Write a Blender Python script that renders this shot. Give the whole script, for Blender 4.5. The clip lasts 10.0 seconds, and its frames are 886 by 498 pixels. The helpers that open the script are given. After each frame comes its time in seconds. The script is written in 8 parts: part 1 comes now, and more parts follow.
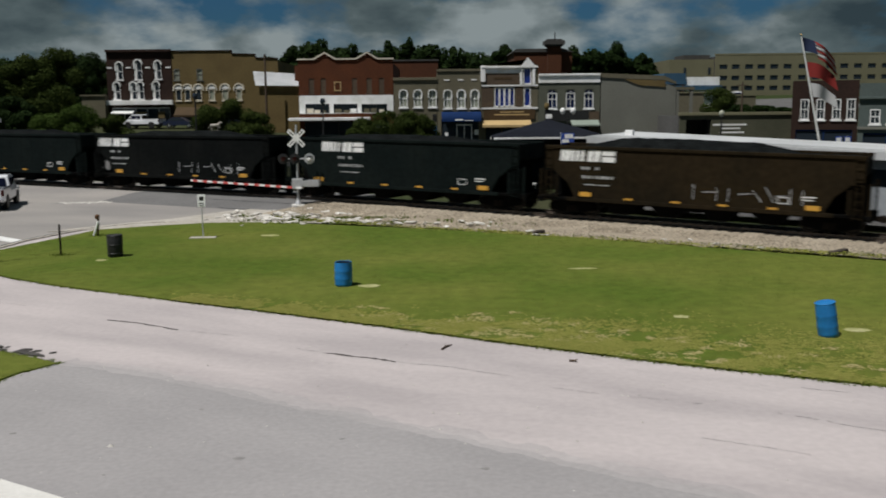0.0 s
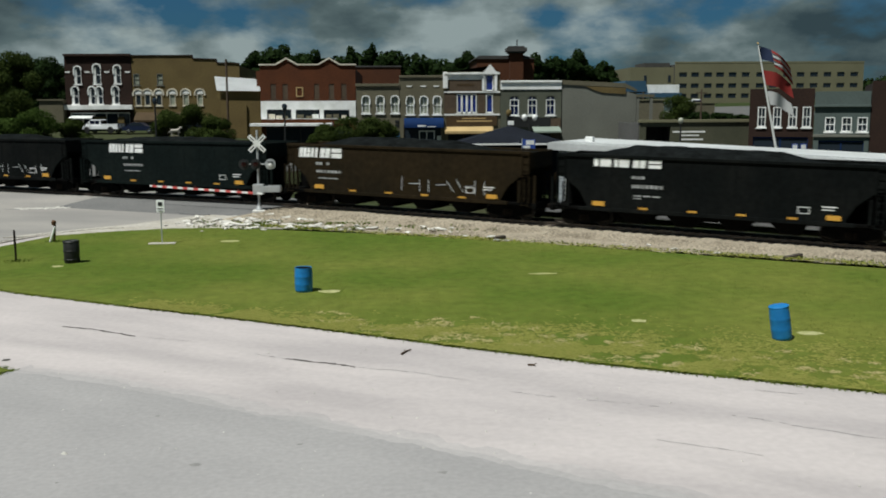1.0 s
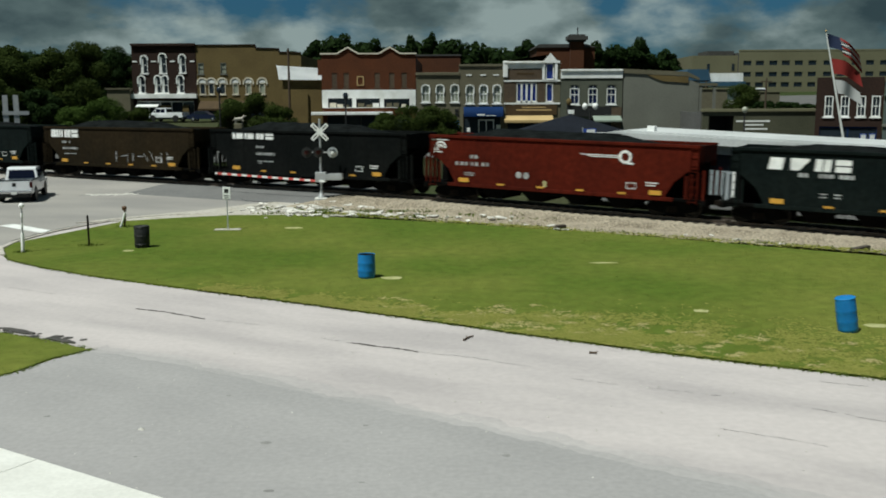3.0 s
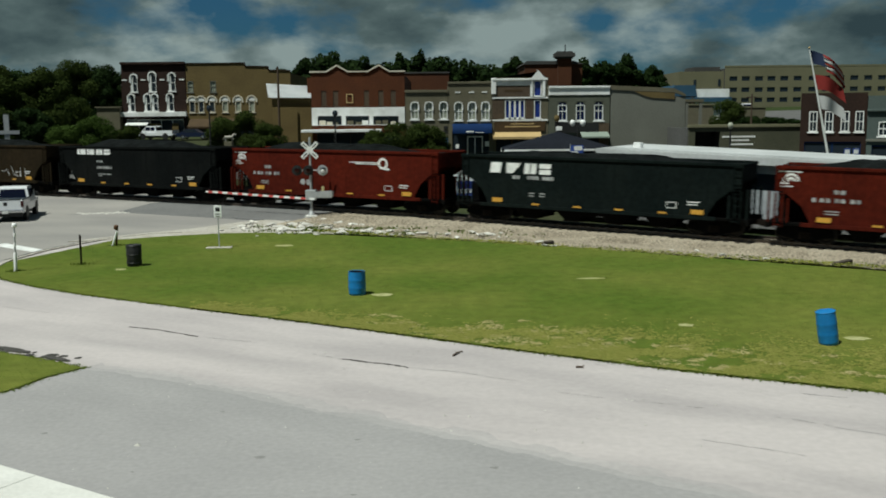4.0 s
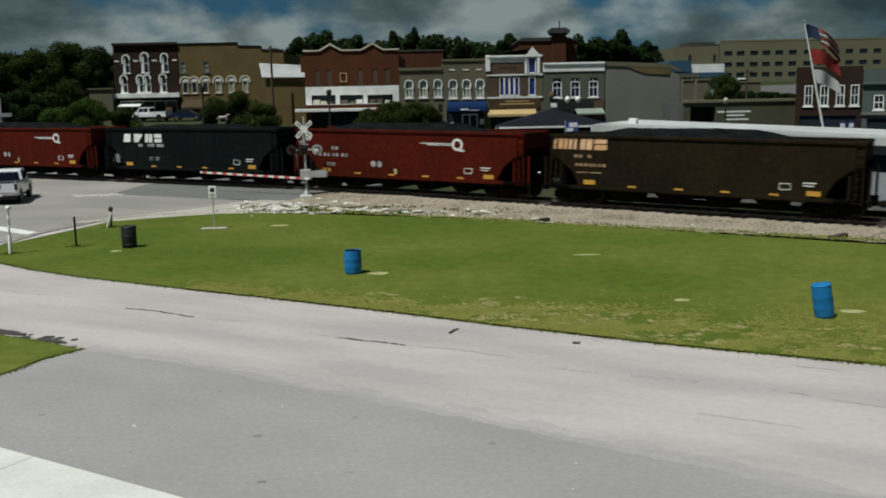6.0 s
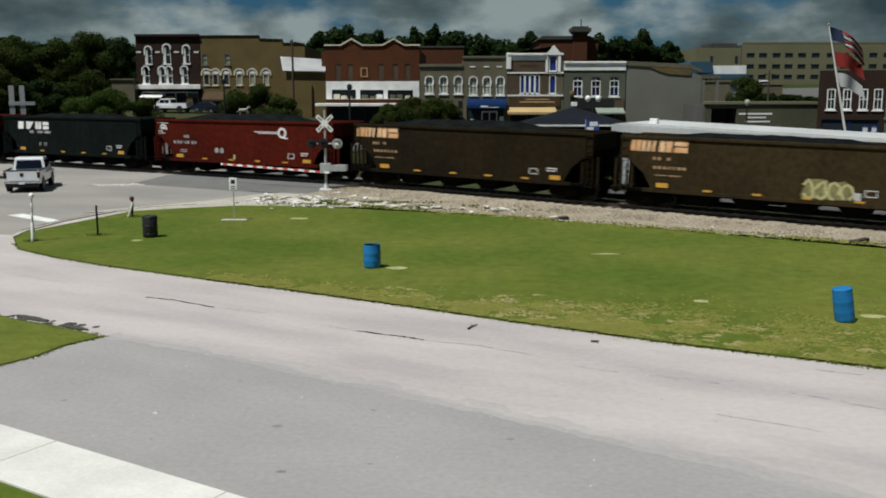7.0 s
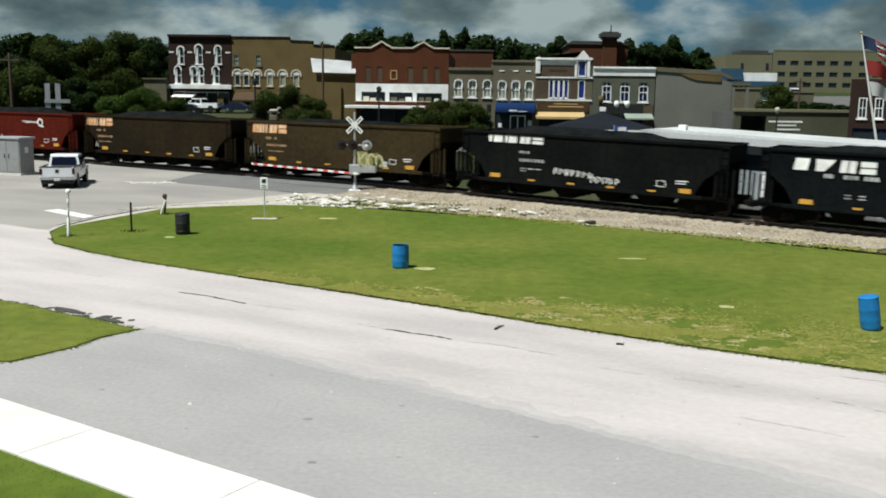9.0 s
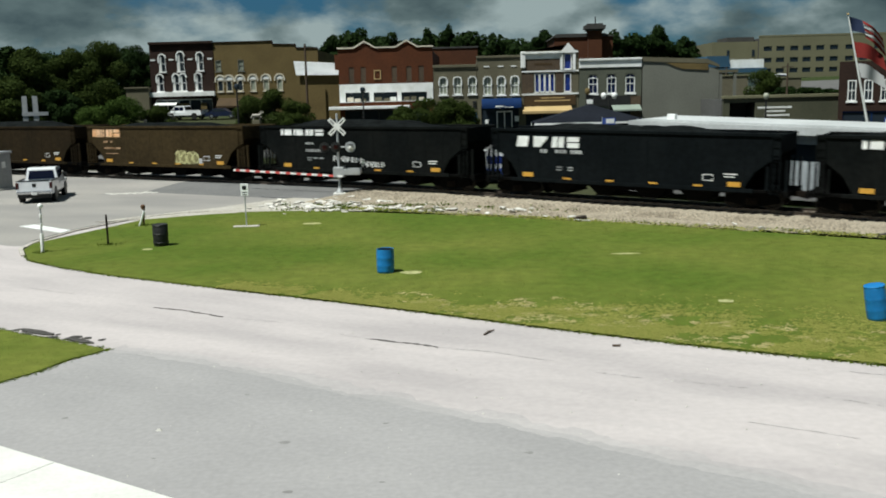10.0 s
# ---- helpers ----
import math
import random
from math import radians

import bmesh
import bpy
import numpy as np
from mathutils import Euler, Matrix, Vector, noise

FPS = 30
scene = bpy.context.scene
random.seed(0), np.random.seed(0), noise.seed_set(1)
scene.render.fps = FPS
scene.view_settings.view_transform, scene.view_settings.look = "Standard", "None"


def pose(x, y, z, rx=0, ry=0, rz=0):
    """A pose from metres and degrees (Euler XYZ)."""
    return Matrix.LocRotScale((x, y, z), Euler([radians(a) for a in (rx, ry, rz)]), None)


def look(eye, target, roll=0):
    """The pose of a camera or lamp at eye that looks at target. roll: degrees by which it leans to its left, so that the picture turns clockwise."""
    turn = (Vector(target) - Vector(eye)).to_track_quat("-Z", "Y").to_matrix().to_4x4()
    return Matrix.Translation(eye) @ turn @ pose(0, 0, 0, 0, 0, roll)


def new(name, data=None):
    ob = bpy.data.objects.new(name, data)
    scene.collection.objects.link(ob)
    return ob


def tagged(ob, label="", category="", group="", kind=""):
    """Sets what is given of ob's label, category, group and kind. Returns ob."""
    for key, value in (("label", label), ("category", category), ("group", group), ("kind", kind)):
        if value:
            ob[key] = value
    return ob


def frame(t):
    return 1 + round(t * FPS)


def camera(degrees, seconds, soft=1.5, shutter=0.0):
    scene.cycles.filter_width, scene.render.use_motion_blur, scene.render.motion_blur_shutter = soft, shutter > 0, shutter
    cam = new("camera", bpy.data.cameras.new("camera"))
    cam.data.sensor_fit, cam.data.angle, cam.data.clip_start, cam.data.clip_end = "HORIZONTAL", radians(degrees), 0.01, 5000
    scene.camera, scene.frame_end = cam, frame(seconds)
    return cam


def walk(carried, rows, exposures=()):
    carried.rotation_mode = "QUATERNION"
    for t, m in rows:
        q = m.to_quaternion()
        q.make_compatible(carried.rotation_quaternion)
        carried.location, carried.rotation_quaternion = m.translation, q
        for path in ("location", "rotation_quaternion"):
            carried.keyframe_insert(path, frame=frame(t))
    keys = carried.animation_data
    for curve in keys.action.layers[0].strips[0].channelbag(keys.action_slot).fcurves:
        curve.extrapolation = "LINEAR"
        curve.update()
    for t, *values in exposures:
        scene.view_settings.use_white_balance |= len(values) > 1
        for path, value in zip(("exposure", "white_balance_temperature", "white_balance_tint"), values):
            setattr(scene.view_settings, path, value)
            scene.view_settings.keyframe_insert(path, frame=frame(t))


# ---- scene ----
# ---------------------------------------------------------------- camera
cam = camera(50.0, 10.0, soft=1.85, shutter=0.35)
EYE = 5.9
PATH = [  # seconds; pitch, roll, yaw; x, y, z
    (0, -8.683, 0.536, -0.606, -0.024, 0.459, -0.070),
    (0.5, -8.697, 0.480, -2.684, 0.080, 0.304, -0.099),
    (1, -8.322, 0.284, -2.790, 0.074, 0.391, -0.090),
    (1.5, -8.451, 0.170, -2.320, 0.077, 0.398, -0.089),
    (2, -8.572, -0.231, -1.518, -0.016, -0.105, -0.058),
    (2.5, -8.995, -0.016, 0.291, -0.074, -0.048, -0.066),
    (2.7, -8.948, 0.188, 0.846, -0.084, 0.119, -0.092),
    (3.8, -9.039, 0.545, -0.026, -0.048, -0.007, -0.003),
    (4, -8.018, 0.525, 0.037, -0.049, -0.341, 0.021),
    (4.5, -8.816, 0.944, -0.073, -0.045, -0.048, -0.020),
    (5, -9.526, 1.646, -0.422, 0.006, -0.195, -0.034),
    (5.5, -9.755, 1.255, -1.095, 0.035, -0.113, -0.024),
    (6, -9.300, 1.117, -0.288, -0.034, -0.305, -0.016),
    (6.2, -9.440, 0.827, 0.076, -0.055, -0.256, -0.058),
    (7.3, -9.486, -0.076, 0.834, -0.157, -0.551, -0.017),
    (7.5, -9.112, -0.036, 0.626, -0.112, -0.731, -0.010),
    (8, -9.092, -0.395, 1.062, -0.176, -0.573, -0.044),
    (8.5, -9.496, -0.548, 2.025, -0.220, -0.815, -0.034),
    (9, -9.299, -0.690, 2.523, -0.218, -0.742, -0.032),
    (9.5, -9.178, -0.151, 2.028, -0.135, -0.049, -0.077),
    (10, -9.372, 1.406, 1.758, -0.040, 0.442, -0.122),
]
walk(cam, [(t, pose(x, y, EYE + z, 90 + pitch, roll, yaw)) for t, pitch, roll, yaw, x, y, z in PATH],
     exposures=[(0.0, -0.24, 6500, 9), (0.5, -0.12, 6450, 6), (1.0, 0.02, 6400, 2), (2.5, 0.06, 6380, -1), (3.8, -0.14, 6400, -6), (4.5, -0.04, 6450, 4), (5.0, -0.28, 6350, -4), (5.5, -0.50, 6300, -6),
                (6.0, -0.3, 6400, 1), (7.5, -0.05, 6450, 4), (8.0, 0.10, 6400, 3), (9.0, 0.36, 6400, 2), (9.5, 0.26, 6400, 3), (10.0, 0.24, 6350, 0)])

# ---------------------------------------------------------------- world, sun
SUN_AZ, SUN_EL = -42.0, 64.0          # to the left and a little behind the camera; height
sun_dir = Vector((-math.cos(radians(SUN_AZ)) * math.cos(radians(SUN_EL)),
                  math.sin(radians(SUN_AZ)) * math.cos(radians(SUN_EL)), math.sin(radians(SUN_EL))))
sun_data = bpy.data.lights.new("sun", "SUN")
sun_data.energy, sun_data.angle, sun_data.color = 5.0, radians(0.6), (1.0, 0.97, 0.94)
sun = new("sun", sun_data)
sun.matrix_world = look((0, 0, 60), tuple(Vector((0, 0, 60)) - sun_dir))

world = bpy.data.worlds.new("world")
scene.world = world
world.use_nodes = True
wn, wl = world.node_tree.nodes, world.node_tree.links
wn.clear()
w_out, w_bg = wn.new("ShaderNodeOutputWorld"), wn.new("ShaderNodeBackground")
sky = wn.new("ShaderNodeTexSky")
sky.sky_type, sky.sun_disc = "NISHITA", False
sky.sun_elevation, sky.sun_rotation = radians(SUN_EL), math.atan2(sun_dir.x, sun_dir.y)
w_tc, w_map = wn.new("ShaderNodeTexCoord"), wn.new("ShaderNodeMapping")
w_map.inputs["Scale"].default_value = (1.0, 1.0, 2.1)
w_map.inputs["Location"].default_value = (0.15, 0.0, 0.75)
w_n1, w_n2 = wn.new("ShaderNodeTexNoise"), wn.new("ShaderNodeTexNoise")
for node, size, detail, rough in ((w_n1, 7.0, 8.0, 0.56), (w_n2, 9.0, 9.0, 0.56)):
    node.inputs["Scale"].default_value, node.inputs["Detail"].default_value, node.inputs["Roughness"].default_value = size, detail, rough
    wl.new(w_map.outputs["Vector"], node.inputs["Vector"])
wl.new(w_tc.outputs["Generated"], w_map.inputs["Vector"])
w_r1, w_r2 = wn.new("ShaderNodeValToRGB"), wn.new("ShaderNodeValToRGB")      # cover; light and shade of the clouds
w_r1.color_ramp.elements[0].position, w_r1.color_ramp.elements[1].position = 0.40, 0.55
w_r2.color_ramp.elements[0].position, w_r2.color_ramp.elements[1].position = 0.30, 0.70
w_r2.color_ramp.elements[0].color, w_r2.color_ramp.elements[1].color = (0.62, 0.98, 1.18, 1), (4.9, 5.7, 5.9, 1)
w_mid = w_r2.color_ramp.elements.new(0.5)
w_mid.color = (1.75, 2.35, 2.5, 1)
w_deep = wn.new("ShaderNodeMixRGB")          # clear sky between the clouds, deep blue
w_deep.blend_type = "MULTIPLY"
w_deep.inputs["Fac"].default_value, w_deep.inputs["Color2"].default_value = 1.0, (0.16, 0.36, 0.56, 1)
w_mix = wn.new("ShaderNodeMixRGB")
w_sep, w_low, w_sum = wn.new("ShaderNodeSeparateXYZ"), wn.new("ShaderNodeMapRange"), wn.new("ShaderNodeMath")   # sunlit cumulus low over the horizon, grey bases overhead
w_low.inputs["From Min"].default_value, w_low.inputs["From Max"].default_value = 0.0, 0.16
w_low.inputs["To Min"].default_value, w_low.inputs["To Max"].default_value = 0.15, -0.05
wl.new(w_tc.outputs["Generated"], w_sep.inputs["Vector"])
wl.new(w_sep.outputs["Z"], w_low.inputs["Value"])
wl.new(w_n2.outputs["Fac"], w_sum.inputs[0])
wl.new(w_low.outputs["Result"], w_sum.inputs[1])
w_flat = wn.new("ShaderNodeMapping")
w_flat.inputs["Scale"].default_value = (1.0, 1.0, 1.7)
wl.new(w_tc.outputs["Generated"], w_flat.inputs["Vector"])


def banks(total, rows):
    """Adds soft banks of cloud to a value: azimuth to the right, height, radius (all in degrees), amount."""
    for az, el, rad, amount in rows:
        a, e = radians(az), radians(el)
        far, fall, add = wn.new("ShaderNodeVectorMath"), wn.new("ShaderNodeMapRange"), wn.new("ShaderNodeMath")
        far.operation, fall.interpolation_type = "DISTANCE", "SMOOTHSTEP"
        far.inputs[1].default_value = (math.sin(a) * math.cos(e), math.cos(a) * math.cos(e), 1.7 * math.sin(e))
        fall.inputs["From Min"].default_value, fall.inputs["From Max"].default_value = 0.0, radians(rad)
        fall.inputs["To Min"].default_value, fall.inputs["To Max"].default_value = amount, 0.0
        wl.new(w_flat.outputs["Vector"], far.inputs[0])
        wl.new(far.outputs["Value"], fall.inputs["Value"])
        wl.new(total.outputs[0], add.inputs[0])
        wl.new(fall.outputs["Result"], add.inputs[1])
        total = add
    return total


w_bright = banks(w_sum, [(-13.4, 3.0, 2.4, 0.16), (-9.6, 3.7, 3.2, 0.24), (7.6, 3.2, 2.4, 0.24), (3.0, 4.2, 4.5, 0.13), (12.6, 5.0, 4.8, 0.22), (17.5, 4.4, 3.4, 0.12),
                         (-21.0, 4.6, 8.0, -0.05), (-4.0, 6.8, 5.0, -0.06), (26.5, 4.0, 7.5, -0.28), (15.0, 2.4, 4.0, -0.08), (-17.0, 2.0, 3.0, -0.05)])
w_cover = banks(w_n1, [(-11.0, 3.5, 5.0, 0.10), (3.0, 4.2, 4.5, 0.10), (13.5, 5.0, 6.0, 0.14), (7.6, 3.2, 2.0, 0.12), (8.9, 5.2, 2.3, -0.20), (-12.8, 4.9, 3.0, -0.11), (-7.0, 3.6, 1.6, -0.10), (-21.0, 5.0, 9.0, 0.12), (26.5, 5.5, 4.0, -0.12)])
wl.new(w_bright.outputs["Value"], w_r2.inputs["Fac"])
wl.new(w_cover.outputs["Value"], w_r1.inputs["Fac"])
wl.new(w_r1.outputs["Color"], w_mix.inputs["Fac"])
wl.new(sky.outputs["Color"], w_deep.inputs["Color1"])
wl.new(w_deep.outputs["Color"], w_mix.inputs["Color1"])
wl.new(w_r2.outputs["Color"], w_mix.inputs["Color2"])
wl.new(w_mix.outputs["Color"], w_bg.inputs["Color"])
w_bg.inputs["Strength"].default_value = 0.056
wl.new(w_bg.outputs["Background"], w_out.inputs["Surface"])


# ---------------------------------------------------------------- materials
def surface(name, color, rough=0.8, metal=0.0, vary=0.25, grain=30.0, stain=0.8, bump=0.2, second=None, each=0.0, coat=0.0, spec=0.3, stretch=None):
    """Colour with grain and stains at two scales, relief, and a shift from piece to piece."""
    m = bpy.data.materials.new(name)
    m.use_nodes = True
    nt = m.node_tree
    n, l = nt.nodes, nt.links
    b = n["Principled BSDF"]
    tc = n.new("ShaderNodeTexCoord")
    fine, broad = n.new("ShaderNodeTexNoise"), n.new("ShaderNodeTexNoise")
    fine.inputs["Scale"].default_value, fine.inputs["Detail"].default_value = grain, 6.0
    broad.inputs["Scale"].default_value, broad.inputs["Detail"].default_value = stain, 5.0
    l.new(tc.outputs["Object"], fine.inputs["Vector"])
    if stretch:                     # stains drawn out along one direction: degrees, then the two scales
        mp = n.new("ShaderNodeMapping")
        mp.vector_type = "POINT"
        mp.inputs["Rotation"].default_value = (0, 0, radians(stretch[0]))
        sc = n.new("ShaderNodeMapping")
        sc.inputs["Scale"].default_value = (stretch[1], stretch[2], 1.0)
        l.new(tc.outputs["Object"], mp.inputs["Vector"])
        l.new(mp.outputs["Vector"], sc.inputs["Vector"])
        l.new(sc.outputs["Vector"], broad.inputs["Vector"])
    else:
        l.new(tc.outputs["Object"], broad.inputs["Vector"])
    mixed = n.new("ShaderNodeMixRGB")
    c = Vector(color[:3])
    d = Vector(second[:3]) if second else c * (1 - vary)
    mixed.inputs["Color1"].default_value, mixed.inputs["Color2"].default_value = (*c, 1), (*d, 1)
    ramp = n.new("ShaderNodeValToRGB")
    ramp.color_ramp.elements[0].position, ramp.color_ramp.elements[1].position = 0.38, 0.64
    l.new(broad.outputs["Fac"], ramp.inputs["Fac"])
    l.new(ramp.outputs["Color"], mixed.inputs["Fac"])
    val = n.new("ShaderNodeMapRange")
    val.inputs["From Min"].default_value, val.inputs["From Max"].default_value = 0.3, 0.7
    val.inputs["To Min"].default_value, val.inputs["To Max"].default_value = 1 - vary, 1 + vary
    l.new(fine.outputs["Fac"], val.inputs["Value"])
    hsv = n.new("ShaderNodeHueSaturation")
    l.new(mixed.outputs["Color"], hsv.inputs["Color"])
    if each:
        info, rnd, mul = n.new("ShaderNodeObjectInfo"), n.new("ShaderNodeMapRange"), n.new("ShaderNodeMath")
        rnd.inputs["To Min"].default_value, rnd.inputs["To Max"].default_value = 1 - each, 1 + each
        l.new(info.outputs["Random"], rnd.inputs["Value"])
        mul.operation = "MULTIPLY"
        l.new(val.outputs["Result"], mul.inputs[0])
        l.new(rnd.outputs["Result"], mul.inputs[1])
        l.new(mul.outputs["Value"], hsv.inputs["Value"])
    else:
        l.new(val.outputs["Result"], hsv.inputs["Value"])
    l.new(hsv.outputs["Color"], b.inputs["Base Color"])
    b.inputs["Roughness"].default_value, b.inputs["Metallic"].default_value = rough, metal
    b.inputs["Coat Weight"].default_value, b.inputs["Specular IOR Level"].default_value = coat, spec
    if bump:
        bp = n.new("ShaderNodeBump")
        bp.inputs["Strength"].default_value, bp.inputs["Distance"].default_value = bump, 0.02
        l.new(fine.outputs["Fac"], bp.inputs["Height"])
        l.new(bp.outputs["Normal"], b.inputs["Normal"])
    return m


def leafy(name, color, second):
    """Leaves that differ one from the next, and let some light through."""
    m = bpy.data.materials.new(name)
    m.use_nodes = True
    n, l = m.node_tree.nodes, m.node_tree.links
    b = n["Principled BSDF"]
    geo, mx = n.new("ShaderNodeNewGeometry"), n.new("ShaderNodeMixRGB")
    mx.inputs["Color1"].default_value, mx.inputs["Color2"].default_value = (*color, 1), (*second, 1)
    l.new(geo.outputs["Random Per Island"], mx.inputs["Fac"])
    l.new(mx.outputs["Color"], b.inputs["Base Color"])
    b.inputs["Roughness"].default_value, b.inputs["Specular IOR Level"].default_value = 0.85, 0.08
    tr, add = n.new("ShaderNodeBsdfTranslucent"), n.new("ShaderNodeMixShader")
    l.new(mx.outputs["Color"], tr.inputs["Color"])
    add.inputs["Fac"].default_value = 0.25
    l.new(b.outputs["BSDF"], add.inputs[1])
    l.new(tr.outputs["BSDF"], add.inputs[2])
    l.new(add.outputs["Shader"], n["Material Output"].inputs["Surface"])
    return m


def window_glass(name="window_glass", tint=(0.02, 0.027, 0.035), spec=0.45):
    m = bpy.data.materials.new(name)
    m.use_nodes = True
    b = m.node_tree.nodes["Principled BSDF"]
    b.inputs["Base Color"].default_value = (*tint, 1)
    b.inputs["Roughness"].default_value = 0.08
    b.inputs["Specular IOR Level"].default_value = spec
    return m


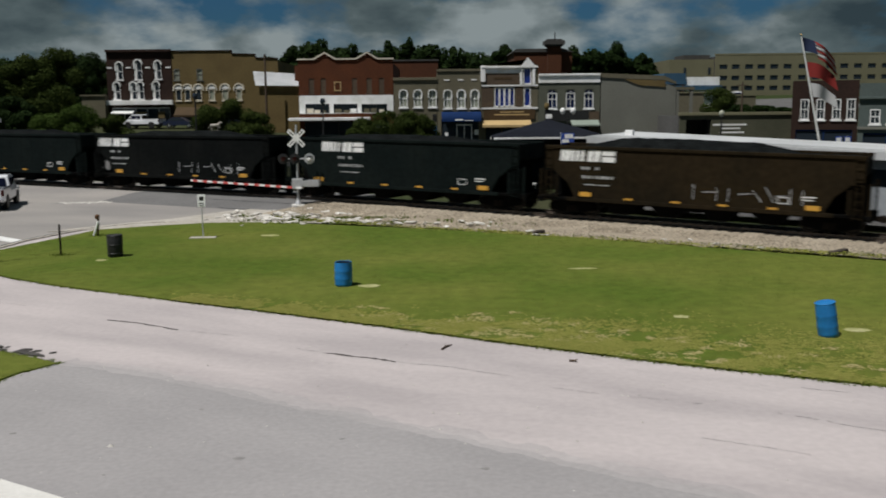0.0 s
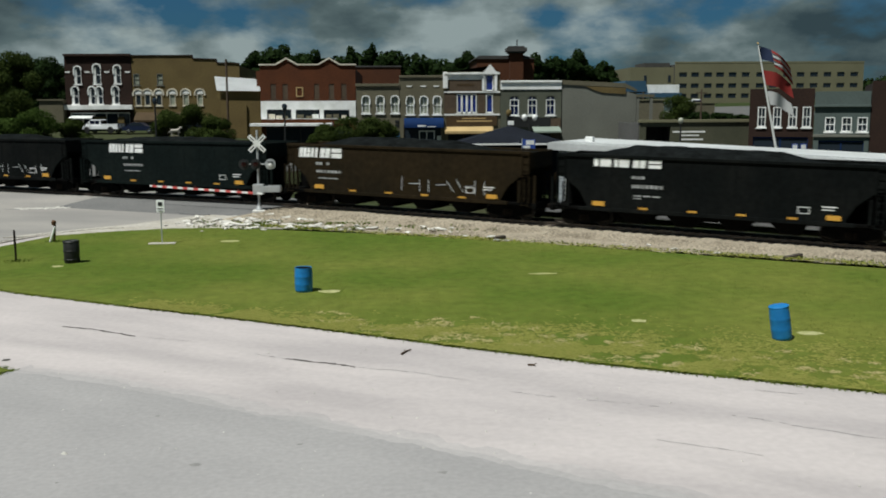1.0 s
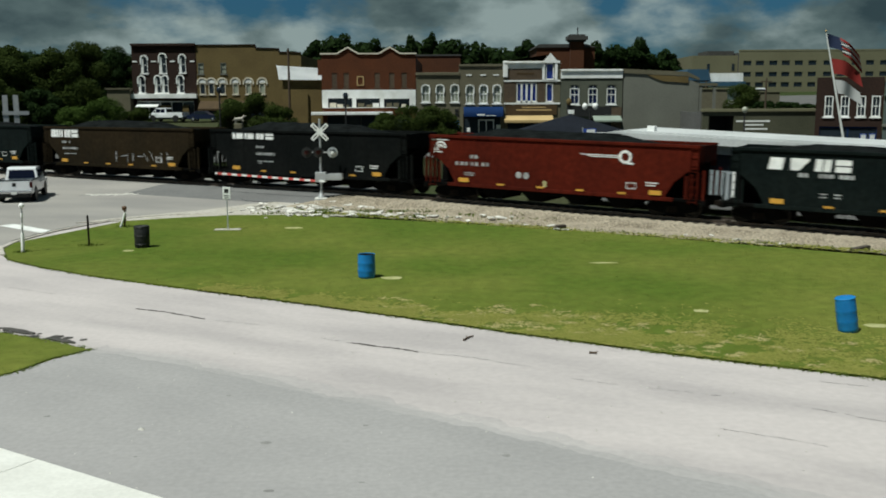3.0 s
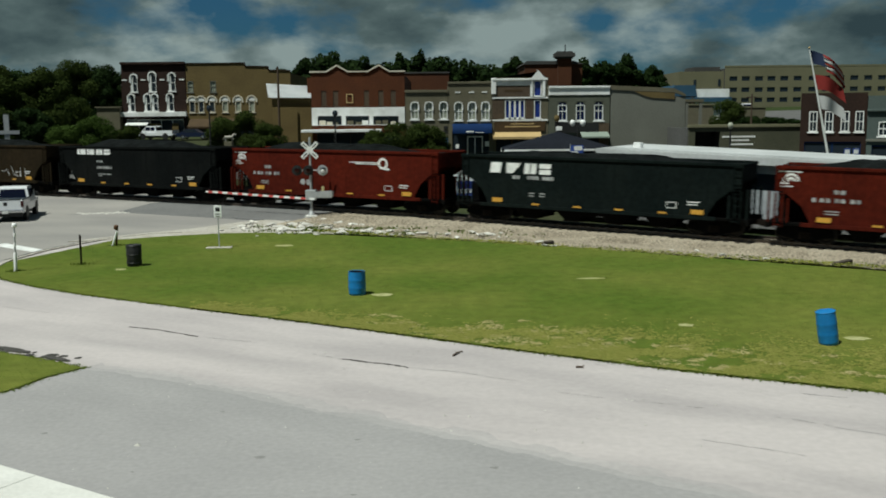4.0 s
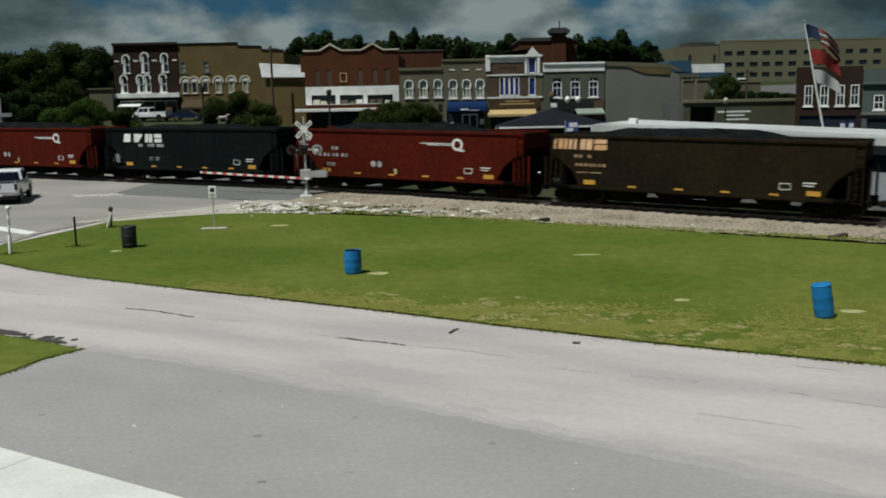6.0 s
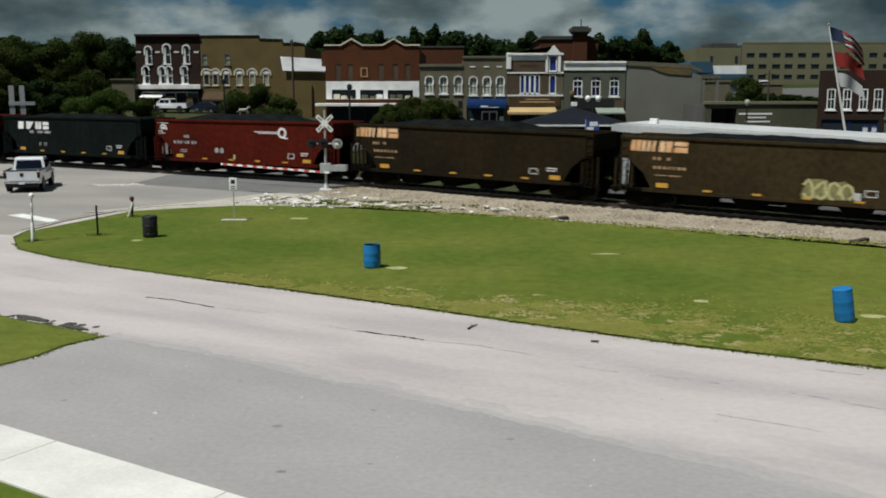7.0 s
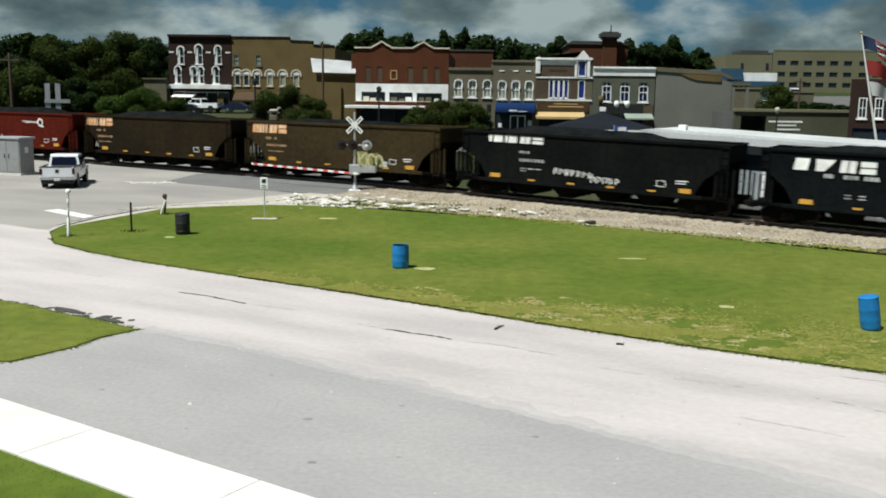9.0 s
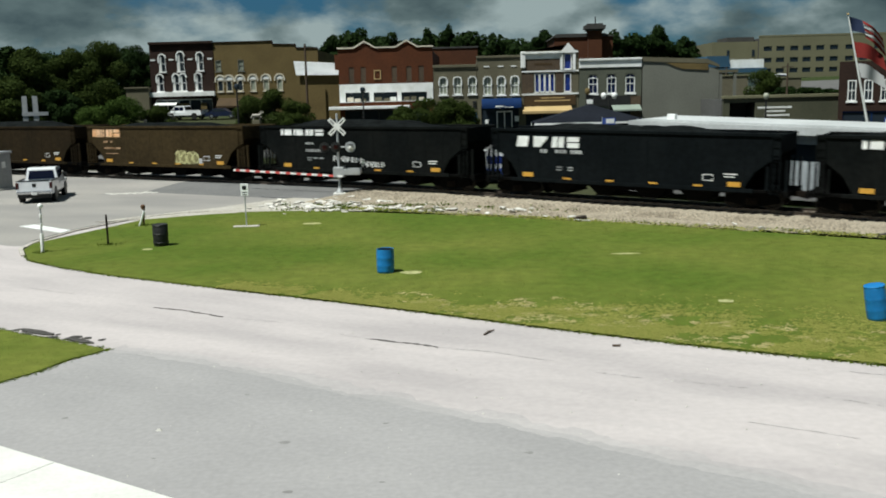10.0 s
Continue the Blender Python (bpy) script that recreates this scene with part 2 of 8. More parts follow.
M = dict(
    road=surface("worn_pale_asphalt", (0.462, 0.417, 0.410), 0.93, vary=0.05, grain=6.0, stain=0.5, second=(0.366, 0.332, 0.330), bump=0.2, spec=0.2, stretch=(28, 0.28, 1.0)),
    lot=surface("grey_asphalt", (0.315, 0.300, 0.298), 0.93, vary=0.07, grain=9.0, stain=0.4, second=(0.276, 0.264, 0.263), bump=0.3, spec=0.2, stretch=(28, 0.5, 1.0)),
    lot_edge=surface("thin_grey_asphalt", (0.365, 0.343, 0.339), 0.93, vary=0.06, grain=8.0, stain=0.45, second=(0.310, 0.294, 0.291), bump=0.25, spec=0.2, stretch=(28, 0.4, 1.0)),
    lot_rim=surface("worn_through_asphalt", (0.408, 0.377, 0.372), 0.93, vary=0.06, grain=7.0, stain=0.5, second=(0.336, 0.311, 0.309), bump=0.2, spec=0.2, stretch=(28, 0.34, 1.0)),
    street=surface("street_asphalt", (0.11, 0.108, 0.105), 0.92, vary=0.15, grain=5.0, stain=0.3, bump=0.2),
    crossing=surface("crossing_asphalt", (0.15, 0.147, 0.145), 0.92, vary=0.15, grain=8.0, stain=0.4, bump=0.3),
    crack=surface("crack_filler", (0.07, 0.065, 0.06), 0.9, vary=0.3, grain=20, bump=0.2),
    paint=surface("worn_road_paint", (0.78, 0.78, 0.76), 0.7, vary=0.1, grain=18, stain=2.0, second=(0.6, 0.6, 0.58), bump=0.1),
    concrete=surface("pale_concrete", (0.66, 0.645, 0.61), 0.85, vary=0.06, grain=14, stain=0.7, second=(0.58, 0.565, 0.53), bump=0.15, each=0.04),
    soil=surface("ground_soil_grass", (0.03, 0.043, 0.014), 0.95, vary=0.3, grain=4.0, stain=0.05, second=(0.045, 0.047, 0.024), bump=0.5, spec=0.1),
    lawn=surface("mown_lawn", (0.074, 0.110, 0.015), 0.95, vary=0.16, grain=2.2, stain=0.13, second=(0.128, 0.143, 0.028), bump=0.5, spec=0.1),
    gravel=surface("pale_gravel", (0.325, 0.280, 0.215), 0.95, vary=0.40, grain=9.0, stain=0.5, second=(0.262, 0.222, 0.168), bump=0.9, spec=0.15),
    dust=surface("pale_gravel_dust", (0.42, 0.39, 0.35), 0.95, vary=0.3, grain=8.0, stain=0.8, second=(0.36, 0.33, 0.28), bump=0.8),
    stone=surface("pale_limestone", (0.62, 0.59, 0.54), 0.9, vary=0.25, grain=9.0, stain=2.0, bump=0.6, each=0.22),
    steel=surface("rail_steel", (0.16, 0.13, 0.11), 0.45, 0.7, vary=0.3, grain=12, stain=2.0, bump=0.1),
    tie=surface("creosoted_tie", (0.05, 0.04, 0.032), 0.9, vary=0.3, grain=16, stain=1.0, bump=0.5, each=0.2),
    black_paint=surface("black_car_paint", (0.0045, 0.0056, 0.0055), 0.85, vary=0.3, grain=5.0, stain=0.5, second=(0.008, 0.0088, 0.0082), bump=0.1, spec=0.04),
    green_black=surface("faded_black_paint", (0.0055, 0.0088, 0.0085), 0.85, vary=0.3, grain=5.0, stain=0.5, second=(0.008, 0.0115, 0.0105), bump=0.1, spec=0.04),
    brown_paint=surface("rusty_brown_paint", (0.0410, 0.0290, 0.0135), 0.85, vary=0.25, grain=4.0, stain=0.45, second=(0.0295, 0.0213, 0.0106), bump=0.1, spec=0.05),
    brown_dark=surface("dark_brown_paint", (0.0205, 0.0144, 0.0074), 0.85, vary=0.25, grain=4.0, stain=0.45, second=(0.0130, 0.0102, 0.0058), bump=0.1, spec=0.05),
    red_paint=surface("oxide_red_paint", (0.074, 0.0098, 0.0050), 0.85, vary=0.25, grain=4.0, stain=0.45, second=(0.052, 0.0078, 0.0044), bump=0.1, spec=0.05),
    blue_paint=surface("blue_black_paint", (0.0040, 0.0056, 0.0064), 0.85, vary=0.3, grain=5.0, stain=0.5, second=(0.0062, 0.0080, 0.0088), bump=0.1, spec=0.04),
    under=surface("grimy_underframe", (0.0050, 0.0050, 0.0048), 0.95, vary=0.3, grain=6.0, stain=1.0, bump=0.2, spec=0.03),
    wheel=surface("worn_wheel_steel", (0.03, 0.026, 0.022), 0.6, 0.4, vary=0.2, grain=9.0, bump=0.1),
    coal=surface("coal", (0.008, 0.0095, 0.0095), 0.9, vary=0.5, grain=7.0, stain=1.5, bump=1.0, spec=0.05),
    mark=surface("white_stencil_paint", (0.85, 0.85, 0.84), 0.7, vary=0.10, grain=6.0, stain=1.5, second=(0.68, 0.68, 0.67), bump=0.0),
    mark_orange=surface("rust_stained_stencil_paint", (0.78, 0.50, 0.30), 0.7, vary=0.15, grain=6.0, stain=1.5, second=(0.66, 0.36, 0.17), bump=0.0),
    mark_dim=surface("worn_stencil_paint", (0.42, 0.43, 0.43), 0.7, vary=0.3, grain=8.0, stain=2.0, second=(0.22, 0.22, 0.22), bump=0.0),
    mark_dim_orange=surface("rusty_worn_stencil_paint", (0.42, 0.27, 0.16), 0.7, vary=0.3, grain=8.0, stain=2.0, second=(0.24, 0.14, 0.07), bump=0.0),
    reflector=surface("yellow_reflector", (0.58, 0.31, 0.05), 0.5, vary=0.1, grain=8.0, bump=0.0),
    graffiti_yellow=surface("yellow_spray_paint", (0.50, 0.48, 0.24), 0.6, vary=0.15, grain=8.0, bump=0.0),
    graffiti_white=surface("pale_spray_paint", (0.55, 0.56, 0.58), 0.6, vary=0.2, grain=8.0, bump=0.0),
    graffiti_dim=surface("dull_yellow_spray_paint", (0.22, 0.20, 0.09), 0.6, vary=0.3, grain=8.0, bump=0.0),
    white=surface("white_paint", (0.83, 0.83, 0.82), 0.6, vary=0.06, grain=8.0, stain=0.8, second=(0.68, 0.68, 0.65), bump=0.05),
    white_roof=surface("white_metal_roof", (0.72, 0.73, 0.74), 0.5, vary=0.06, grain=5.0, stain=0.4, second=(0.6, 0.61, 0.62), bump=0.05),
    dead_grass=surface("flattened_dead_grass", (0.36, 0.35, 0.17), 0.95, vary=0.2, grain=9.0, stain=3.0, second=(0.26, 0.27, 0.10), bump=0.4),
    depot_roof=surface("weathered_white_roof", (0.52, 0.53, 0.53), 0.6, vary=0.08, grain=5.0, stain=0.25, second=(0.42, 0.43, 0.43), bump=0.05),
    oil=surface("oil_stained_asphalt", (0.215, 0.205, 0.20), 0.9, vary=0.15, grain=9.0, bump=0.2),
    hairline=surface("dusty_crack", (0.31, 0.29, 0.285), 0.93, vary=0.15, grain=9.0, bump=0.2),
    car_blue=surface("dark_blue_car_paint", (0.012, 0.018, 0.045), 0.3, vary=0.05, grain=5, bump=0.0, coat=0.5),
    car_dark=surface("black_car_body_paint", (0.012, 0.012, 0.013), 0.3, vary=0.05, grain=5, bump=0.0, coat=0.5),
    banner=surface("blue_banner_cloth", (0.03, 0.07, 0.30), 0.8, vary=0.1, grain=9, bump=0.05),
    galv=surface("galvanised_steel", (0.48, 0.49, 0.50), 0.5, 0.5, vary=0.12, grain=14, stain=2.0, bump=0.05),
    cabinet=surface("grey_cabinet_paint", (0.30, 0.31, 0.31), 0.55, 0.2, vary=0.1, grain=9, stain=1.0, bump=0.05),
    black=surface("black_enamel", (0.02, 0.02, 0.02), 0.5, vary=0.2, grain=9, bump=0.05),
    blue_drum=surface("blue_plastic", (0.016, 0.16, 0.42), 0.38, vary=0.1, grain=7, stain=2.0, second=(0.022, 0.19, 0.46), bump=0.05),
    rubber=surface("tyre_rubber", (0.018, 0.018, 0.018), 0.85, vary=0.2, grain=30, bump=0.1),
    car_white=surface("white_car_paint", (0.74, 0.75, 0.77), 0.3, vary=0.03, grain=5, stain=0.5, bump=0.0, coat=0.6),
    chrome=surface("chrome", (0.6, 0.6, 0.62), 0.2, 0.9, vary=0.05, grain=9, bump=0.0),
    red_lens=surface("red_lens", (0.05, 0.006, 0.005), 0.3, vary=0.1, grain=9, bump=0.0),
    gate_red=surface("red_gate_tape", (0.55, 0.09, 0.08), 0.5, vary=0.1, grain=9, bump=0.0),
    roof_blue=surface("faded_blue_roof", (0.035, 0.085, 0.14), 0.6, vary=0.1, grain=5, stain=0.5, bump=0.05),
    canvas=surface("grey_green_canvas", (0.22, 0.26, 0.22), 0.85, vary=0.1, grain=9, bump=0.1),
    blind=surface("pale_window_blind", (0.27, 0.29, 0.23), 0.5, vary=0.1, grain=5, stain=1.0, bump=0.0, spec=0.5),
    glass=window_glass(),
    glass_navy=window_glass("navy_window_glass", (0.008, 0.013, 0.05)),
    glass_blue=window_glass("blue_window_glass", (0.018, 0.034, 0.19)),
    brick_dark=surface("dark_red_brick", (0.026, 0.0122, 0.0080), 0.9, vary=0.3, grain=7.0, stain=0.5, second=(0.021, 0.0100, 0.0066), bump=0.3),
    brick_brown=surface("tan_brown_brick", (0.135, 0.0972, 0.0378), 0.9, vary=0.22, grain=7.0, stain=0.4, second=(0.1116, 0.0792, 0.0306), bump=0.3),
    brick_red=surface("orange_red_brick", (0.0882, 0.0261, 0.00765), 0.9, vary=0.25, grain=7.0, stain=0.5, second=(0.0702, 0.02115, 0.00675), bump=0.3),
    stucco_grey=surface("grey_tan_stucco", (0.132, 0.1188, 0.0792), 0.9, vary=0.12, grain=6.0, stain=0.4, second=(0.1109, 0.09944, 0.066), bump=0.2),
    stucco_pale=surface("pale_grey_stucco", (0.161, 0.1619, 0.138), 0.9, vary=0.08, grain=6.0, stain=0.3, second=(0.1398, 0.1398, 0.1187), bump=0.2),
    stucco_green=surface("grey_green_stucco", (0.0832, 0.1056, 0.0992), 0.9, vary=0.1, grain=6.0, stain=0.4, bump=0.2),
    stucco_olive=surface("olive_grey_stucco", (0.098, 0.103, 0.078), 0.9, vary=0.12, grain=6.0, stain=0.4, second=(0.082, 0.087, 0.066), bump=0.2),
    beige=surface("beige_precast", (0.1617, 0.1531, 0.09288), 0.9, vary=0.08, grain=4.0, stain=0.2, second=(0.1419, 0.1342, 0.08084), bump=0.1),
    roofing=surface("dark_roofing", (0.06, 0.058, 0.055), 0.9, vary=0.2, grain=4.0, stain=0.3, bump=0.2),
    awning_blue=surface("blue_awning_cloth", (0.004, 0.0208, 0.08), 0.85, vary=0.12, grain=9, bump=0.1, spec=0.15),
    awning_door=surface("bright_blue_door_paint", (0.02, 0.11, 0.27), 0.6, vary=0.1, grain=9, bump=0.05),
    awning_yellow=surface("yellow_awning_cloth", (0.4488, 0.3196, 0.1496), 0.8, vary=0.1, grain=9, bump=0.1),
    tent=surface("dark_tent_cloth", (0.012, 0.014, 0.02), 0.9, vary=0.2, grain=9, bump=0.1, spec=0.1),
    sign_brown=surface("brown_sign_board", (0.06, 0.036, 0.0144), 0.8, vary=0.2, grain=9, bump=0.1),
    bark=surface("bark", (0.085, 0.06, 0.042), 0.95, vary=0.3, grain=8, bump=0.6),
    flag_red=surface("red_flag_cloth", (0.20, 0.018, 0.015), 0.8, vary=0.1, grain=9, bump=0.05),
    flag_blue=surface("navy_flag_cloth", (0.016, 0.026, 0.065), 0.8, vary=0.1, grain=9, bump=0.05),
    flag_white=surface("white_flag_cloth", (0.42, 0.42, 0.42), 0.8, vary=0.05, grain=9, bump=0.05),
    globe=surface("white_lamp_globe", (0.8, 0.8, 0.78), 0.35, vary=0.03, grain=9, bump=0.0),
    depot_wall=surface("chalky_grey_boards", (0.36, 0.39, 0.41), 0.8, vary=0.1, grain=6.0, stain=0.6, second=(0.28, 0.30, 0.32), bump=0.1),
    globe_dim=surface("dusty_lamp_globe", (0.34, 0.35, 0.28), 0.5, vary=0.05, grain=9, bump=0.0),
    car_glass=window_glass("car_glass", (0.006, 0.008, 0.022), 0.25),
    cream=surface("cream_paint", (0.66, 0.61, 0.50), 0.75, vary=0.08, grain=8.0, stain=0.8, second=(0.52, 0.47, 0.38), bump=0.05),
    brick_back=surface("dark_oxblood_brick", (0.082, 0.0285, 0.0110), 0.9, vary=0.25, grain=7.0, stain=0.5, second=(0.066, 0.0230, 0.0095), bump=0.3),
    frieze=surface("brown_brick_frieze", (0.088, 0.062, 0.040), 0.9, vary=0.2, grain=7.0, stain=0.5, second=(0.07, 0.05, 0.034), bump=0.3),
    grime=surface("rusty_grime", (0.018, 0.014, 0.011), 0.95, vary=0.3, grain=9, bump=0.3, spec=0.05),
    retaining=surface("stained_tan_render", (0.075, 0.075, 0.048), 0.9, vary=0.15, grain=6.0, stain=0.4, second=(0.058, 0.06, 0.038), bump=0.2),
    side_road=surface("grey_side_road_asphalt", (0.295, 0.276, 0.256), 0.93, vary=0.06, grain=7.0, stain=0.35, second=(0.235, 0.222, 0.211), bump=0.2, spec=0.2, stretch=(16, 0.32, 0.8)),
    rust=surface("rusty_iron", (0.13, 0.07, 0.04), 0.85, 0.2, vary=0.3, grain=12, bump=0.3),
    leaf_dark=leafy("dark_leaves", (0.011, 0.023, 0.006), (0.019, 0.035, 0.008)),
    leaf_mid=leafy("green_leaves", (0.024, 0.038, 0.008), (0.040, 0.056, 0.011)),
    leaf_light=leafy("light_leaves", (0.032, 0.055, 0.010), (0.052, 0.085, 0.016)),
    blade=leafy("grass_blades", (0.068, 0.106, 0.014), (0.108, 0.136, 0.025)),
    blade_olive=leafy("yellowish_grass_blades", (0.106, 0.125, 0.020), (0.158, 0.162, 0.036)),
    pale_straw=leafy("bleached_grass", (0.46, 0.395, 0.20), (0.34, 0.295, 0.12)),
    straw=leafy("dry_grass", (0.29, 0.275, 0.075), (0.185, 0.205, 0.042)),
)


# ---------------------------------------------------------------- mesh tools
def link(name, bm, material):
    me = bpy.data.meshes.new(name)
    bm.normal_update()
    bm.to_mesh(me)
    bm.free()
    me.materials.append(M[material])
    return new(name, me)


def part(name, bm, material, parent, label=""):
    ob = link(name, bm, material)
    ob.parent = parent
    if label:
        tagged(ob, label)
    return ob


def thing(name, label, category, m=None, group="", kind=""):
    ob = new(name)
    ob.empty_display_size = 0.2
    if m is not None:
        ob.matrix_world = m
    return tagged(ob, label, category, group, kind)


def again(name, ob, parent, m):
    """Another piece on the same mesh."""
    c = new(name, ob.data)
    c.parent = parent
    c.matrix_basis = m
    return c


def box(bm, x0, x1, y0, y1, z0, z1, bevel=0.0, m=None):
    r = bmesh.ops.create_cube(bm, size=1.0)
    vs = r["verts"]
    bmesh.ops.scale(bm, vec=(x1 - x0, y1 - y0, z1 - z0), verts=vs)
    bmesh.ops.translate(bm, vec=((x0 + x1) / 2, (y0 + y1) / 2, (z0 + z1) / 2), verts=vs)
    if bevel:
        es = list({e for v in vs for e in v.link_edges})
        g = bmesh.ops.bevel(bm, geom=es, offset=bevel, segments=2, affect="EDGES", profile=0.5)
        vs = list({v for f in g["faces"] for v in f.verts} | {v for v in vs if v.is_valid})
    if m is not None:
        bmesh.ops.transform(bm, matrix=m, verts=vs)
    return bm


def boxes(*rows):
    bm = bmesh.new()
    for r in rows:
        box(bm, *r)
    return bm


def rod(bm, a, b, r, seg=8, r2=None):
    a, b = Vector(a), Vector(b)
    d = b - a
    g = bmesh.ops.create_cone(bm, cap_ends=True, segments=seg, radius1=r, radius2=r if r2 is None else r2, depth=d.length)
    m = Matrix.Translation((a + b) / 2) @ d.to_track_quat("Z", "Y").to_matrix().to_4x4()
    bmesh.ops.transform(bm, matrix=m, verts=g["verts"])
    return bm


def rods(r, *pairs, seg=8):
    bm = bmesh.new()
    for a, b in pairs:
        rod(bm, a, b, r, seg)
    return bm


def lathe(profile, seg=24, m=None):
    """A body of revolution from (radius, height) pairs."""
    bm = bmesh.new()
    rings = []
    for r, z in profile:
        rings.append([bm.verts.new((r * math.cos(2 * math.pi * i / seg), r * math.sin(2 * math.pi * i / seg), z)) for i in range(seg)])
    for a, b in zip(rings, rings[1:]):
        for i in range(seg):
            bm.faces.new((a[i], a[(i + 1) % seg], b[(i + 1) % seg], b[i]))
    bm.faces.new(list(reversed(rings[0])))
    bm.faces.new(rings[-1])
    if m is not None:
        bmesh.ops.transform(bm, matrix=m, verts=bm.verts)
    return bm


def prism(outline, y0, y1, bm=None):
    """An outline in x and z, pulled from y0 to y1."""
    bm = bm or bmesh.new()
    a = [bm.verts.new((x, y0, z)) for x, z in outline]
    b = [bm.verts.new((x, y1, z)) for x, z in outline]
    fs = [bm.faces.new(a), bm.faces.new(list(reversed(b)))]
    for i in range(len(a)):
        j = (i + 1) % len(a)
        fs.append(bm.faces.new((a[j], a[i], b[i], b[j])))
    bmesh.ops.recalc_face_normals(bm, faces=fs)
    return bm


def slab(outline, z0, z1):
    """An outline in x and y, as a plate from z0 to z1."""
    bm = bmesh.new()
    a = [bm.verts.new((x, y, z0)) for x, y in outline]
    b = [bm.verts.new((x, y, z1)) for x, y in outline]
    bm.faces.new(list(reversed(a)))
    bm.faces.new(b)
    for i in range(len(a)):
        j = (i + 1) % len(a)
        bm.faces.new((a[i], a[j], b[j], b[i]))
    bmesh.ops.recalc_face_normals(bm, faces=bm.faces)
    return bm


def smooth(ob, angle=40):
    for p in ob.data.polygons:
        p.use_smooth = True
    ob.data.set_sharp_from_angle(angle=radians(angle))
    return ob


def from_arrays(name, verts, faces, material):
    me = bpy.data.meshes.new(name)
    me.from_pydata([tuple(v) for v in verts], [], [tuple(f) for f in faces])
    me.materials.append(M[material])
    return new(name, me)


# the track's frame: x along the rails (to the right), y away from the camera, z from the ground
TRACK = pose(2.7, 51.75, 0, 0, 0, -30)
ROW = TRACK.to_3x3()


def on_track(s, v):
    return TRACK @ Vector((s, v, 0))


def grade(s):
    """How far the rails have sunk: level by the crossing, then gently downhill to the right."""
    return 0.0105 * (s + 8.0 + math.sqrt((s + 8.0) ** 2 + 16.0)) if s < 60 else grade(59.9)


def dip(s, v):
    """The ground follows the rails down, and comes back to the level of the lawn and of the town."""
    a = min(1.0, max(0.0, (v + 7.2) / 3.6))
    b = min(1.0, max(0.0, (40.0 - v) / 25.0))
    return grade(s) * a * a * (3 - 2 * a) * b


def lie(x, y):
    """The height of the ground: flat by the track, rising towards the town."""
    s, v = (x - 2.7) * 0.866 - (y - 51.75) * 0.5, (x - 2.7) * 0.5 + (y - 51.75) * 0.866
    far = max(0.0, y - 108.0)
    rise = 0.02 * min(far, 26.0) * min(1.0, max(0.0, (-12.0 - x) / 10.0))
    return 0.035 * max(0.0, v - 6.0) + 0.03 * far + rise - dip(s, v)


# ---------------------------------------------------------------- ground
def build_ground():
    xs = np.concatenate([np.linspace(-1500, -160, 12), np.linspace(-150, 150, 76), np.linspace(160, 1500, 12)])
    ys = np.concatenate([np.linspace(-900, -70, 10), np.linspace(-60, 260, 81), np.linspace(280, 2500, 16)])
    verts = [(x, y, lie(x, min(y, 260.0)) - 0.05) for y in ys for x in xs]
    w = len(xs)
    faces = [(j * w + i, j * w + i + 1, (j + 1) * w + i + 1, (j + 1) * w + i) for j in range(len(ys) - 1) for i in range(w - 1)]
    ob = from_arrays("ground", verts, faces, "soil")
    tagged(ob, "rough grass and soil rising gently behind the railway", "ground", kind="structure")


LAWN = [(-17.9, 37.0), (-16.6, 34.6), (-14.6, 32.9), (-12.3, 31.3), (-8.6, 29.15), (-4.4, 26.8), (-1.4, 25.05), (1.6, 23.2), (5.3, 21.1), (9.2, 19.2),
        (20, 13.9), (46, 1.5), (56, 10.5), (30, 26.2), (16.4, 34.3), (13.5, 36.2), (9.7, 38.8), (5.4, 41.8), (0.4, 44.3), (-5.2, 46.6), (-8.2, 47.9), (-11.3, 47.9),
        (-13.9, 46.9), (-16.1, 45.6), (-17.3, 41.5), (-18.2, 38.6)]


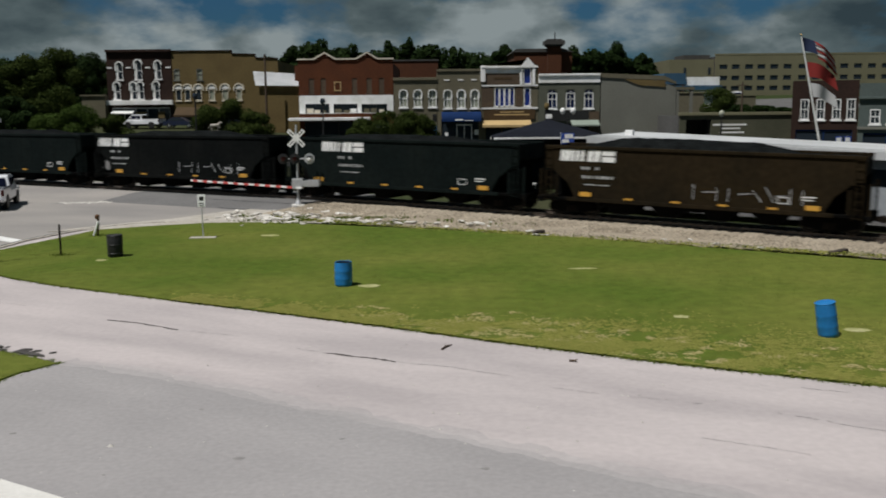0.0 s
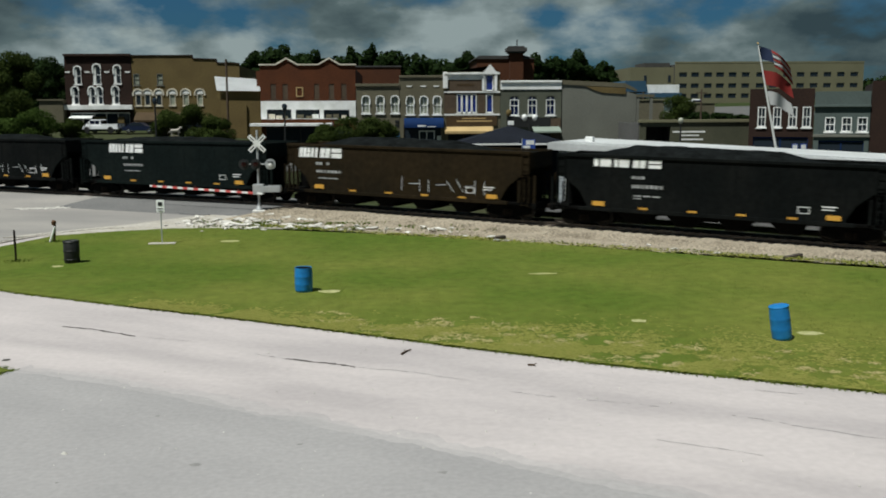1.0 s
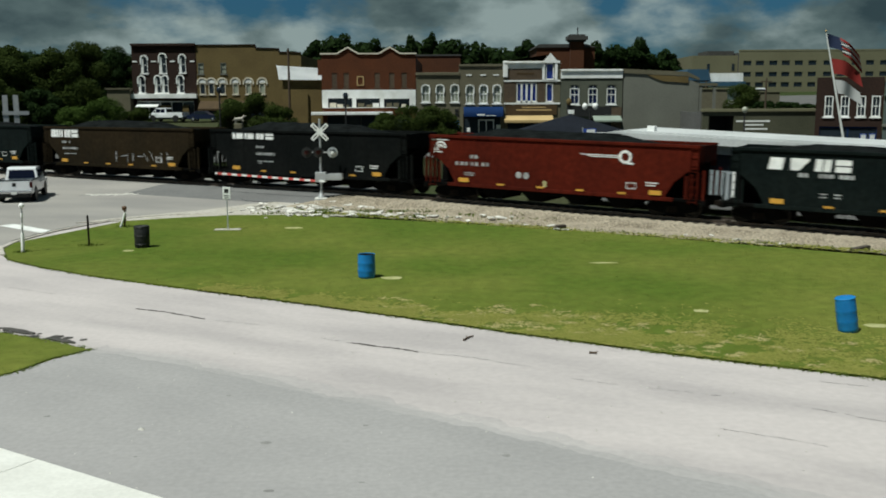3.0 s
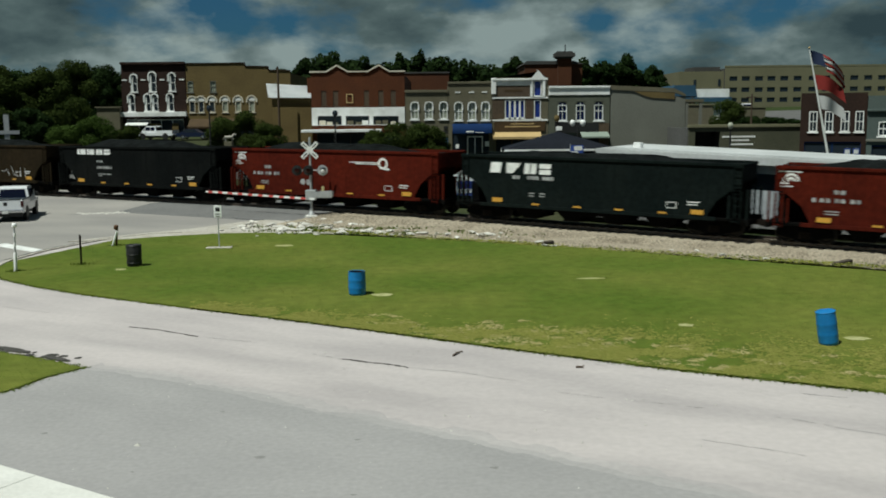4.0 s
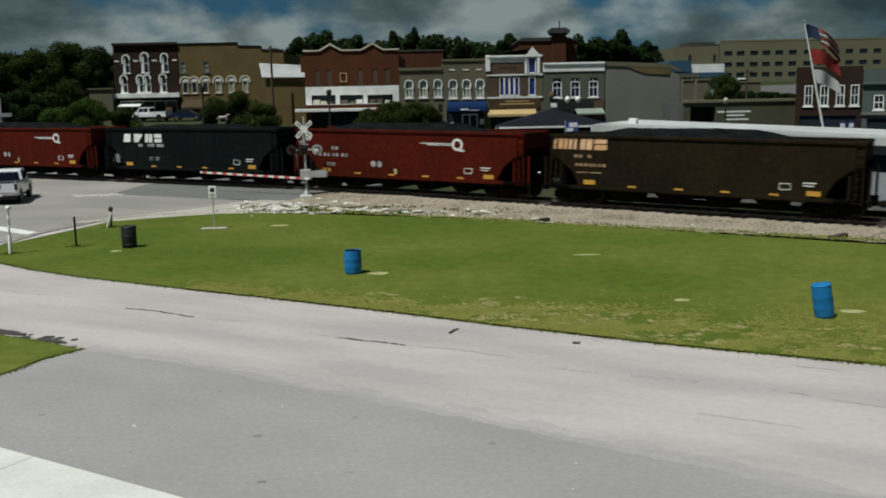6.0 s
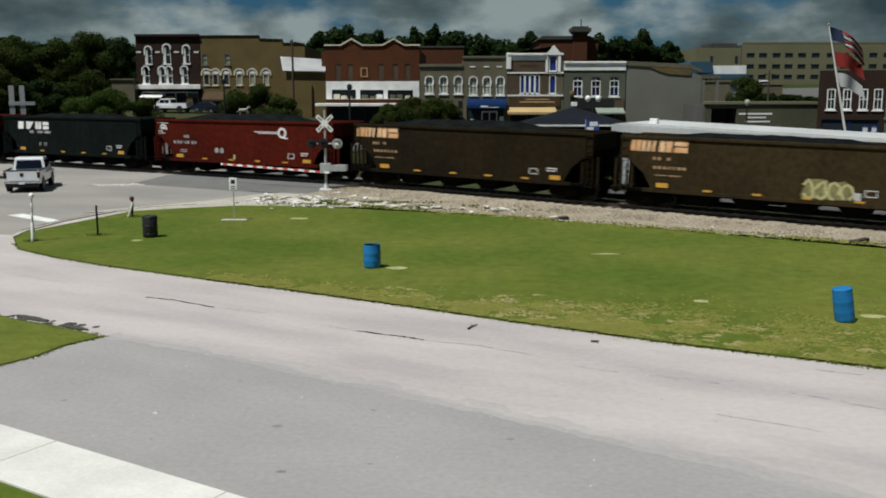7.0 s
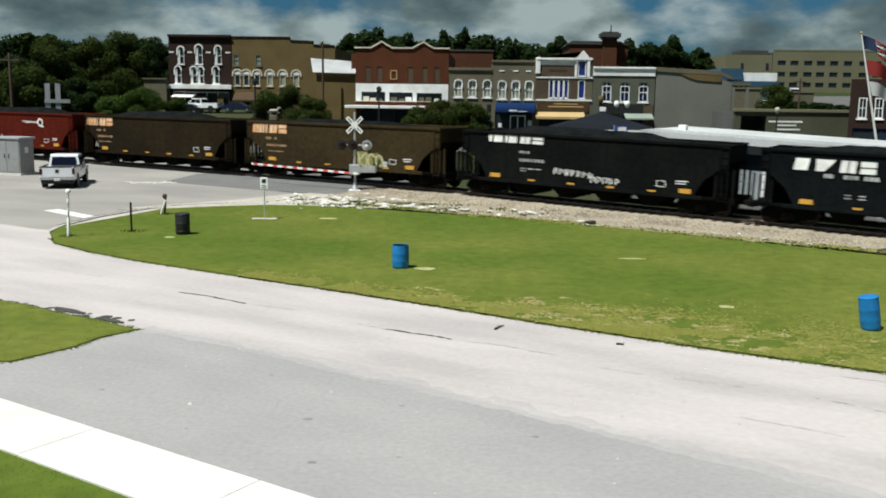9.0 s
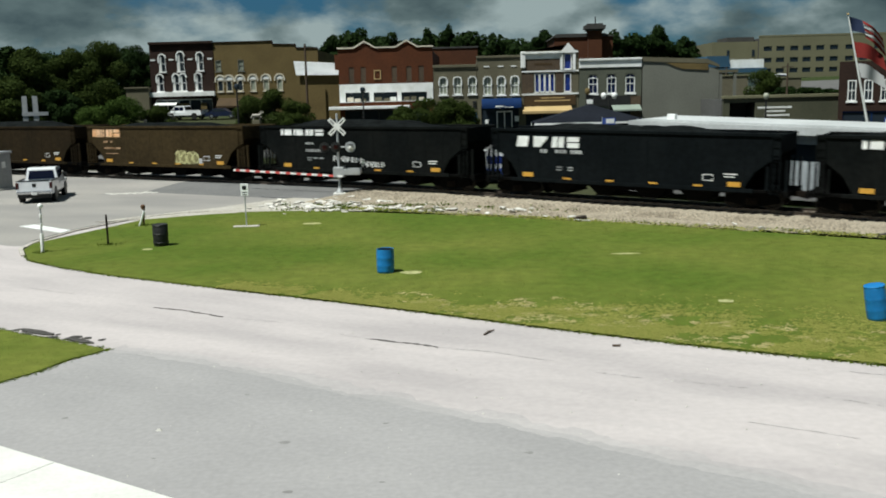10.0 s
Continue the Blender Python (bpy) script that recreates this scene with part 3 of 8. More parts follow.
def build_paving():
    bm = slab([(-70, -12), (60, -12), (60, 14), (12, 33), (-8, 47), (-7.7, 54.9), (-50.5, 79.7), (-110, 114), (-110, 30)], -0.04, 0.0)
    tagged(link("road", bm, "road"), "pale worn asphalt road with faded patches", "road", kind="structure")
    edge = [(-18.5, 38.2), (-20.5, 39.0), (-24.0, 41.2), (-29.0, 43.8), (-36.0, 48.0), (-46.0, 53.5), (-60.0, 62.0)]
    rag = []
    for (ax, ay), (bx, by) in zip(edge, edge[1:]):
        for q in range(8):
            px, py = ax + (bx - ax) * q / 8, ay + (by - ay) * q / 8
            rag.append((px, py + 0.35 * noise.noise((px * 0.6, py * 0.6, 9.0))))
    bm = slab(rag + [(-60.0, 62.0), (-60, 78), (-50.4, 79.4), (-36, 71.0), (-24, 64.3), (-18.5, 62.4), (-14.9, 58.4), (-12.3, 54.8), (-10.6, 53.8), (-12.0, 49.5), (-15.7, 47.6), (-17.0, 46.0), (-17.7, 44.4), (-18.4, 42.2), (-18.7, 39.4)], 0.0, 0.004)
    tagged(link("road_side", bm, "side_road"), "greyer asphalt side road leading over the crossing", "road", kind="structure")
    seam = [(-8.75, 21.75), (-6.1, 20.4), (-4.2, 19.2), (-2.45, 18.05), (-1.0, 17.15), (0.55, 16.2), (2.0, 15.2), (3.7, 14.0), (8, 11.0)]
    rag = []
    for (ax, ay), (bx, by) in zip(seam, seam[1:]):
        for q in range(10):
            px, py = ax + (bx - ax) * q / 10, ay + (by - ay) * q / 10
            w = 0.05 * noise.noise((px * 1.1, py * 1.1, 3.0)) + 0.05 * noise.noise((px * 4, py * 4, 5.0))
            rag.append((px + w, py + 1.6 * w))
    # thin worn layers where the lot's asphalt runs out onto the road
    for k, (reach, mat) in enumerate(((0.26, "lot_edge"), (0.55, "lot_rim"))):
        outer = []
        for px, py in rag:
            d = reach * (1.0 + 0.7 * noise.noise((px * 0.9, py * 0.9, 11.0 + k)) + 0.4 * noise.noise((px * 3.1, py * 3.1, 15.0 + k)))
            outer.append((px + 0.5 * d, py + 0.86 * d))
        tagged(link("pavement_edge", slab(outer + [(px - 0.03, py - 0.05) for px, py in reversed(rag)], 0.0, 0.006 - 0.002 * k), mat), "thin worn edge of the lot's grey asphalt", "pavement", kind="structure")
    bm = slab(rag + [(8, 11.0), (14, 4), (14, -8), (-3, -8),
               (-3.1, 12.2), (-5.3, 13.6), (-7.1, 14.65), (-9.4, 16.15), (-13, 18.3), (-10.4, 18.7), (-9.7, 19.9), (-9.2, 20.9)], 0.0, 0.008)
    tagged(link("pavement", bm, "lot"), "grey asphalt parking lot beside the road", "parking lot", kind="structure")
    # lawn in a fine grid with a soft edge
    bm = slab(LAWN, 0.0, 0.05)
    lawn = link("lawn", bm, "lawn")
    tagged(lawn, "mown green lawn between the road and the railway", "lawn", kind="structure")
    bm = slab([(-14.2, 24.9), (-12.6, 24.1), (-11.4, 23.3), (-10.2, 22.7), (-8.72, 21.75), (-9.3, 20.95), (-9.6, 20.0), (-10.4, 18.8), (-13.2, 18.4), (-22, 23), (-26, 33), (-19, 28)], 0.0, 0.03)
    tagged(link("lawn_corner", bm, "lawn"), "small corner of mown grass beside the parking lot", "lawn", kind="structure")
    bm = slab([(-11.2, 15.8), (-7.95, 13.75), (-5.7, 12.4), (-3.4, 10.9), (-6, 8), (-14, 12)], 0.0, 0.04)
    tagged(link("lawn_verge", bm, "lawn"), "strip of grass behind the concrete walk", "lawn", kind="structure")
    # concrete walk in slabs
    walkway = tagged(link("sidewalk", slab([(-12.25, 18.08), (-9.33, 16.29), (-2.75, 12.34), (0.35, 10.49), (-0.4, 9.4), (-5.7, 12.48), (-7.93, 13.8), (-13, 16.95)], -0.02, 0.03), "concrete"),
                     "bright pale concrete walk along the parking lot", "sidewalk", kind="structure")
    d, n = Vector((0.858, -0.514, 0)), Vector((-0.514, -0.858, 0))
    first = None
    for i in range(-2, 3):
        p = Vector((-6.85, 14.74, 0)) + d * (3.9 * i)
        m = Matrix.Translation((p.x, p.y, 0.03)) @ pose(0, 0, 0, 0, 0, -30.9)
        if first is None:
            first = part("slab", box(bmesh.new(), 0.006, 3.894, -1.50, -0.02, 0.0, 0.045, 0.006), "concrete", walkway)
            first.matrix_basis = m
        else:
            again("slab", first, walkway, m)
    # the crossing's apron and the gravel by it
    bm = slab([(-20.0, 66.9), (-17.5, 66.6), (-11.3, 61.6), (-9.2, 58.4), (-10.6, 54.0), (-12.2, 55.0), (-14.8, 58.6), (-18.6, 62.6)], 0.0, 0.05)
    tagged(link("pavement_crossing", bm, "crossing"), "smooth dark asphalt apron before the railway crossing", "pavement", kind="structure")
    prof = [(-5.4, -0.03), (-4.6, 0.03), (-1.9, 0.33), (1.9, 0.33), (6.0, 0.05), (6.0, -0.2), (-5.4, -0.2)]
    for name, mat, ends, label in (("pavement_rails", "crossing", (-24.5, -10.2), "dark asphalt between the rails at the crossing"), ("pavement_rails_pale", "side_road", (-62, -24.5), "pale asphalt ramp up to the rails")):
        bm = bmesh.new()
        a, b = [[bm.verts.new((*tuple(on_track(s, v)[:2]), z - dip(s, v))) for v, z in prof] for s in ends]
        bm.faces.new(a)
        bm.faces.new(list(reversed(b)))
        for q in range(len(prof)):
            bm.faces.new((a[(q + 1) % len(prof)], a[q], b[q], b[(q + 1) % len(prof)]))
        bmesh.ops.recalc_face_normals(bm, faces=bm.faces)
        tagged(link(name, bm, mat), label, "pavement", kind="structure")
    bm = slab([(-18.3, 45.2), (-16.9, 47.0), (-15.6, 48.3), (-13.6, 50.2), (-11.6, 53.2), (-9.9, 54.6), (-7.0, 55.2), (-2.6, 53.4), (-1.5, 50.2), (-3.6, 47.0), (-7.6, 48.0), (-11.3, 47.7), (-14.5, 46.4)], 0.0, 0.035)
    tagged(link("gravel_patch", bm, "dust"), "pale dusty gravel round the crossing signal", "gravel", kind="structure")
    # stop line
    bm = slab([(-21.6, 44.35), (-18.35, 41.7), (-18.0, 42.3), (-21.2, 45.0)], 0.0, 0.007)
    tagged(link("stop_line", bm, "paint"), "white painted stop line on the road", "road marking", kind="structure")
    # low concrete kerb round the lawn's tip
    line = [(-17.3, 35.6), (-18.15, 37.2), (-18.42, 39.2), (-18.1, 42.2), (-17.4, 44.5), (-16.75, 46.1), (-15.5, 47.7), (-13.7, 48.6)]
    kerb = thing("kerb", "low pale concrete kerb round the tip of the lawn", "kerb", kind="structure")
    for (ax, ay), (bx, by) in zip(line, line[1:]):
        m = max(2, int(math.hypot(bx - ax, by - ay) / 0.9))
        for q in range(m):
            px, py = ax + (bx - ax) * (q + 0.5) / m, ay + (by - ay) * (q + 0.5) / m
            ln = math.hypot(bx - ax, by - ay) / m
            st = part("kerb_stone", box(bmesh.new(), -ln / 2 + 0.006, ln / 2 - 0.006, -0.10, 0.06, 0.0, 0.06, 0.012), "dust", kerb)
            st.matrix_basis = pose(px, py, 0, 0, 0, math.degrees(math.atan2(by - ay, bx - ax)))
    # shadow in the gutter, painted as a flat dark strip beside the kerb
    bm = bmesh.new()
    for (ax, ay), (bx, by) in zip(line[2:], line[3:]):
        d = Vector((bx - ax, by - ay, 0)).normalized()
        n = Vector((-d.y, d.x, 0))
        q = [Vector((ax, ay, 0.039)) + n * 0.08, Vector((bx, by, 0.039)) + n * 0.08, Vector((bx, by, 0.039)) + n * 0.26, Vector((ax, ay, 0.039)) + n * 0.26]
        bm.faces.new([bm.verts.new(v) for v in q])
    bmesh.ops.recalc_face_normals(bm, faces=bm.faces)
    tagged(link("gutter_tar", bm, "crack"), "dark strip painted as the gutter's shadow outside the kerb", "tar joint", kind="stuff")
    # bank of the lawn towards the ballast
    back = LAWN[11:21]
    verts = [v for (ax, ay) in back for v in ((ax - 0.1, ay - 0.1, 0.049), (ax + 0.22, ay + 0.35, -0.02), (ax + 0.6, ay + 0.9, -0.3))]
    faces = [(3 * i + k, 3 * i + k + 1, 3 * i + k + 4, 3 * i + k + 3) for i in range(len(back) - 1) for k in (0, 1)]
    tagged(from_arrays("lawn_bank", verts, faces, "lawn"), "grassy edge of the lawn falling to the ballast", "lawn", kind="structure")
    # small stones on the asphalt, clods at the corner of the grass
    rng = np.random.RandomState(12)
    for name, mat, label, spots in (("pebbles", "stone", "scattered pale pebbles on the asphalt", [(rng.uniform(-9, 12), rng.uniform(11, 24), rng.uniform(0.008, 0.022)) for k in range(160)] + [(-5.68, 16.3, 0.05)]),
                                    ("soil_clods", "crack", "dark clods of soil at the corner of the grass", [(-11.7 + 2.5 * u + rng.normal(0, 0.12), 23.85 - 1.45 * u + rng.normal(0, 0.16), rng.uniform(0.04, 0.16)) for u in np.concatenate([rng.uniform(0.0, 0.5, 9), rng.uniform(0.6, 0.98, 8)])])):
        verts, faces = [], []
        for x, y, r in spots:
            if name == "pebbles" and y > 29.2 - 0.52 * (x + 8.6):
                continue
            b, a0 = len(verts), rng.uniform(0, 6.28)
            for q in range(5):
                verts.append((x + r * 1.3 * math.cos(a0 + q * 1.257) * rng.uniform(0.7, 1.2), y + r * 1.3 * math.sin(a0 + q * 1.257) * rng.uniform(0.7, 1.2), 0.005))
            verts.append((x, y, 0.008 + r * (0.9 if name == "pebbles" else 0.25)))
            faces += [(b + q, b + (q + 1) % 5, b + 5) for q in range(5)]
        tagged(from_arrays(name, verts, faces, mat), label, name.replace("_", " "), kind="stuff")
    for cx, cy, ln, wd in ((-11.25, 23.62, 0.62, 0.13), (-9.75, 22.66, 0.50, 0.10)):
        vs = []
        for q in range(22):
            a = q * 2 * math.pi / 22
            k = 1 + 0.35 * noise.noise((3 * math.cos(a) + cx, 3 * math.sin(a), 1.0))
            ex, ey = ln * k * math.cos(a), wd * k * math.sin(a)
            vs.append((cx + 0.86 * ex + 0.5 * ey, cy - 0.5 * ex + 0.86 * ey))
        tagged(link("soil_patch", slab(vs, 0.0, 0.034), "crack"), "dark bare soil streak at the grass corner", "soil", kind="stuff")
    bm = bmesh.new()
    for k in range(9):
        cx, cy, r = (rng.uniform(-8, 1.5), rng.uniform(12.5, 20), rng.uniform(0.02, 0.09))
        if cy > 19.4 - 0.6 * (cx + 4.3) or cy < 12.6 - 0.6 * (cx + 3):
            continue
        bm.faces.new([bm.verts.new((cx + r * 1.5 * rng.uniform(0.6, 1.2) * math.cos(a * 0.698), cy + r * rng.uniform(0.6, 1.2) * math.sin(a * 0.698), 0.0095)) for a in range(9)])
    tagged(link("oil_spots", bm, "oil"), "small dark oil spots on the parking lot", "stain", kind="stuff")
    verts, faces = [], []
    for k in range(90):
        u = rng.normal(0, 1)
        x, y, r = -21.4 + 0.75 * u, 59.1 + 0.12 * u + rng.normal(0, 0.22), rng.uniform(0.03, 0.12)
        b, a0 = len(verts), rng.uniform(0, 6.28)
        for q in range(5):
            verts.append((x + r * 1.5 * math.cos(a0 + q * 1.257) * rng.uniform(0.7, 1.2), y + r * 1.5 * math.sin(a0 + q * 1.257) * rng.uniform(0.7, 1.2), 0.002))
        verts.append((x, y, 0.01 + r * 0.6))
        faces += [(b + q, b + (q + 1) % 5, b + 5) for q in range(5)]
    tagged(from_arrays("rubble", verts, faces, "stone"), "small heap of broken pale rubble on the road", "rubble", kind="stuff")
    bm = slab([(-23.6, 58.5), (-22.3, 58.55), (-20.2, 58.8), (-20.1, 59.0), (-21.5, 59.35), (-23.2, 58.9)], 0.0, 0.006)
    tagged(link("road_stain", bm, "oil"), "dark stain under the rubble on the road", "stain", kind="structure")
    # platform beyond the track
    bm = bmesh.new()
    vs = [bm.verts.new((*tuple(on_track(s, v)[:2]), 0.32 - grade(s))) for s, v in ((2.0, 4.8), (54, 4.8), (54, 13.0), (2.0, 13.0))]
    bm.faces.new(vs)
    bmesh.ops.solidify(bm, geom=bm.faces, thickness=0.4)
    tagged(link("platform", bm, "crossing"), "grey asphalt platform in front of the depot", "platform", kind="structure")
    # street in front of the shops
    bm = bmesh.new()
    for i in range(28):
        xa, xb = -70 + 5 * i, -65 + 5 * i
        for j in range(4):
            ya, yb = 84 + 4 * j, 88 + 4 * j
            bm.faces.new([bm.verts.new((x, y, lie(x, y) + 0.06)) for x, y in ((xa, ya), (xb, ya), (xb, yb), (xa, yb))])
    bmesh.ops.remove_doubles(bm, verts=bm.verts, dist=0.001)
    tagged(link("street", bm, "street"), "town street in front of the shops", "street", kind="structure")


def build_railway():
    # bed of stone, shaped like a low bank
    prof = [(-7.0, -0.03), (-5.6, 0.08), (-3.4, 0.16), (-2.3, 0.30), (1.9, 0.30), (2.8, 0.10), (3.6, -0.03)]
    verts, faces = [], []
    ss = np.arange(-10.4, 90, 0.8)
    rng = np.random.RandomState(3)
    for s in ss:
        for v, z in prof:
            p = on_track(s, v + (rng.uniform(-0.35, 0.35) if abs(v) > 3 else 0))
            verts.append((p.x, p.y, z - dip(s, v) + rng.uniform(-0.03, 0.03)))
    k = len(prof)
    faces = [(i * k + j, i * k + j + 1, (i + 1) * k + j + 1, (i + 1) * k + j) for i in range(len(ss) - 1) for j in range(k - 1)]
    bed = from_arrays("ballast", verts, faces, "gravel")
    for f in bed.data.polygons:
        f.use_smooth = True
    tagged(bed, "pale crushed stone ballast bed under the track", "ballast", kind="structure")
    ss = np.arange(-110, -61.8, 0.8)
    verts = []
    for s in ss:
        for v, z in prof:
            p = on_track(s, v * (0.7 if abs(v) > 3 else 1))
            verts.append((p.x, p.y, z - dip(s, v) + rng.uniform(-0.02, 0.02)))
    faces = [(i * k + j, i * k + j + 1, (i + 1) * k + j + 1, (i + 1) * k + j) for i in range(len(ss) - 1) for j in range(k - 1)]
    tagged(from_arrays("ballast_far", verts, faces, "dust"), "crushed stone ballast beyond the crossing", "ballast", kind="structure")
    # single stones over the near shoulder
    verts, faces = [], []
    for i in range(9000):
        s, v = rng.uniform(-10, 45), -2.2 - abs(rng.normal(0, 2.0))
        if v < -7.2:
            continue
        z = np.interp(v, [-7, -5.6, -3.4, -2.3], [0.0, 0.08, 0.16, 0.30]) - dip(s, v)
        r = rng.uniform(0.03, 0.075)
        p = on_track(s, v)
        b = len(verts)
        a0 = rng.uniform(0, 6.28)
        for q in range(4):
            verts.append((p.x + r * math.cos(a0 + q * 1.57) * rng.uniform(0.7, 1.2), p.y + r * math.sin(a0 + q * 1.57) * rng.uniform(0.7, 1.2), z - 0.01))
        verts.append((p.x, p.y, z + r * rng.uniform(0.7, 1.2)))
        for q in range(4):
            faces.append((b + q, b + (q + 1) % 4, b + 4))
    tagged(from_arrays("ballast_stones", verts, faces, "gravel"), "loose pale ballast stones on the track's shoulder", "ballast", kind="stuff")
    # rails and ties
    track = thing("railway_track", "steel rails on creosoted wooden ties", "track", TRACK, kind="structure")
    for v in (-0.76, 0.76):
        bm = bmesh.new()
        prev = None
        prof_r = [(-0.07, 0.32), (0.07, 0.32), (0.07, 0.34), (0.012, 0.35), (0.012, 0.43), (0.036, 0.44), (0.036, 0.475), (-0.036, 0.475), (-0.036, 0.44), (-0.012, 0.43), (-0.012, 0.35), (-0.07, 0.34)]
        for q in range(68):
            sq = -110 + 3.0 * q
            ringv = [bm.verts.new((sq, v + a, b - grade(sq))) for a, b in prof_r]
            if prev:
                for k in range(len(ringv)):
                    bm.faces.new((prev[k], prev[(k + 1) % len(ringv)], ringv[(k + 1) % len(ringv)], ringv[k]))
            prev = ringv
        bmesh.ops.recalc_face_normals(bm, faces=bm.faces)
        part("rail", bm, "steel", track)
    tie = None
    for i in range(110):
        s = -9.9 + 0.53 * i
        if tie is None:
            tie = part("tie", box(bmesh.new(), -0.11, 0.11, -1.3, 1.3, 0.18, 0.32, 0.01), "tie", track)
            tie.matrix_basis = pose(s, 0, -grade(s))
        else:
            again("tie", tie, track, pose(s, 0, -grade(s)))


# ---------------------------------------------------------------- the train
SPEED, PITCH = -13.55, 16.26         # metres a second along the rails; coupler to coupler
RAIL = 0.475


def ring(r0, r1, seg=24, a0=0.0, a1=2 * math.pi):
    bm = bmesh.new()
    k = seg + 1
    for i in range(seg):
        a, b = a0 + (a1 - a0) * i / seg, a0 + (a1 - a0) * (i + 1) / seg
        bm.faces.new([bm.verts.new((r * math.cos(t), 0, r * math.sin(t))) for r, t in ((r0, a), (r1, a), (r1, b), (r0, b))])
    return bm


def plates(rows, y, skew=0.0):
    """Thin painted plates (x0, x1, z0, z1) on a side at y, leaning by skew."""
    bm = bmesh.new()
    for x0, x1, z0, z1 in rows:
        prism([(x0, z0), (x1, z0), (x1 + skew * (z1 - z0), z1), (x0 + skew * (z1 - z0), z1)], y - 0.012, y, bm)
    return bm


def ribbon(pts, half, y0, y1):
    """One bent stroke of paint along points in the xz plane."""
    bm = bmesh.new()
    rings = []
    for i, (px, pz) in enumerate(pts):
        (ax, az), (bx, bz) = pts[max(i - 1, 0)], pts[min(i + 1, len(pts) - 1)]
        ln = max(0.02, math.hypot(bx - ax, bz - az))
        ox, oz = -(bz - az) / ln * half, (bx - ax) / ln * half
        rings.append([bm.verts.new(v) for v in ((px - ox, y0, pz - oz), (px + ox, y0, pz + oz), (px + ox, y1, pz + oz), (px - ox, y1, pz - oz))])
    for a, b in zip(rings, rings[1:]):
        for q in range(4):
            bm.faces.new((a[q], b[q], b[(q + 1) % 4], a[(q + 1) % 4]))
    bm.faces.new(rings[0])
    bm.faces.new(list(reversed(rings[-1])))
    bmesh.ops.recalc_face_normals(bm, faces=bm.faces)
    return bm


def truck_mesh(parent, x):
    """A two-axle truck: side frames, springs and a bolster, with its wheelsets under it."""
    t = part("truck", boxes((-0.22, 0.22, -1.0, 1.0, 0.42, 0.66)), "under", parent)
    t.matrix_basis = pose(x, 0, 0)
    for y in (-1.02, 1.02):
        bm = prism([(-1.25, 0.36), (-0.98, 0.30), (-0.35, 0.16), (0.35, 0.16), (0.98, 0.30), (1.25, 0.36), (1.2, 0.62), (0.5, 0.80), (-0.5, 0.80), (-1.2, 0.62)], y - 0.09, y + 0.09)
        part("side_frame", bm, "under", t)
        bm = bmesh.new()
        for q in (-0.18, 0.0, 0.18):
            rod(bm, (q, y - 0.11 * (1 if y > 0 else -1) * -1, 0.24), (q, y - 0.11 * (1 if y > 0 else -1) * -1, 0.55), 0.07, 8)
        part("spring", bm, "grime", t)
    return t


WHEELS = []


def wheelset(parent, x, shared=[]):
    if not shared:
        bm = bmesh.new()
        rod(bm, (0, -1.0, 0), (0, 1.0, 0), 0.08, 10)
        turn = pose(0, 0, 0, 90, 0, 0)
        for y in (-0.76, 0.76):
            w = lathe([(0.10, -0.07), (0.30, -0.03), (0.38, -0.065), (0.46, -0.065), (0.46, 0.05), (0.38, 0.065), (0.30, 0.02), (0.10, 0.07)], 20, Matrix.Translation((0, y, 0)) @ turn)
            me = bpy.data.meshes.new("t")
            w.to_mesh(me)
            w.free()
            bm.from_mesh(me)
            bpy.data.meshes.remove(me)
        for y in (-0.80, 0.80):      # holes in the plates
            for q in range(3):
                a = q * 2.094
                box(bm, 0.18 * math.cos(a) - 0.03, 0.18 * math.cos(a) + 0.03, y - 0.03, y + 0.03, 0.18 * math.sin(a) - 0.03, 0.18 * math.sin(a) + 0.03)
        shared.append(part("wheelset", bm, "wheel", parent))
        ob = shared[0]
    else:
        ob = again("wheelset", shared[0], parent, Matrix.Identity(4))
    ob.matrix_basis = pose(x, 0, 0.46)
    WHEELS.append((ob, x))
    return ob


CARS = []
MESHES = {}


def shared_part(key, name, make, material, parent, label="", m=None):
    """A part whose mesh all cars with the same key use."""
    if key in MESHES:
        ob = new(name, MESHES[key])
        ob.parent = parent
        if label:
            tagged(ob, label)
    else:
        ob = part(name, make(), material, parent, label)
        MESHES[key] = ob.data
    if m is not None:
        ob.matrix_basis = m
    return ob


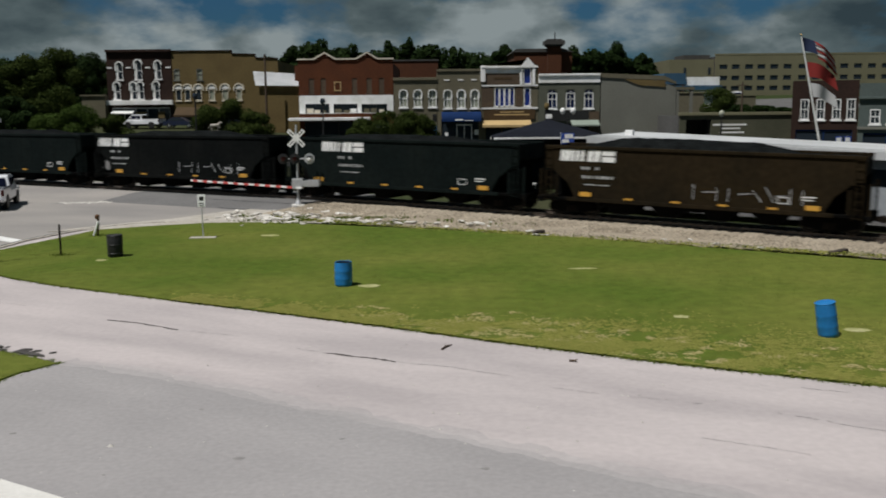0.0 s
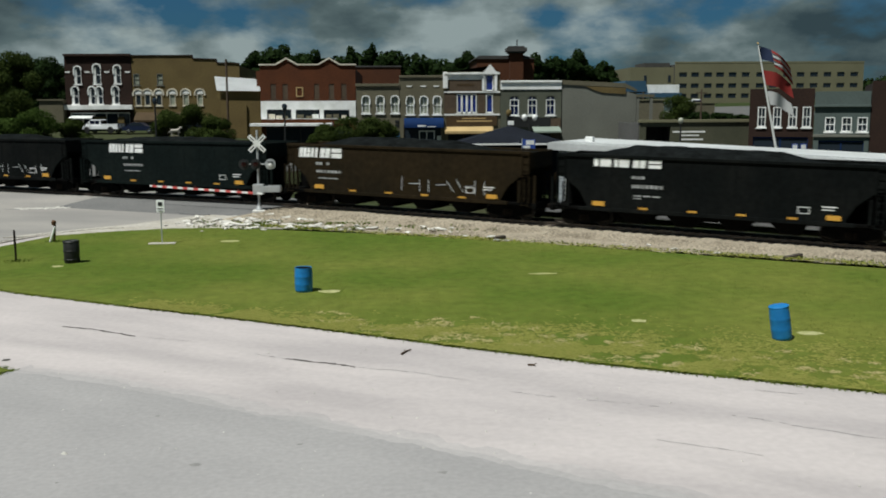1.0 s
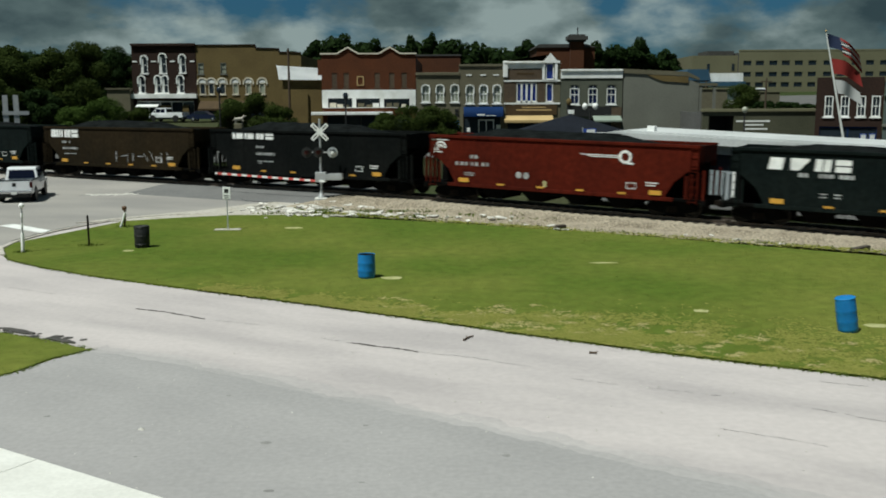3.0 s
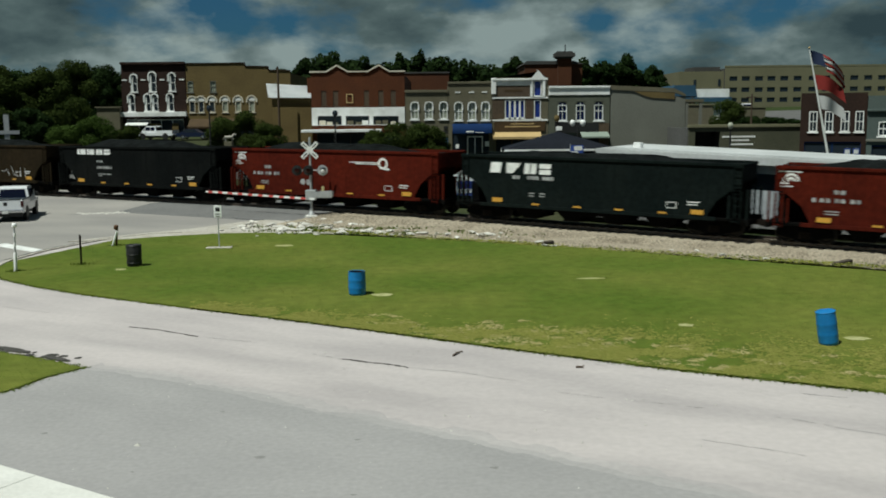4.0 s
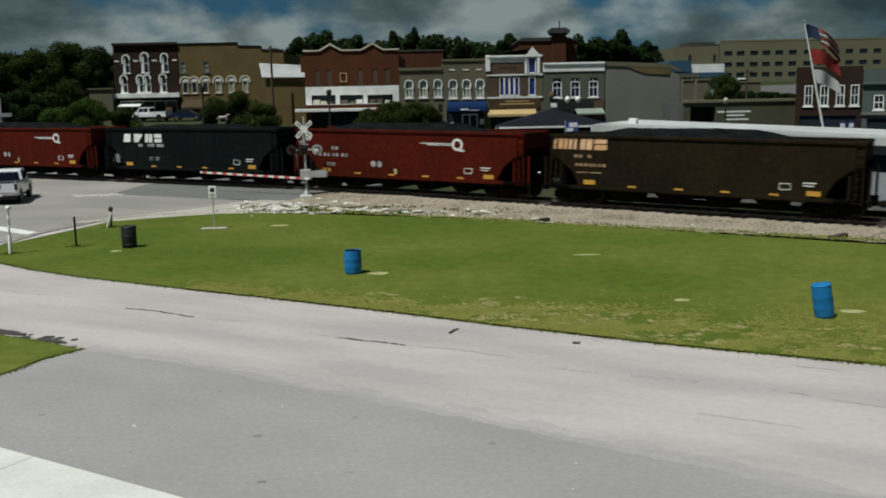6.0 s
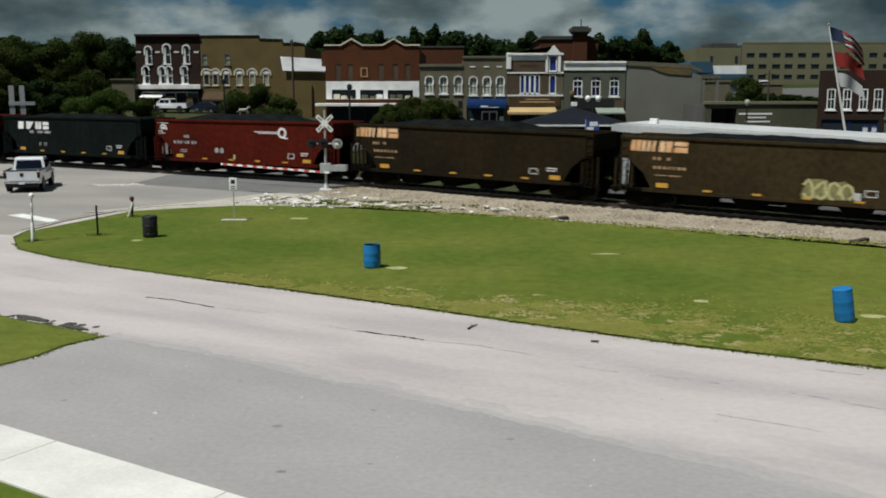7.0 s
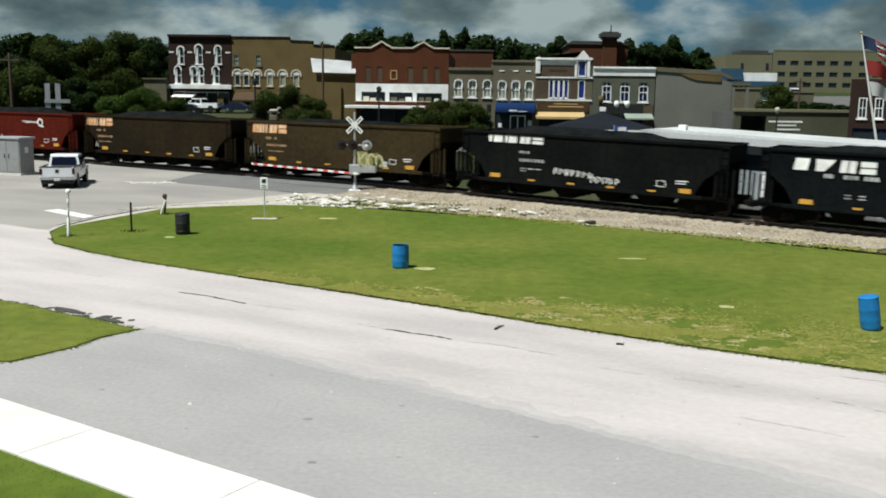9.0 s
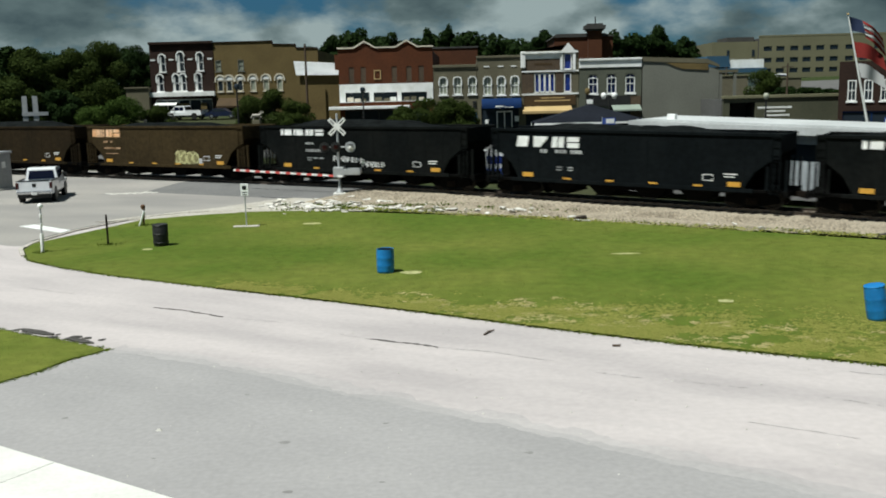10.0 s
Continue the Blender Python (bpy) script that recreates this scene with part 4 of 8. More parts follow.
def hopper_car(start, paint, label, logo, logo_x, mark="mark", graffiti="", heap=0.32, seed=0):
    """An open coal hopper: ribbed sides cut up at the ends, sloping end sheets, bays, trucks and a heap of coal."""
    car = thing("hopper_car", label, "rail car", None, "cars of the coal train")
    L = PITCH
    # side sheets with a deep notch below each end
    top, sill = 3.52, 0.98
    outline = [(0.72, 2.42), (1.1, 2.38), (1.9, 1.75), (2.35, sill), (L - 2.35, sill), (L - 1.9, 1.75), (L - 1.1, 2.38), (L - 0.72, 2.42), (L - 0.72, top), (0.72, top)]
    for y, name in ((-1.52, "side_sheet"), (1.52, "side_sheet")):
        sgn = -1 if y < 0 else 1
        side = shared_part(("side", paint, sgn), name, lambda: prism(outline, y - 0.02, y + 0.02), paint, car)
        for i in range(13):
            x = 1.15 + (L - 2.3) * i / 12
            low = sill + 0.02 if 2.3 < x < L - 2.3 else 2.3
            shared_part(("rib", paint, sgn, low), "rib", lambda: prism([(-0.045, low), (0.045, low), (0.045, top - 0.1), (-0.045, top - 0.1)], min(y, y + 0.03 * sgn), max(y, y + 0.03 * sgn)), paint, side,
                        m=pose(x, 0, 0))
        shared_part(("chord", paint, sgn), "top_chord", lambda: boxes((0.7, L - 0.7, y - 0.09, y + 0.09, top - 0.12, top + 0.03, 0.02)), paint, car)
        shared_part(("sill", paint, sgn), "side_sill", lambda: boxes((1.9, L - 1.9, y - 0.07, y + 0.06, sill - 0.16, sill + 0.02, 0.015)), paint, car)
    for end in (0, 1):
        X = (lambda v: v) if end == 0 else (lambda v: L - v)
        # sloping end sheet
        bm = bmesh.new()
        vs = [bm.verts.new(p) for p in ((X(0.75), -1.5, 2.75), (X(0.75), 1.5, 2.75), (X(4.3), 1.5, 0.75), (X(4.3), -1.5, 0.75))]
        bm.faces.new(vs)
        bmesh.ops.solidify(bm, geom=bm.faces, thickness=0.03)
        box(bm, min(X(0.72), X(0.78)), max(X(0.72), X(0.78)), -1.5, 1.5, 2.72, top - 0.02)
        shared_part(("slope", paint, end), "end_sheet", lambda b=bm: b, paint, car)
        # added dark plate, hides the lit ground behind so the notch stays dark
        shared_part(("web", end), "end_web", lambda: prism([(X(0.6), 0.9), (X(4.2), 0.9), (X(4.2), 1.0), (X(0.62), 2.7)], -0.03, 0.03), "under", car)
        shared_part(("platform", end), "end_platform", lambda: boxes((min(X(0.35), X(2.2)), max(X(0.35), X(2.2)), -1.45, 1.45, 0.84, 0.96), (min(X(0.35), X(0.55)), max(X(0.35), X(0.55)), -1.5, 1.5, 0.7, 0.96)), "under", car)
        for i, x in enumerate((0.42, 0.70, 0.98, 1.26)):
            for ya in (-1.49, 1.38):
                shared_part(("brace", paint, end, i, ya), "end_brace", lambda: boxes((min(X(x), X(x + 0.12)), max(X(x), X(x + 0.09)), ya, ya + 0.11, 0.96, 2.5 - 0.35 * x)), paint, car)
        for y in (-1.60, 1.60):
            bm = bmesh.new()
            for x in (0.76, 1.12):
                rod(bm, (X(x), y, 0.75), (X(x), y, top), 0.02, 6)
            for k in range(8):
                rod(bm, (X(0.76), y, 0.85 + 0.36 * k), (X(1.12), y, 0.85 + 0.36 * k), 0.015, 6)
            shared_part(("ladder", paint, end, y), "ladder", lambda b=bm: b, paint, car)
        shared_part(("coupler", end), "coupler", lambda: boxes((min(X(-0.02), X(0.5)), max(X(-0.02), X(0.5)), -0.1, 0.1, 0.62, 0.84), (min(X(-0.06), X(0.14)), max(X(-0.06), X(0.14)), -0.17, 0.17, 0.58, 0.88, 0.03)), "grime", car)
        key = ("truck",)
        truck = truck_mesh(car, X(2.05)) if key not in MESHES else None
        if truck is None:
            src = MESHES[key]
            truck = new("truck", src.data)
            truck.parent = car
            truck.matrix_basis = pose(X(2.05), 0, 0)
            for ch in src.children:
                if not ch.name.startswith("wheelset"):
                    again(ch.name.split(".")[0], ch, truck, ch.matrix_basis)
        else:
            MESHES[key] = truck
        for x in (-0.89, 0.89):
            wheelset(truck, x)
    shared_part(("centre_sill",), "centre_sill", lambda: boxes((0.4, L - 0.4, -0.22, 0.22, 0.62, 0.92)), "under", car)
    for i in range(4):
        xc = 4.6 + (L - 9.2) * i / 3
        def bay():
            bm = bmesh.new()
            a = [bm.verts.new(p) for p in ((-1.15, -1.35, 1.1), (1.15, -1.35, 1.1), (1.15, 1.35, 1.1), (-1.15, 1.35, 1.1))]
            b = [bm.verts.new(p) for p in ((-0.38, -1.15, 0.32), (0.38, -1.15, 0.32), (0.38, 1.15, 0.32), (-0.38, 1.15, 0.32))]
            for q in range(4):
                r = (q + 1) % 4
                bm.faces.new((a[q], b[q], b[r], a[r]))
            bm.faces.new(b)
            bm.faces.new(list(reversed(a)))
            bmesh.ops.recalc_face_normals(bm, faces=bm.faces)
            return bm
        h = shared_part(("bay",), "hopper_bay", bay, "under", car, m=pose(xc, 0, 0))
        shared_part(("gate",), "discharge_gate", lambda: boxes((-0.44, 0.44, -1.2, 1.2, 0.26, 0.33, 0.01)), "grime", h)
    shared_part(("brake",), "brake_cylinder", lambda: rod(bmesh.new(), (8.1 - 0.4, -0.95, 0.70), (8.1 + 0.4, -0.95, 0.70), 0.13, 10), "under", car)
    # coal heaped in a long uneven ridge
    rng = np.random.RandomState(seed + 11)
    nx, ny = 40, 9
    verts, faces = [], []
    for i in range(nx):
        u = i / (nx - 1)
        prof = (heap + 0.16) * min(1.0, max(0.0, 5.5 * (u - 0.05)), max(0.0, 6.5 * (0.84 - u))) * (0.96 + 0.06 * math.sin(u * 9.4 + seed)) - 0.14
        for j in range(ny):
            w = j / (ny - 1)
            verts.append((0.8 + (L - 1.6) * u, -1.45 + 2.9 * w, top - 0.08 + (prof + 0.08) * math.sin(math.pi * w) ** 0.7 - 0.02 + rng.uniform(-0.03, 0.03)))
    faces = [(i * ny + j, (i + 1) * ny + j, (i + 1) * ny + j + 1, i * ny + j + 1) for i in range(nx - 1) for j in range(ny - 1)]
    load = from_arrays("coal_load", verts, faces, "coal")
    load.parent = car
    tagged(load, "heaped black coal")
    # lettering panels as plain shapes
    Y = -1.545
    x = logo_x
    if logo == "bars":          # striped block, then two groups of slanted bars
        a, b = 2.80, 3.36
        for k in range(5):
            part("logo_stripe", plates([(x + 0.27 * k, x + 0.27 * k + 0.235 - 0.02 * k, a, b)], Y, 0.12), mark, car, "stencil paint stripe of the logo")
        for x0 in (x + 1.42, x + 2.18):
            part("logo_block", plates([(x0, x0 + 0.28, a, b), (x0 + 0.33, x0 + 0.64, a, b)] if x0 < x + 2 else [(x0, x0 + 0.66, a, a + 0.25), (x0, x0 + 0.66, a + 0.31, b)], Y, 0.12), mark, car, "block of slanted bars in stencil paint")
        rows = [(x + 1.15 + 0.24 * k, x + 1.15 + 0.24 * k + 0.17, 2.40, 2.54) for k in (0, 1, 3)] + [(x + 1.2 + 0.24 * k, x + 1.2 + 0.24 * k + 0.16, 1.97, 2.11) for k in range(7)]
        rows += [(x + 1.3, x + 1.9, 1.64, 1.69), (x + 2.0, x + 2.6, 1.64, 1.69)]
    elif logo == "horse":       # two broad slanted blocks, a notched one and bars, wide apart
        a, b = 2.62, 3.16
        part("logo_block", plates([(x, x + 0.62, a, b)], Y, 0.18), mark, car, "broad slanted block of the logo")
        part("logo_block", prism([(x + 0.98, a), (x + 1.35, a), (x + 1.75, b - 0.12), (x + 1.8, b), (x + 0.98, b)], Y - 0.012, Y), mark, car)
        part("logo_block", plates([(x + 2.0, x + 2.3, a, b), (x + 2.36, x + 2.66, a, b)], Y, 0.1), mark, car, "block of slanted bars in stencil paint")
        part("logo_block", plates([(x + 2.85, x + 3.5, a, a + 0.24), (x + 2.85, x + 3.5, a + 0.3, b)], Y, 0.1), mark, car)
        rows = [(x + q, x + q + 0.18, 2.33, 2.51) for q in (1.35, 1.57, 2.2, 2.42, 2.64, 3.05, 3.27, 3.49)] + [(x + q, x + q + 0.3, z, z + 0.05) for q in (2.3, 2.9) for z in (1.46, 1.6)]
    elif logo == "wide":        # a longer, lower row of blocks
        a, b = 2.98, 3.36
        for xa, xb in ((0.0, 0.2), (0.3, 0.85), (1.0, 1.15), (1.22, 1.72)):
            part("logo_block", plates([(x + xa, x + xb, a, b)], Y, 0.0), mark, car, "block shape of the logo in stencil paint")
        for x0 in (x + 1.9, x + 2.65):
            part("logo_block", plates([(x0, x0 + 0.27, a, b), (x0 + 0.32, x0 + 0.6, a, b)] if x0 < x + 2.2 else [(x0, x0 + 0.62, a, a + 0.16), (x0, x0 + 0.62, a + 0.22, b)], Y, 0.12), mark, car)
        rows = [(x + 1.9 + 0.22 * k, x + 1.9 + 0.22 * k + 0.16, 2.45, 2.58) for k in (0, 1, 2)] + [(x + 1.9 + 0.22 * k, x + 1.9 + 0.22 * k + 0.16, 2.02, 2.18) for k in range(7)]
        rows += [(x + 2.0 + 0.45 * k, x + 2.0 + 0.45 * k + 0.35, 1.62, 1.68) for k in range(3)] + [(x + 2.0, x + 2.35, 1.5, 1.55)]
    else:                       # a ring on a long bar, and a banded disc shape at the other end
        bm = ring(0.20, 0.33, 20)
        bmesh.ops.translate(bm, verts=bm.verts, vec=(x, Y - 0.01, 2.84))
        box(bm, x + 0.1, x + 0.42, Y - 0.012, Y, 2.48, 2.58)
        box(bm, x - 2.3, x - 0.34, Y - 0.012, Y, 2.86, 2.90)
        box(bm, x - 1.9, x - 0.34, Y - 0.012, Y, 2.78, 2.82)
        part("logo", bm, mark, car, "white ring and bar logo")
        bm = ring(0.26, 0.36, 16, 0.0, 3.3)
        bmesh.ops.translate(bm, verts=bm.verts, vec=(1.4, Y - 0.01, 2.86))
        bm2 = ring(0.08, 0.19, 12, 0.0, 3.3)
        bmesh.ops.translate(bm2, verts=bm2.verts, vec=(1.4, Y - 0.01, 2.86))
        part("logo_block", bm2, mark, car)
        box(bm, 0.85, 1.85, Y - 0.012, Y, 3.26, 3.31)
        box(bm, 0.95, 1.3, Y - 0.012, Y, 2.72, 2.79)
        box(bm, 0.95, 1.5, Y - 0.012, Y, 2.60, 2.65)
        part("logo_block", bm, mark, car)
        rows = [(3.25, 3.43, 2.36, 2.54), (3.5, 3.7, 2.36, 2.54)] + [(2.35 + q, 2.35 + q + 0.16, 1.98, 2.16) for q in (0.0, 0.33, 0.58, 0.95, 1.2, 1.6, 1.85)] + [(2.9, 3.5, 1.56, 1.6), (2.9, 3.5, 1.44, 1.48)]
    for r in rows:
        part("marking", plates([r], Y), "mark_dim_orange" if mark == "mark_orange" else "mark_dim", car, "worn painted bar of the car's marks")
    # reflectors, placards
    for k, xx in enumerate((2.6, 4.9, 7.2, 9.4, 11.6, 13.2)):
        wid = 0.6 if k in (0, 5) else 0.42
        zz = 1.08 if k in (0, 5) else 1.02
        shared_part(("refl", k), "reflector", lambda: plates([(xx, xx + wid, zz, zz + (0.22 if k in (0, 5) else 0.09))], -1.60), "reflector", car)
    shared_part(("placard",), "placard", lambda: plates([(12.0, 12.5, 1.3, 1.33), (12.0, 12.5, 1.57, 1.6), (12.0, 12.03, 1.33, 1.57), (12.47, 12.5, 1.33, 1.57)], Y), "mark", car)
    shared_part(("stencil",), "stencil", lambda: plates([(13.0, 13.6, 1.62, 1.67), (13.0, 13.5, 1.5, 1.54)], Y), "mark", car)
    if graffiti:
        g = graffiti
        rng = random.Random(seed)
        if g == "discs":            # two small pale discs low on the side
            bm = bmesh.new()
            for k in (0, 0.42):
                prism([(6.15 + k + 0.17 * math.cos(q * 0.524), 1.62 + 0.17 * math.sin(q * 0.524)) for q in range(12)], Y - 0.008, Y, bm)
            part("placard_disc", bm, "mark_dim", car, "two small pale round placards")
            part("chalk_mark", plates([(7.55, 7.72, 1.1, 1.4)], Y), "graffiti_yellow", car)
        if g == "yellow":
            gx, gz, gh, gm = 9.4, 1.08, 0.86, "graffiti_yellow"
            part("graffiti_fill", prism([(9.3, 1.12), (10.3, 1.05), (11.35, 1.1), (11.45, 1.6), (11.15, 1.95), (10.7, 1.82), (10.2, 1.98), (9.6, 1.94), (9.45, 1.6)], Y - 0.004, Y), "graffiti_dim", car, "dull yellow ground of the graffiti")
            part("graffiti_edge", plates([(11.55, 11.85, 1.12, 1.45)], Y), "graffiti_white", car)
        elif g == "outline":
            gx, gz, gh, gm = 8.2, 1.25, 0.75, "graffiti_white"
        elif g == "band":
            gx, gz, gh, gm = 6.4, 1.5, 0.3, "mark"
        else:
            gx, gz, gh, gm = 3.0, 1.15, 0.6, "graffiti_white"
        n = {"yellow": 4, "outline": 10, "band": 12, "discs": 0}.get(g, 3)
        st = {"yellow": 0.06, "outline": 0.013, "band": 0.032}.get(g, 0.03)
        for k in range(n):
            x0 = gx + k * gh * (0.62 if g == "yellow" else 0.72)
            z0 = gz
            a = rng.uniform(0, 6.28)
            pts = [(x0 + gh * 0.33 * (1 + math.cos(a + q * 0.9)) * rng.uniform(0.7, 1.0), z0 + gh * 0.5 * (1 + math.sin(a + q * 0.9)) * rng.uniform(0.8, 1.0)) for q in range(7)]
            if g == "outline":       # thin plain strokes, upright, level and slanting
                w, top_z = gh * rng.uniform(0.45, 0.7), z0 + gh * rng.uniform(0.75, 1.0)
                pts = ([(x0, z0), (x0, top_z)], [(x0 - 0.2 * w, z0 + 0.5 * gh), (x0 + w, z0 + 0.55 * gh)], [(x0, top_z), (x0 + w, z0 + 0.1 * gh)])[(0, 1, 0, 0, 1, 2, 2, 1, 0)[k % 9]]
            elif g == "band":        # block shapes of spray paint in two stepped rows
                x0, z0 = (gx + 0.33 * k, gz - 0.015 * k) if k < 7 else (gx + 2.1 + 0.34 * (k - 7), gz - 0.3)
                w = 0.2 * rng.uniform(0.8, 1.2)
                pts = [(x0, z0), (x0 + 0.02, z0 + gh), (x0 + w, z0 + gh * rng.uniform(0.5, 1.0)), (x0 + w * rng.uniform(0.2, 1.0), z0 + gh * rng.uniform(0.0, 0.4))]
            bm = ribbon(pts, st, Y - 0.008, Y)
            part("graffiti", bm, gm, car, "sprayed graffiti scrawl")
    CARS.append((car, start))
    return car


def build_train():
    black, red = "black coal hopper car with white stencilled marks", "oxide-red coal hopper car with white ring logo"
    rows = [
        ("black_paint", black, "wide", 4.0, "mark", "", 0.30),
        ("green_black", "faded black coal hopper car with white striped logo", "bars", 3.0, "mark", "", 0.30),
        ("black_paint", black, "bars", 0.95, "mark", "outline", 0.30),
        ("green_black", "faded black coal hopper car with white striped logo", "bars", 3.1, "mark", "", 0.25),
        ("brown_dark", "dark brown coal hopper car with pale striped logo and graffiti", "bars", 1.5, "mark", "outline", 0.44),
        ("black_paint", "black coal hopper car with wide block logo", "wide", 2.6, "mark", "", 0.46),
        ("red_paint", red, "wheel", 11.9, "mark", "discs", 0.40),
        ("green_black", "faded black coal hopper car with white slanted logo", "horse", 2.4, "mark", "", 0.24),
        ("red_paint", red, "wheel", 11.6, "mark", "discs", 0.42),
        ("brown_dark", "dark brown coal hopper car with orange-stained striped logo", "bars", 0.9, "mark_orange", "", 0.38),
        ("brown_paint", "brown coal hopper car with yellow graffiti and orange-stained logo", "bars", 1.2, "mark_orange", "yellow", 0.22),
        ("black_paint", "black coal hopper car with wide block logo and scrawled graffiti", "wide", 2.4, "mark", "band", 0.36),
        ("blue_paint", "blue-black coal hopper car with white slanted logo", "horse", 2.2, "mark", "", 0.26),
        ("black_paint", "black coal hopper car with wide block logo", "wide", 2.6, "mark", "", 0.30),
        ("blue_paint", "blue-black coal hopper car with white slanted logo", "horse", 2.2, "mark", "", 0.30),
        ("black_paint", black, "wide", 2.6, "mark", "", 0.30),
    ]
    first = 36.0 - 6 * PITCH
    for i, (paint, label, logo, lx, mark, graf, heap) in enumerate(rows):
        hopper_car(first + i * PITCH, paint, label, logo, lx, mark, graf, heap, i)


# ---------------------------------------------------------------- buildings
def facade(x0, x1, z0, z1, y, holes, thick=0.35, steps=None, arches=()):
    """A front wall with openings through it. steps: (x, z) outline of an uneven top."""
    bm = bmesh.new()
    xs = sorted({x0, x1, *[h[0] for h in holes], *[h[1] for h in holes]})
    zs = sorted({z0, z1, *[h[2] for h in holes], *[h[3] for h in holes]})
    nx, nz = len(xs) - 1, len(zs) - 1
    solid = {(i, k): not any(h[0] < (xs[i] + xs[i + 1]) / 2 < h[1] and h[2] < (zs[k] + zs[k + 1]) / 2 < h[3] for h in holes) for i in range(nx) for k in range(nz)}
    grid = {}

    def at(i, k, side):
        key = (i, k, side)
        if key not in grid:
            grid[key] = bm.verts.new((xs[i], y + thick * side, zs[k]))
        return grid[key]
    for (i, k), full in solid.items():
        if not full:
            continue
        bm.faces.new((at(i, k, 0), at(i + 1, k, 0), at(i + 1, k + 1, 0), at(i, k + 1, 0)))
        bm.faces.new((at(i, k + 1, 1), at(i + 1, k + 1, 1), at(i + 1, k, 1), at(i, k, 1)))
        for (di, dk), a, b in (((-1, 0), (i, k + 1), (i, k)), ((1, 0), (i + 1, k), (i + 1, k + 1)), ((0, -1), (i, k), (i + 1, k)), ((0, 1), (i + 1, k + 1), (i, k + 1))):
            if not solid.get((i + di, k + dk), False):
                bm.faces.new((at(*b, 0), at(*a, 0), at(*a, 1), at(*b, 1)))
    bmesh.ops.recalc_face_normals(bm, faces=bm.faces)
    if steps:
        prism(list(steps) + [(x1, z1 - 0.002), (x0, z1 - 0.002)], y + 0.002, y + thick, bm)
    for a, b, zt in arches:
        r, c, seg = (b - a) / 2, (a + b) / 2, 6
        zc = zt - r
        for sgn in (-1, 1):
            pts = [(c + sgn * r, zt), (c, zt)] + [(c + sgn * r * math.sin(q * math.pi / 2 / seg), zc + r * math.cos(q * math.pi / 2 / seg)) for q in range(1, seg + 1)]
            prism(pts, y + 0.03, y + thick, bm)
    return bm


def window(parent, xa, xb, za, zb, y, frame="white", pane="glass", arch=False, hood=True, cross=True, sill=True, rim=0.14):
    """A window in its opening: frame, pane, sash bars, sill and, over an arch, a moulded hood of the width rim."""
    top = zb if not (arch and not hood) else zb - 0.35
    w = part("window", boxes((xa, xa + 0.09, y - 0.03, y + 0.2, za, top), (xb - 0.09, xb, y - 0.03, y + 0.2, za, top), (xa, xb, y - 0.03, y + 0.2, za, za + 0.1), (xa, xb, y - 0.03, y + 0.2, top - 0.09, top)), frame, parent)
    part("pane", boxes((xa + 0.09, xb - 0.09, y + 0.1, y + 0.13, za + 0.1, zb - 0.09)), pane, w)
    if cross:
        part("sash_bar", boxes((xa + 0.09, xb - 0.09, y + 0.04, y + 0.1, (za + zb) / 2 - 0.04, (za + zb) / 2 + 0.04), ((xa + xb) / 2 - 0.025, (xa + xb) / 2 + 0.025, y + 0.06, y + 0.1, za + 0.1, zb - 0.09)), frame, w)
    if sill:
        part("sill", boxes((xa - 0.12, xb + 0.12, y - 0.12, y + 0.05, za - 0.14, za)), frame, w)
    if arch and hood:
        bm = bmesh.new()
        r, c, n = (xb - xa) / 2, (xa + xb) / 2, 10
        zc = zb - r
        ang = [math.pi * q / n for q in range(n + 1)]
        outer = [(xb + rim, zc - 0.45)] + [(c + (r + rim) * math.cos(t), zc + (r + rim) * math.sin(t)) for t in ang] + [(xa - rim, zc - 0.45)]
        inner = [(xb - 0.04, zc - 0.45)] + [(c + (r - 0.04) * math.cos(t), zc + (r - 0.04) * math.sin(t)) for t in ang] + [(xa + 0.04, zc - 0.45)]
        ring_v = [[bm.verts.new((px, py, pz)) for px, pz in line] for line in (outer, inner) for py in (y - 0.12, y + 0.02)]
        of, ob_, if_, ib = ring_v
        for q in range(len(of) - 1):
            for s1, s2 in ((of, if_), (ob_, of), (if_, ib)):
                bm.faces.new((s1[q], s1[q + 1], s2[q + 1], s2[q]))
        bmesh.ops.recalc_face_normals(bm, faces=bm.faces)
        part("hood", bm, frame, w)
    return w


def arc_band(c, zc, r0, r1, left, right, y0, y1, seg=12):
    """A half-round band between two radii, with straight legs of their own lengths below its ends; r0 = 0 fills it."""
    turn = [math.pi * q / seg for q in range(seg + 1)]
    if not r0:
        return prism([(c + r1 * math.cos(a), zc + r1 * math.sin(a)) for a in turn], y0, y1)
    bm = bmesh.new()
    lines = []
    for r in (r1, r0):
        pts = [(c + r, zc - right)] + [(c + r * math.cos(a), zc + r * math.sin(a)) for a in turn] + [(c - r, zc - left)]
        lines += [[bm.verts.new((px, py, pz)) for px, pz in pts] for py in (y0, y1)]
    of, ob, nf, nb = lines
    for q in range(len(of) - 1):
        for a, b in ((of, nf), (ob, of), (nf, nb), (nb, ob)):
            bm.faces.new((a[q], a[q + 1], b[q + 1], b[q]))
    for q in (0, -1):
        bm.faces.new((of[q], ob[q], nb[q], nf[q]))
    bmesh.ops.recalc_face_normals(bm, faces=bm.faces)
    return bm


